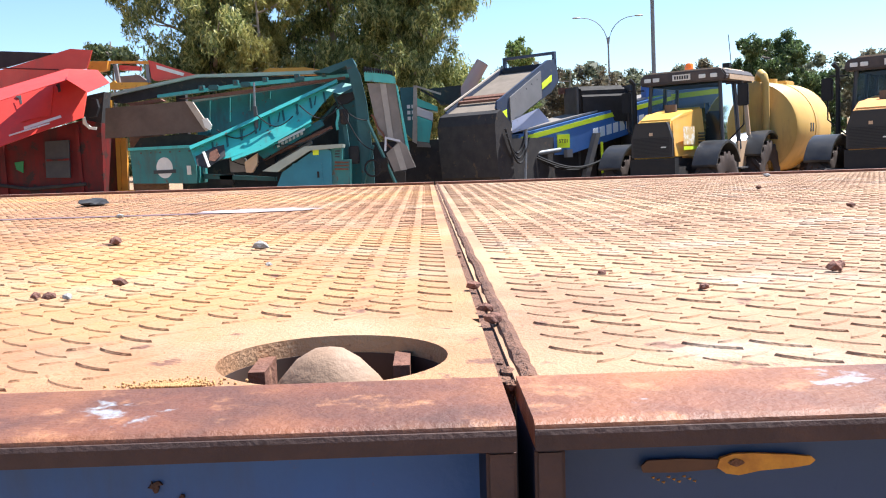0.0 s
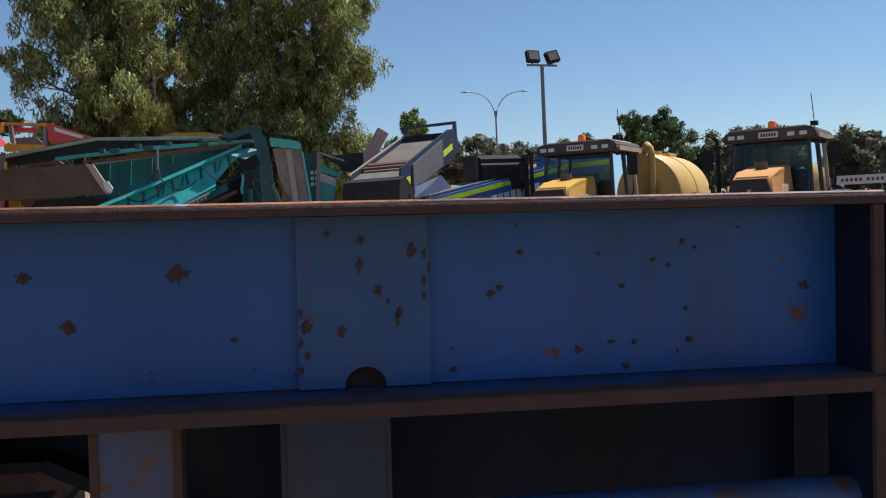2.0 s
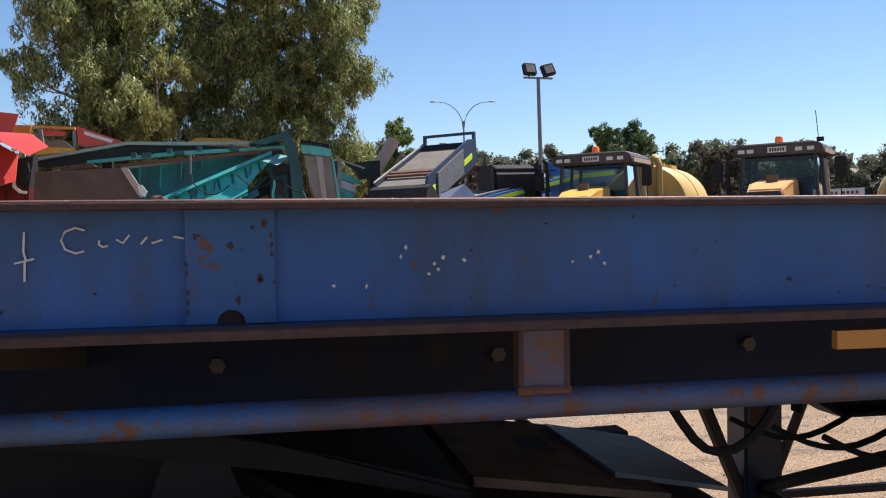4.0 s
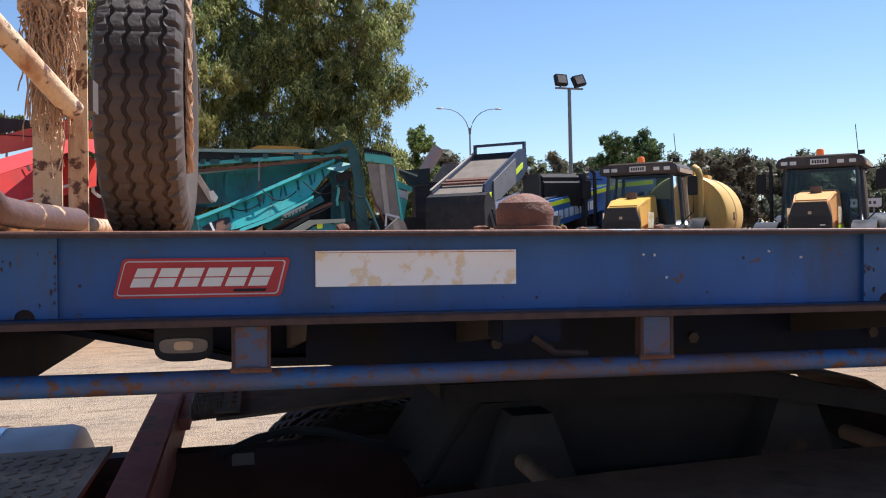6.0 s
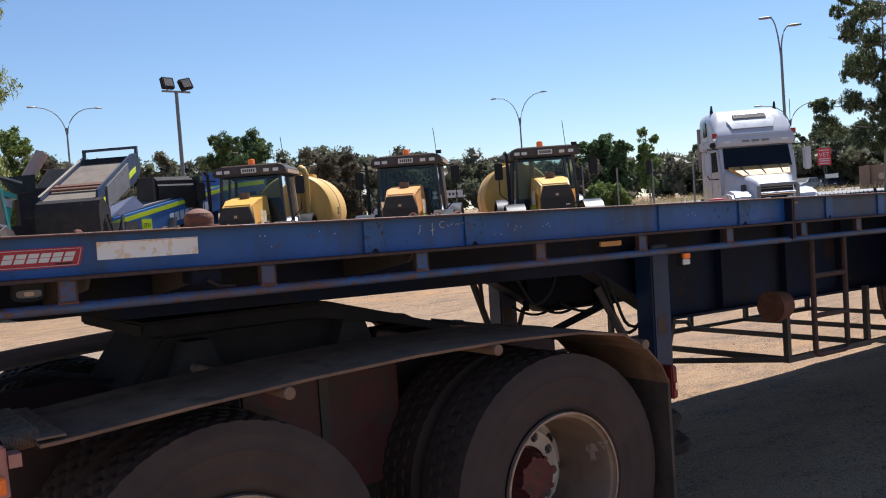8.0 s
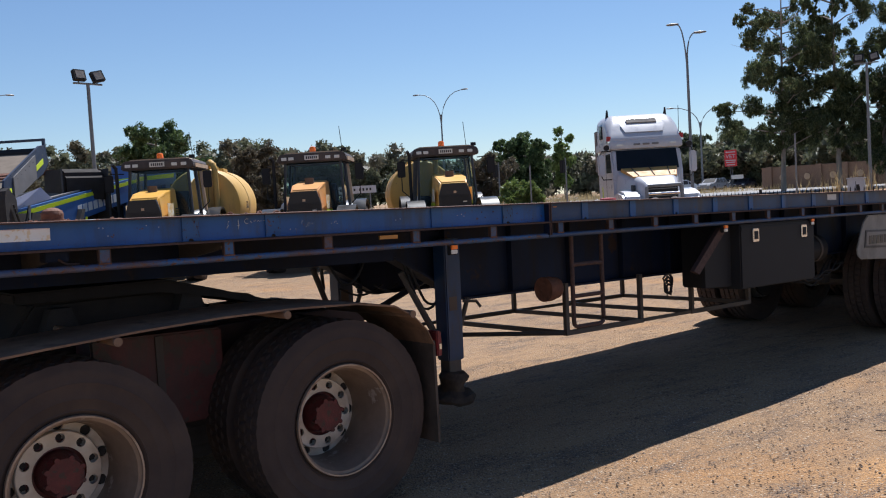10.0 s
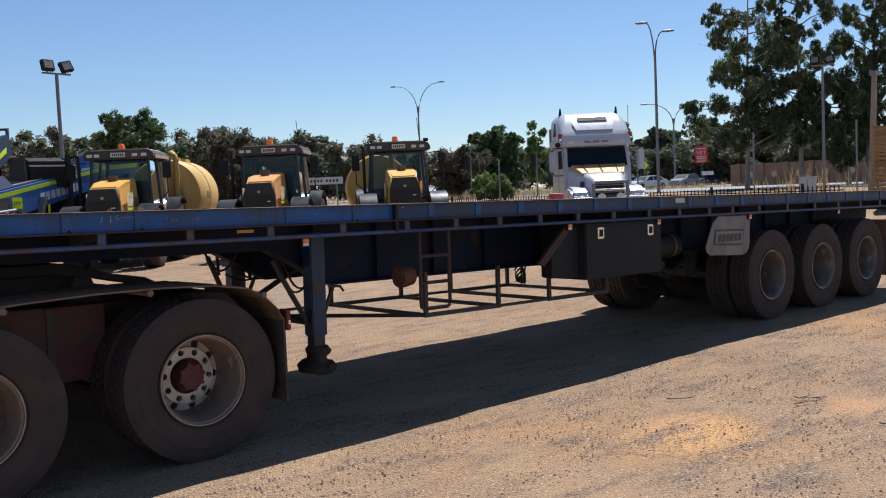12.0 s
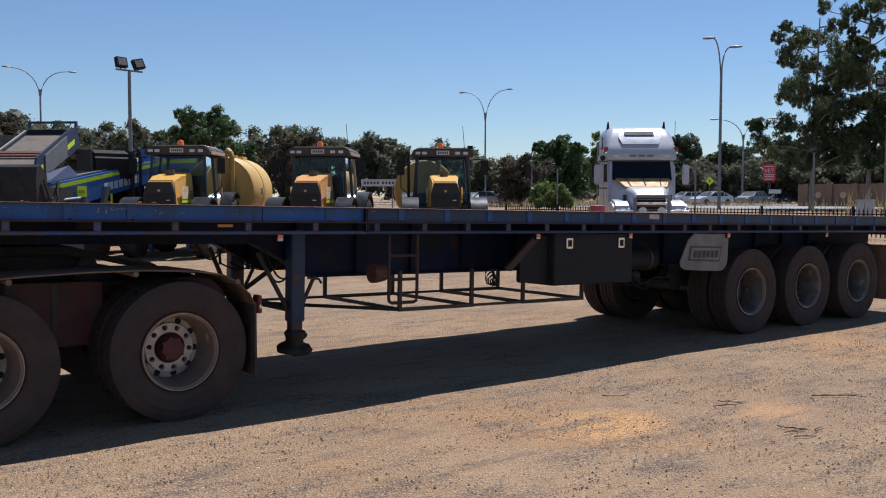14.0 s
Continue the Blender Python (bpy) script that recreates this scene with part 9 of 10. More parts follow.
def make_tree(name, x, y, h, spread, label, seed, leaf_mat, limbs=14, lobes=60, per=900, leaf=0.14, bare=0.2, trunk=0.3, z0=0.0, group="", droop=0.8, lobe_r=0.2, top=1.0, thin=0.3, hang=0.95, tufts=12):
    """A trunk with limbs; rounded lobes at and along the limb ends, each made of small leaf tufts."""
    rg = random.Random(seed)
    rng = np.random.default_rng(seed)
    t = thing(name, at(x, y, z0), label, "tree", group)
    bm = bmesh.new()
    lr = spread * lobe_r
    tip = Vector((rg.uniform(-0.05, 0.05) * h, rg.uniform(-0.05, 0.05) * h, h - lr * 1.2))
    spine = [Vector((0, 0, -0.1)), Vector((tip.x * 0.2, tip.y * 0.3, h * 0.2)), Vector((tip.x * 0.6, tip.y * 0.5, h * 0.5)), tip]
    rod(bm, spine, trunk, 9, trunk * 0.2)
    ends = []
    for k in range(limbs):
        u = bare + (0.97 - bare) * (k + 0.3) / limbs
        v = (u - bare) / (1 - bare)
        a = k * 2.4 + rg.uniform(-0.4, 0.4)
        b = spine[1].lerp(spine[3], min(max((u - 0.25) / 0.75, 0), 1))
        shape = (0.62 + 0.38 * math.sin(math.pi * min(1.0, 0.15 + v))) if v < 0.6 else 0.62 + 0.38 * math.cos((v - 0.6) * 3.0) * top
        reach = (spread - lr) * rg.uniform(0.5, 1.0) * max(shape, 0.2)
        e = b + Vector((math.cos(a) * reach, math.sin(a) * reach, h * rg.uniform(0.02, 0.12) * (1 - 0.5 * v)))
        e.z = min(e.z, h - lr)
        mid = b.lerp(e, 0.5) + Vector((0, 0, -0.02 * h + rg.uniform(0, 0.04) * h))
        rod(bm, [b, mid, e], trunk * 0.3, 6, trunk * 0.07)
        ends.append((b, mid, e))
        for q in range(2):
            f = e + Vector((rg.uniform(-1, 1), rg.uniform(-1, 1), rg.uniform(-0.3, 0.6))) * lr
            rod(bm, [mid.lerp(e, 0.4 + 0.3 * q), f], trunk * 0.1, 5, trunk * 0.03)
    part("trunk", bm, M_BARK, t, "streaked trunk and limbs", smooth=True)
    cs, rs = [], []
    for k in range(lobes):
        b, mid, e = ends[k % len(ends)]
        f = 1.0 if k < len(ends) else rg.uniform(0.15, 0.95)
        p = b.lerp(e, f) + Vector((rg.gauss(0, 1), rg.gauss(0, 1), rg.gauss(0, 0.7))) * lr * (0.3 if k < len(ends) else 0.5)
        p.z = max(min(p.z, h - lr * 0.8), lr * 0.6)
        r = lr * rg.uniform(0.6, 1.15)
        for q in range(tufts):
            d = Vector((rg.gauss(0, 1), rg.gauss(0, 1), rg.gauss(0, 1) + 0.15)).normalized() * r * rg.uniform(0.45, 1.0)
            cs.append((p.x + d.x, p.y + d.y, p.z + d.z * 0.85))
            rs.append(r * rg.uniform(0.2, 0.44) * (12 / tufts) ** 0.33)
    co, fa = leaf_cloud(cs, rs, max(int(per / tufts), 4), leaf, rng, hang, droop, thin)
    co[:, 2] = np.maximum(co[:, 2], 0.05)
    mesh_np("crown", co, fa, leaf_mat, t, label="crown of many small leaves")
    return t


# three gums close together behind the red and teal machines
BG = "gums behind the machines"
make_tree("gum_tree", -6.9, 31.0, 13.6, 3.9, "tall olive-green gum tree with dense drooping crown", 12, M_LEAF, limbs=30, lobes=96, per=1500, leaf=0.10, bare=0.12, trunk=0.3, lobe_r=0.25, group=BG, droop=1.6, thin=0.24, hang=1.35, tufts=16)
make_tree("gum_tree", -3.3, 32.3, 13.4, 3.9, "olive-green gum tree with dense drooping crown", 23, M_LEAF, limbs=28, lobes=90, per=1500, leaf=0.10, bare=0.1, trunk=0.27, lobe_r=0.25, group=BG, droop=1.6, thin=0.24, hang=1.35, tufts=16)
make_tree("gum_tree", -0.1, 31.2, 12.4, 3.5, "olive-green gum tree with a broken outline", 38, M_LEAF, limbs=26, lobes=76, per=1400, leaf=0.095, bare=0.1, trunk=0.24, lobe_r=0.26, group=BG, droop=1.6, thin=0.24, hang=1.35, tufts=16)
make_tree("gum_tree", -5.0, 29.6, 7.6, 1.9, "low yellowish gum sapling in front of the taller gums", 41, M_LEAF_Y, limbs=14, lobes=30, per=1300, leaf=0.085, bare=0.15, trunk=0.14, lobe_r=0.3, group=BG, droop=1.6, thin=0.24, hang=1.4, tufts=16)
make_tree("small_gum", 4.3, 43.5, 7.3, 1.5, "slim pale green young gum tree", 5, M_LEAF_L, limbs=12, lobes=26, per=600, leaf=0.12, bare=0.2, trunk=0.1, lobe_r=0.36)
make_tree("small_gum", -14.5, 44.0, 8.6, 2.2, "small green tree behind the red crusher", 8, M_LEAF_D, limbs=10, lobes=26, per=500, leaf=0.16, bare=0.2, trunk=0.15, lobe_r=0.3)
make_tree("scrub_tree", 7.2, 46.0, 6.2, 2.2, "thin greyish scrub tree behind the stacker", 15, M_LEAF_B, limbs=10, lobes=28, per=420, leaf=0.14, bare=0.1, trunk=0.12, lobe_r=0.28)


def gz(x):
    """The ground climbs gently towards the road."""
    u = min(max((x - 24.0) / 26.0, 0.0), 1.0)
    return 0.85 * u * u * (3 - 2 * u)


# mid-distance trees that can be told apart
make_tree("dark_fig", 24.6, 63.4, 9.4, 3.6, "dark green bushy tree with a rounded broken top", 31, M_LEAF_R, limbs=22, lobes=70, per=900, leaf=0.14, bare=0.05, trunk=0.3, lobe_r=0.26)
make_tree("dark_fig", 28.3, 66.0, 6.6, 2.6, "dark green bushy tree beside a taller one", 39, M_LEAF_R, limbs=14, lobes=34, per=500, leaf=0.2, bare=0.05, trunk=0.2, lobe_r=0.3)
make_tree("she_oak", 33.2, 66.0, 7.5, 1.7, "brownish conical she-oak tree", 32, M_LEAF_B, limbs=14, lobes=34, per=420, leaf=0.17, bare=0.05, trunk=0.14, lobe_r=0.34, top=-0.2)
make_tree("she_oak", 36.2, 68.0, 8.0, 2.3, "brownish thin-topped she-oak tree", 33, M_LEAF_B, limbs=14, lobes=36, per=420, leaf=0.17, bare=0.05, trunk=0.14, lobe_r=0.3, top=0.2)
make_tree("round_tree", 62.4, 62.0, 7.3, 4.3, "dense dark green round-crowned tree", 34, M_LEAF_R, limbs=26, lobes=100, per=1000, leaf=0.15, bare=0.02, trunk=0.3, z0=0.85, lobe_r=0.24, thin=0.5)
make_tree("young_tree", 60.3, 54.5, 7.4, 1.6, "light green young street tree", 35, M_LEAF_L, limbs=12, lobes=30, per=300, leaf=0.18, bare=0.15, trunk=0.1, z0=0.85, lobe_r=0.32)
make_tree("green_bush", 44.8, 44.8, 2.3, 2.0, "bright green roadside bush", 36, M_LEAF_L, limbs=12, lobes=26, per=420, leaf=0.14, bare=0.02, trunk=0.06, z0=gz(44.8), lobe_r=0.28)
make_tree("grey_tree", 52.0, 56.5, 5.2, 3.2, "dull brown-green roadside tree", 38, M_LEAF_B, limbs=16, lobes=40, per=420, leaf=0.2, bare=0.05, trunk=0.2, z0=0.8, lobe_r=0.26)
for k, (x, y, h, s, n) in enumerate(((56.5, 30.2, 14.6, 4.8, 92), (58.8, 27.2, 16.2, 4.3, 84), (60.6, 23.4, 18.8, 4.3, 80), (62.6, 19.6, 17.4, 4.4, 62), (66.5, 15.6, 18.0, 4.4, 52), (60.6, 24.6, 8.4, 3.6, 70))):
    make_tree("tall_gum", x, y, h, s, "tall dark gum tree with rounded leafy lobes and thin bare limbs", 50 + k, M_LEAF_D, limbs=32, lobes=n, per=1100, leaf=0.095, bare=0.18, trunk=0.2, z0=0.8, group="gums by the road", lobe_r=0.175, droop=1.4, thin=0.3, hang=1.2, tufts=18)
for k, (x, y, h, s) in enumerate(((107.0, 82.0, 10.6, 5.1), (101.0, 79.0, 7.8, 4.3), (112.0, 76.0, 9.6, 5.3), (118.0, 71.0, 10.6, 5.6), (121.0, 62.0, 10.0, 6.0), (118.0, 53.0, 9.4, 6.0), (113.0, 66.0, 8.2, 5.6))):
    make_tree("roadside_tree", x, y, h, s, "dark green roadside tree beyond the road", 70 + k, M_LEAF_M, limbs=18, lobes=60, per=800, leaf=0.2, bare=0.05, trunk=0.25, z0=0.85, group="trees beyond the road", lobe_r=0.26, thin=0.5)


def far_woods():
    rng = np.random.default_rng(77)
    cs, rs = [], []
    n = 330
    for k in range(n):
        a = radians(-25 + 125 * k / n + rng.uniform(-0.4, 0.4))
        d = rng.uniform(122, 146)
        h = rng.uniform(0.72, 1.1) * float(np.interp(math.degrees(a), (-25, 3, 18, 32, 41, 60, 100), (8.0, 10.6, 12.0, 9.4, 6.4, 5.6, 6.2)))
        x, y = d * math.sin(a), d * math.cos(a)
        for q in range(8):
            cs.append((x + rng.normal(0, 1.9), y + rng.normal(0, 1.9), 1.0 + h * (0.12 + 0.88 * rng.random() ** 0.75)))
            rs.append(rng.uniform(1.0, 2.0))
    for mname, m, sl in (("far_woods", M_WOOD_G, slice(0, None, 2)), ("far_woods", M_WOOD_B, slice(1, None, 2))):
        co, fa = leaf_cloud(cs[sl], rs[sl], 170, 0.16, rng, 0.85, 0.0, 0.7)
        inner, small = leaf_cloud(cs[sl], [0.7 * r for r in rs[sl]], 34, 0.5, rng, 0.85, 0.0, 0.9)
        co, fa = np.concatenate([co, inner]), np.concatenate([fa, small + len(co)])
        tagged(mesh_np(mname, co, fa, m), "belt of dull green bushland on the skyline", "woods", kind="stuff")


far_woods()

# ---- lamp posts ----
def flood_pole(x, y, z, h, label, turn, z0=0.0):
    p = thing("flood_light_pole", at(x, y, z0, turn), label, "flood light")
    part("pole", R([(0, 0, 0), (0, 0, h)], 0.085, 12, 0.06), M_GALV, p, "grey steel pole", smooth=True)
    part("cross_arm", B(-0.55, 0.55, -0.04, 0.04, h, h + 0.06), M_GALV, p)
    for sx, r in ((-1, 1), (1, -13)):
        m = Matrix.Translation((sx * 0.36, -0.05, h + 0.30)) @ Matrix.Rotation(radians(r), 4, "Y") @ Matrix.Rotation(radians(-18), 4, "X")
        hd = part("lamp_head", B(-0.23, 0.23, -0.09, 0.09, -0.2, 0.2, m=m), M_BLACK, p, "black flood lamp head", bevel=0.015)
        part("lamp_glass", B(-0.16, 0.16, -0.1, -0.091, -0.14, 0.14, m=m), M_GLASSY, hd)
        part("bracket", B(sx * 0.36 - 0.02, sx * 0.36 + 0.02, -0.02, 0.02, h + 0.06, h + 0.14), M_GALV, hd)


flood_pole(7.48, 29.17, 0, 6.5, "grey pole with two square flood lamps", 12)
flood_pole(42.4, 17.5, 0, 6.6, "grey steel pole with two flood lamps by the fence", -70, gz(42.4))


def street_lamp(x, y, h, reach, rise, label, turn, uneven=0.0, z0=0.0):
    p = thing("street_lamp", at(x, y, z0, turn), label, "street lamp", "street lamps")
    part("pole", R([(0, 0, 0), (0, 0, h - rise)], 0.13, 10, 0.085), M_GALV, p, "tall galvanised pole", smooth=True)
    for sx in (-1, 1):
        k = 1.0 + (uneven if sx < 0 else -uneven * 0.4)
        pts = [(sx * reach * u, 0, h + rise * k * v) for u, v in ((0.02, -1.7), (0.05, -1.0), (0.13, -0.4), (0.26, 0.15), (0.45, 0.6), (0.68, 0.88), (1.0, 1.0))]
        part("arm", R(pts, 0.055, 8, 0.04), M_GALV, p, "curved lamp arm", smooth=True)
        e = pts[-1]
        part("lantern", lathe(bmesh.new(), [(0.0, -0.5), (0.11, -0.4), (0.16, 0.0), (0.12, 0.35), (0.0, 0.42)], 10, Matrix.Translation((e[0] + sx * 0.3, 0, e[2])) @ Matrix.Rotation(radians(90), 4, "Z") @ Matrix.Diagonal((1, 1, 0.6, 1))), M_MGREY, p, "grey lantern", smooth=True)


street_lamp(19.8, 96.3, 14.0, 3.0, 1.05, "tall street lamp with two curved arms", 2)
street_lamp(65.4, 78.0, 13.0, 3.0, 1.3, "tall street lamp with two curved arms", -70)
street_lamp(50.4, 33.6, 10.7, 0.6, 0.9, "tall street lamp with two short arms", -55, 0.55, z0=0.8)
street_lamp(86.3, 56.9, 8.9, 3.0, 0.9, "street lamp beyond the road", -50, z0=0.85)

# ---- street furniture, fence, wall, road ----
v = thing("business_sign", at(78.1, 48.0, 0.86, -60, 0.9), "red roadside sign on a post, lettered in white", "sign")
part("sign_box", B(-0.66, 0.66, -0.12, 0.12, 2.8, 4.65), M_SIGNRED, v, "red sign box", bevel=0.03)
words("sign_text", "VET", 0.62, Matrix.Translation((0, -0.13, 3.9)) @ FRONT, M_WHITE, v)
for k, (z, w) in enumerate(((4.4, 0.5), (3.47, 0.55), (3.25, 0.5), (2.97, 0.45))):
    part("lettering_bar", B(-w, w, -0.135, -0.121, z - 0.05, z + 0.05), M_WHITE, v)
for x in (-0.12, 0.08):
    part("sign_post", B(x, x + 0.1, -0.05, 0.05, 0.0, 2.69), M_CAB, v)
part("small_sign", B(0.0, 1.3, -0.06, 0.0, 1.35, 1.8), M_PLATE, v)
g = thing("street_name_sign", at(20.7, 31.9, 0, -42), "white street name board with dark lettering bars on two posts", "sign")
part("board", B(-0.95, 0.95, -0.03, 0.03, 2.2, 2.55), M_WHITE, g)
for k in range(9):
    x = -0.74 + 0.165 * k + (0.1 if k > 4 else 0.0)
    part("lettering_bar", B(x - 0.045, x + 0.045, -0.04, -0.031, 2.315, 2.435), M_INK, g)
for x in (-0.7, 0.65):
    part("post", R([(x, 0.05, 0.0), (x, 0.05, 2.55)], 0.03, 8), M_GALV, g)


def fence():
    f = thing("picket_fence", Matrix(), "black steel spear-topped fence along the yard edge", "fence")
    a, b = Vector((28.3, 31.0, 0)), Vector((29.2, 10.3, 0))
    n = 124
    d = (b - a) / n
    ang = math.atan2(d.y, d.x)
    bm = bmesh.new()
    box(bm, -0.016, 0.016, -0.016, 0.016, 0.08, 1.08)
    top = [bm.verts.new(p) for p in ((-0.016, -0.016, 1.0801), (0.016, -0.016, 1.0801), (0.016, 0.016, 1.0801), (-0.016, 0.016, 1.0801), (0, 0, 1.19))]
    for i in range(4):
        bm.faces.new((top[i], top[(i + 1) % 4], top[4]))
    first = part("picket", bm, M_BLACK, f)
    for k in range(n):
        p = a + d * k
        o = first if k == 0 else new("picket", first.data)
        o.parent = f
        o.location = (p.x, p.y, gz(p.x))
        o.rotation_euler = (0, 0, ang)
        if k % 23 == 0:
            bm = bmesh.new()
            box(bm, -0.04, 0.04, -0.04, 0.04, 0, 1.24)
            po = part("fence_post", bm, M_BLACK, f)
            po.location = (p.x, p.y + 0.06, gz(p.x))
    for z in (0.25, 0.95):
        za, zb = gz(a.x) + z, gz(b.x) + z
        part("rail", R([(a.x, a.y, za), (b.x, b.y, zb)], 0.022, 6), M_BLACK, f)


fence()
for k, (x, y, h) in enumerate(((40.0, 33.0, 3.0), (40.5, 28.0, 3.2), (41.5, 21.0, 3.4), (42.0, 15.6, 3.6), (39.3, 38.5, 3.0), (41.0, 10.5, 3.4))):
    p = thing("mesh_fence_post", at(x, y, gz(x)), "tall grey post of the wire fence", "fence post", "wire fence posts")
    part("post", R([(0, 0, 0), (0, 0, h)], 0.05, 8), M_GALV, p)
    part("post_cap", R([(0, 0, h), (0, 0, h + 0.05)], 0.06, 8), M_GALV, p)
for k, (x, y) in enumerate(((46.5, 49.0), (50.0, 45.0), (54.0, 41.5))):
    p = thing("signal_post", at(x, y, gz(x)), "slim grey signal post with a dark lantern", "traffic signal", "traffic signals")
    part("post", R([(0, 0, 0), (0, 0, 3.6)], 0.06, 8), M_GALV, p)
    part("lantern", B(-0.55, -0.2, -0.15, 0.15, 2.4, 3.4), M_BLACK, p, bevel=0.03)
cab = thing("service_cabinet", at(37.5, 15.9, gz(37.5), -70), "small white service cabinet on the verge", "cabinet")
part("cabinet_body", B(-0.36, 0.36, -0.25, 0.25, 0.0, 1.05), M_WHITE, cab, bevel=0.03)
part("cabinet_lid", B(-0.4, 0.4, -0.29, 0.29, 1.051, 1.12), M_WHITE, cab, bevel=0.02)
part("door_line", B(-0.01, 0.01, -0.26, -0.251, 0.1, 0.95), M_INK, cab)
wall = solo("boundary_wall", B(74.2, 74.5, 21.0, 42.3, 0.8, 2.8), M_BRICK, "long brown brick boundary wall", "wall", kind="structure")
cop = part("wall_coping", B(74.15, 74.55, 21.0, 42.3, 2.801, 2.9), M_BRICK, wall)
for k in range(9):
    part("wall_pier", B(74.0, 74.19, 22.0 + 2.4 * k, 22.5 + 2.4 * k, 0.8, 2.95), M_BRICK, wall)
for k in range(8):
    em = lathe(bmesh.new(), [(0.0, 0.0), (0.3, 0.0), (0.3, 0.05), (0.0, 0.05)], 12, Matrix.Translation((74.17, 23.4 + 2.4 * k, 1.9)) @ Matrix.Rotation(radians(90), 4, "Z"))
    part("wall_roundel", em, M_TAN, wall)
road = bmesh.new()
vs = [road.verts.new(p) for p in ((47.0, 110.0, 0.87), (47.0, 8.0, 0.87), (73.5, -20.0, 0.87), (116.0, 110.0, 0.87))]
road.faces.new(vs)
vs[0].co.x = 52.0
vs[1].co.x = 50.5
solo("road", road, mat("pale_worn_asphalt", (0.30, 0.285, 0.27), (0.25, 0.24, 0.23), 2.0, 0.9, bump=0.2), "pale worn asphalt road beyond the fence", "road", kind="structure")
for k in range(9):
    solo("lane_line", B(59.9, 60.1, 14.0 + 7 * k, 17.0 + 7 * k, 0.871, 0.877), M_WHITE, "white broken lane line", "road marking", kind="structure", group="lane lines")


def grass_patch(cx, cy, rx, ry, n, h, seed, label):
    rng = np.random.default_rng(seed)
    x, y = cx + rng.normal(0, rx, n), cy + rng.normal(0, ry, n)
    z = np.array([gz(v) for v in x])
    hh = h * rng.uniform(0.4, 1.2, n)
    a = rng.uniform(0, 6.28, n)
    w = 0.017
    lean = rng.normal(0, 0.25, (n, 2)) * hh[:, None]
    b0 = np.stack([x + np.cos(a) * w, y + np.sin(a) * w, z], -1)
    b1 = np.stack([x - np.cos(a) * w, y - np.sin(a) * w, z], -1)
    t = np.stack([x + lean[:, 0], y + lean[:, 1], z + hh], -1)
    co = np.stack([b0, b1, t], 1).reshape(-1, 3)
    tagged(mesh_np("dry_grass", co, np.arange(n * 3).reshape(n, 3), M_STRAW), label, "grass", kind="stuff")


grass_patch(40.0, 17.5, 0.6, 1.3, 190, 1.5, 1, "clump of tall dry straw grass by the fence")
grass_patch(40.5, 13.0, 0.6, 1.1, 150, 1.5, 2, "clump of tall dry straw grass by the fence")
grass_patch(56.0, 58.0, 7.0, 7.0, 4000, 0.8, 3, "strip of dry yellow grass along the verge")
grass_patch(72.0, 52.0, 3.0, 8.0, 2500, 0.6, 4, "strip of dry yellow grass along the verge")


def make_car(x, y, rz, paint, label, suv=False):
    h = 1.75 if suv else 1.42
    c = thing("parked_car", at(x, y, gz(x), rz), label, "car", "cars on the road")
    if suv:
        prof = [(-2.3, 0.35), (-2.35, 0.75), (-2.1, 0.92), (-1.0, 1.0), (-0.4, 1.48), (1.7, 1.5), (2.2, 0.98), (2.3, 0.35)]
        win = [(-0.85, 1.0), (-0.35, 1.41), (1.6, 1.43), (1.95, 0.98)]
    else:
        prof = [(-2.2, 0.3), (-2.25, 0.65), (-1.9, 0.82), (-1.0, 0.92), (-0.3, 1.38), (1.0, 1.42), (1.8, 1.0), (2.2, 0.92), (2.25, 0.3)]
        win = [(-0.85, 0.93), (-0.25, 1.31), (0.95, 1.35), (1.55, 0.97)]
    def cabin(outline, y0, y1):
        """The glass house leans inwards above the waist."""
        bm = P(outline, y0, y1)
        for v in bm.verts:
            if v.co.z > 0.93:
                v.co.y *= 1 - 0.34 * (v.co.z - 0.93)
        return bm

    body = part("body", cabin(prof, -0.86, 0.86), paint, c, "", bevel=0.05, smooth=True)
    part("side_glass", cabin(win, -0.868, -0.861), M_GRILLE, body)
    part("side_glass", cabin(win, 0.861, 0.868), M_GRILLE, body)
    for name, lo, hi, out in (("windscreen", prof[3], prof[4], (-0.014, 0.02)), ("rear_window", prof[6], prof[5], (0.014, 0.02))):
        ends = [(lo[0] + (hi[0] - lo[0]) * f, lo[1] + (hi[1] - lo[1]) * f) for f in (0.1, 0.92)]
        part(name, cabin(ends + [(x + out[0], z + out[1]) for x, z in ends[::-1]], -0.7, 0.7), M_GRILLE, body)
    for q in (0.15, 0.95):
        part("door_pillar", cabin([(q, win[0][1]), (q + 0.08, win[0][1]), (q + 0.08, win[1][1]), (q, win[1][1])], -0.874, -0.8685), paint, body)
        part("door_pillar", cabin([(q, win[0][1]), (q + 0.08, win[0][1]), (q + 0.08, win[1][1]), (q, win[1][1])], 0.8685, 0.874), paint, body)
    part("lower_sill", P([(-1.0, 0.22), (1.0, 0.22), (1.0, 0.36), (-1.0, 0.36)], -0.862, 0.862), M_BLACK, body)
    for wx in (-1.4, 1.4):
        for sy in (-1, 1):
            w = lathe(bmesh.new(), [(0.0, -0.1), (0.2, -0.1), (0.33, -0.09), (0.34, 0.09), (0.2, 0.1), (0.0, 0.1)], 20, Matrix.Translation((wx, sy * 0.82, 0.34)))
            part("wheel", w, M_TYRE, c)
    for sy in (-0.6, 0.6):
        part("headlamp", B(prof[1][0] - 0.01, prof[1][0] + 0.1, sy - 0.18, sy + 0.18, prof[1][1] - 0.1, prof[1][1] + 0.03), M_LENS, body)
    return c


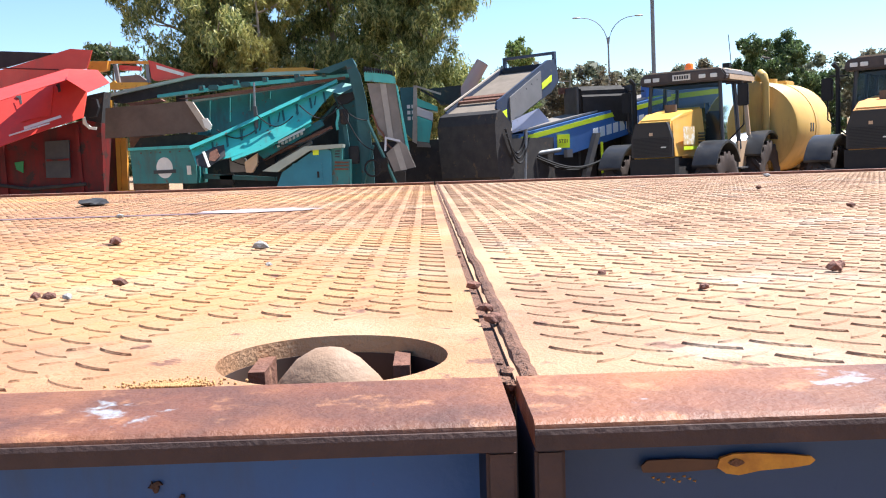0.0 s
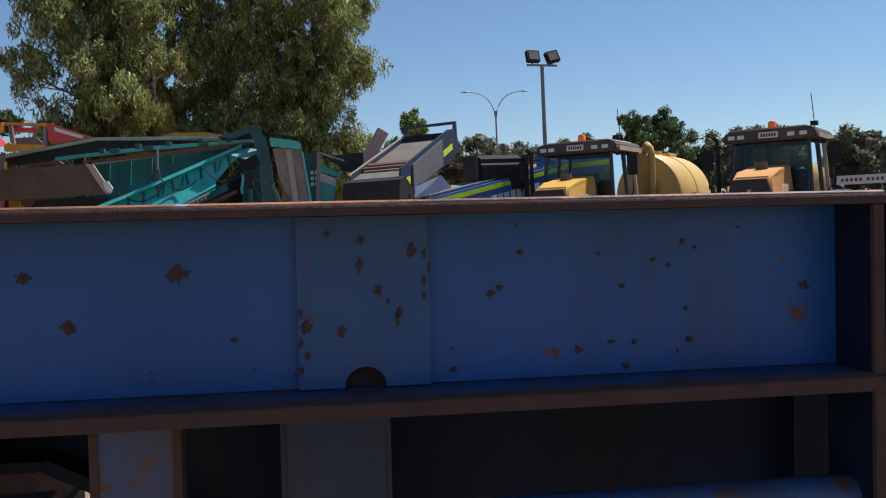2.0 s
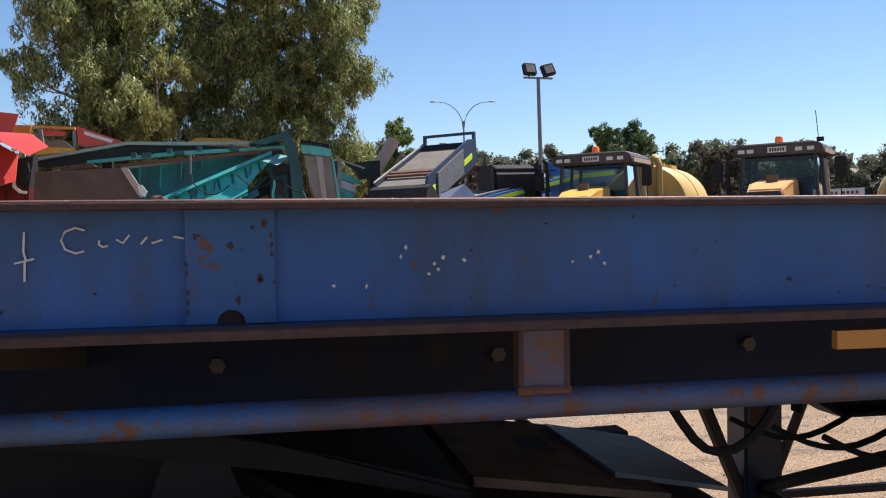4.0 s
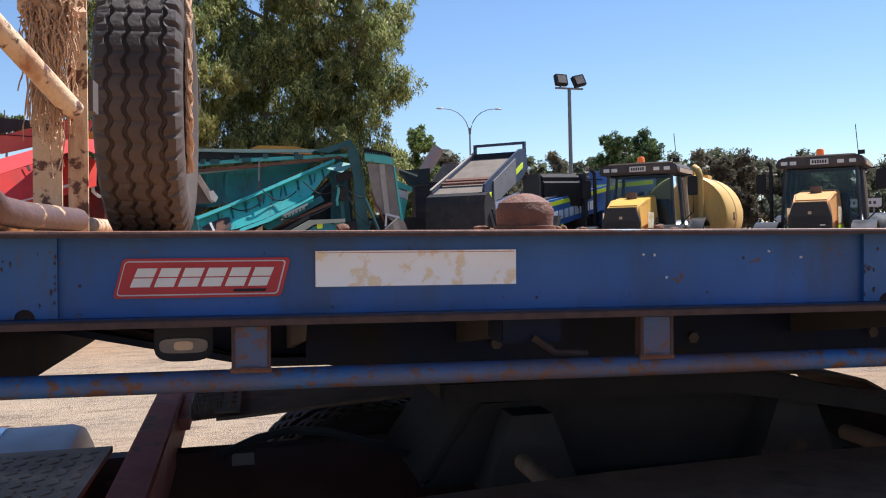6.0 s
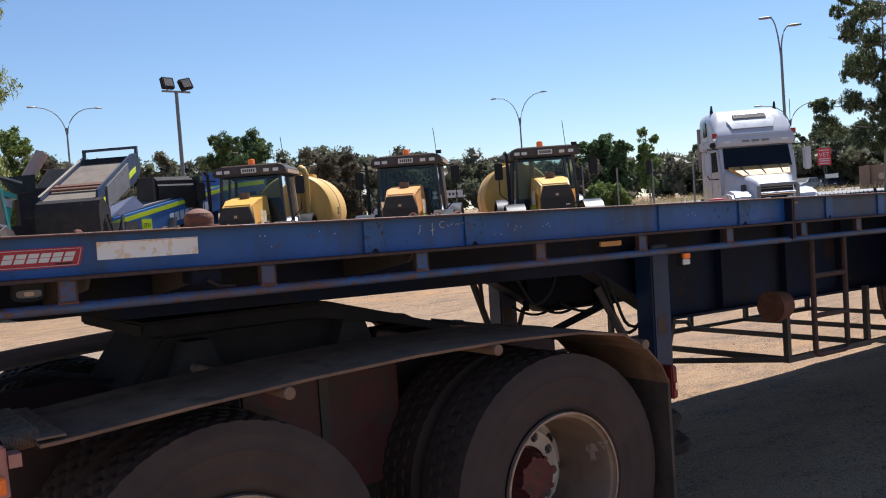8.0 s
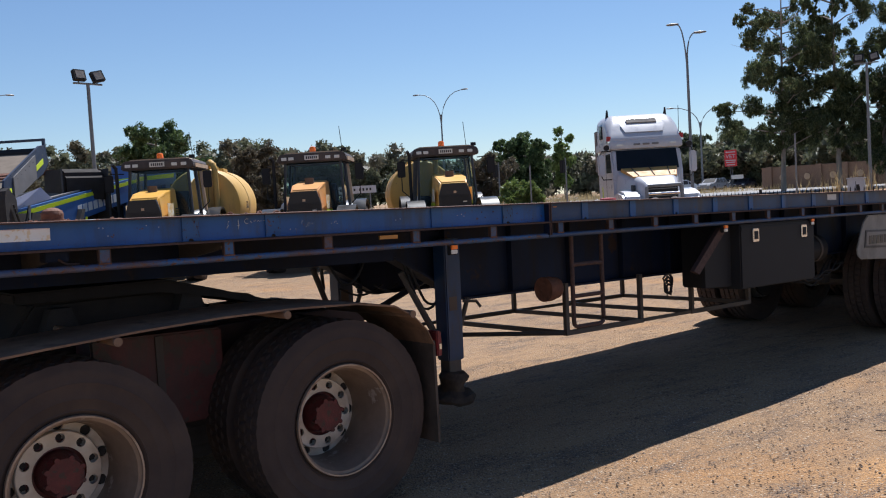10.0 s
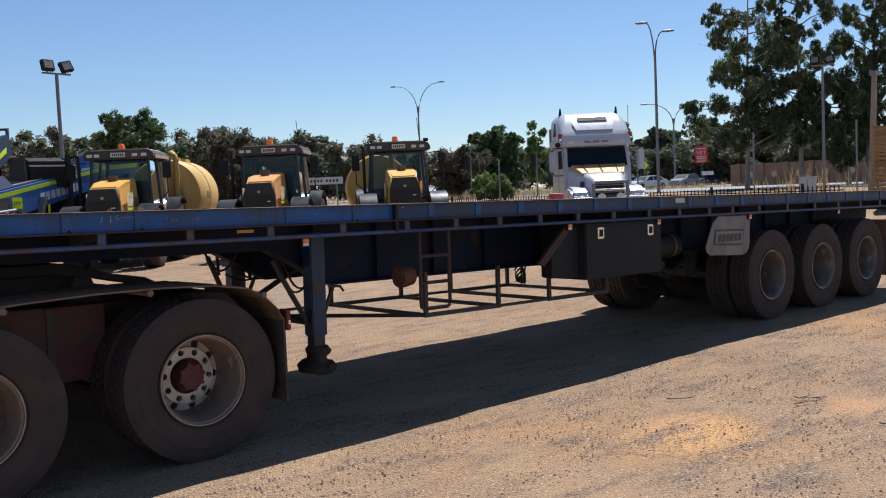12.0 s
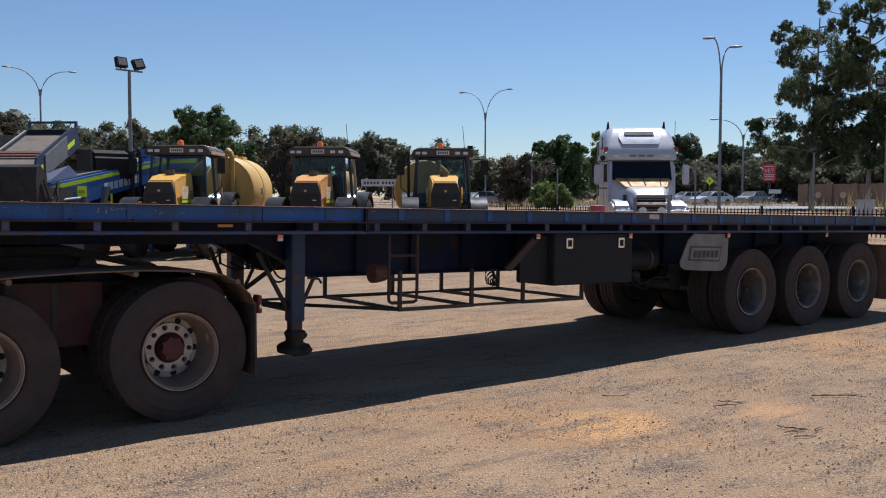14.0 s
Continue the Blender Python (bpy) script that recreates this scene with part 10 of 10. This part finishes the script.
M_SILVER = mat("silver_car_paint", (0.24, 0.245, 0.26), (0.2, 0.205, 0.22), 3, 0.3, metal=0.4)
M_CARW = mat("dusty_white_car_paint", (0.68, 0.68, 0.7), (0.6, 0.6, 0.62), 3, 0.3)
M_CARS = mat("pale_silver_car_paint", (0.58, 0.59, 0.61), (0.5, 0.51, 0.53), 3, 0.3, metal=0.2)
M_DCAR = mat("dark_blue_car_paint", (0.03, 0.035, 0.06), (0.04, 0.045, 0.07), 3, 0.3)
make_car(83.8, 62.9, -14, M_CARW, "white four-wheel drive on the road", True)
make_car(72.6, 50.9, -10, M_CARS, "pale silver sedan on the road")
make_car(84.9, 54.7, 8, M_SILVER, "grey four-wheel drive on the road", True)
make_car(67.9, 70.0, 128, M_CARS, "silver station wagon on the road", True)
make_car(52.6, 61.5, 120, M_SILVER, "silver hatchback by the verge")
make_car(107.6, 67.0, 20, M_SILVER, "silver sedan far along the road")
make_car(108.6, 65.2, 10, M_DCAR, "dark hatchback far along the road")
ds = thing("warning_sign", at(71.9, 50.6, gz(71.9), -40), "small yellow diamond warning sign on a slim post", "road sign")
part("sign_post", R([(0, 0, 0), (0, 0, 2.3)], 0.035, 8), M_GALV, ds)
part("sign_face", B(-0.3, 0.3, -0.02, 0.0, -0.3, 0.3, m=Matrix.Translation((0, -0.05, 2.45)) @ Matrix.Rotation(radians(45), 4, "Y")), M_HIVIS, ds)
part("sign_mark", B(-0.14, 0.14, -0.026, -0.0205, -0.05, 0.05, m=Matrix.Translation((0, -0.05, 2.45)) @ Matrix.Rotation(radians(90), 4, "Y")), M_INK, ds)

# slatted timber crate on a trailer at the yard edge
cr = thing("slatted_crate", at(31.2, 8.4, 0.0, -72), "weathered yellow-brown slatted timber crate", "crate")
M_TIMBER = mat("weathered_timber", (0.36, 0.215, 0.09), (0.26, 0.15, 0.062), 6, 0.8, bump=0.3, stretch=(0.3, 1, 4), vary=0.25)
slat = None
for k in range(17):
    z = 0.95 + 0.145 * k
    for y in (0.0, 1.6):
        if slat is None:
            slat = part("slat", B(-1.55, 1.55, -0.02, 0.02, 0, 0.095), M_TIMBER, cr)
            o = slat
        else:
            o = new("slat", slat.data)
            o.parent = cr
        o.location = (0, y, z)
for x in (-1.55, -0.5, 0.5, 1.5):
    for y in (-0.04, 1.64):
        part("stud", B(x - 0.05, x + 0.05, y - 0.02, y + 0.02, 0.9, 3.45), M_TIMBER, cr)
part("crate_floor", B(-1.6, 1.6, -0.1, 1.7, 0.7, 0.9), M_DARK, cr)
for x in (-1.2, 1.2):
    part("stand_leg", B(x - 0.1, x + 0.1, 0.0, 1.6, 0.0, 0.7), M_DARK, cr)
pl = thing("timber_pole", at(37.9, 13.1, gz(37.9)), "leaning grey timber power pole", "pole")
part("pole", R([(0, 0, 0), (0.25, -0.1, 5.6)], 0.15, 10, 0.12), M_BARK, pl, smooth=True)
part("pole_top", B(0.05, 0.5, -0.25, 0.05, 5.55, 5.75), M_MGREY, pl)
# a lone clump at the end of a thin bare branch
far_branch = thing("gum_branch", at(56.75, 30.0, 0.8), "thin bare gum branch ending in one leafy clump", "branch")
part("bough", R([(0.0, 0.0, 5.2), (-1.1, 1.9, 5.9), (-2.0, 3.4, 6.1)], 0.06, 6, 0.025), M_BARK, far_branch)
tufts = random.Random(6)
lump = [(-2.1 + tufts.gauss(0, 0.28), 3.55 + tufts.gauss(0, 0.28), 6.1 + tufts.gauss(0, 0.22)) for k in range(22)]
co, fa = leaf_cloud(lump, [0.26] * 22, 60, 0.13, np.random.default_rng(6), 0.9, 0.6, 0.35)
mesh_np("leaf_clump", co, fa, M_LEAF_D, far_branch, label="dark leafy clump")
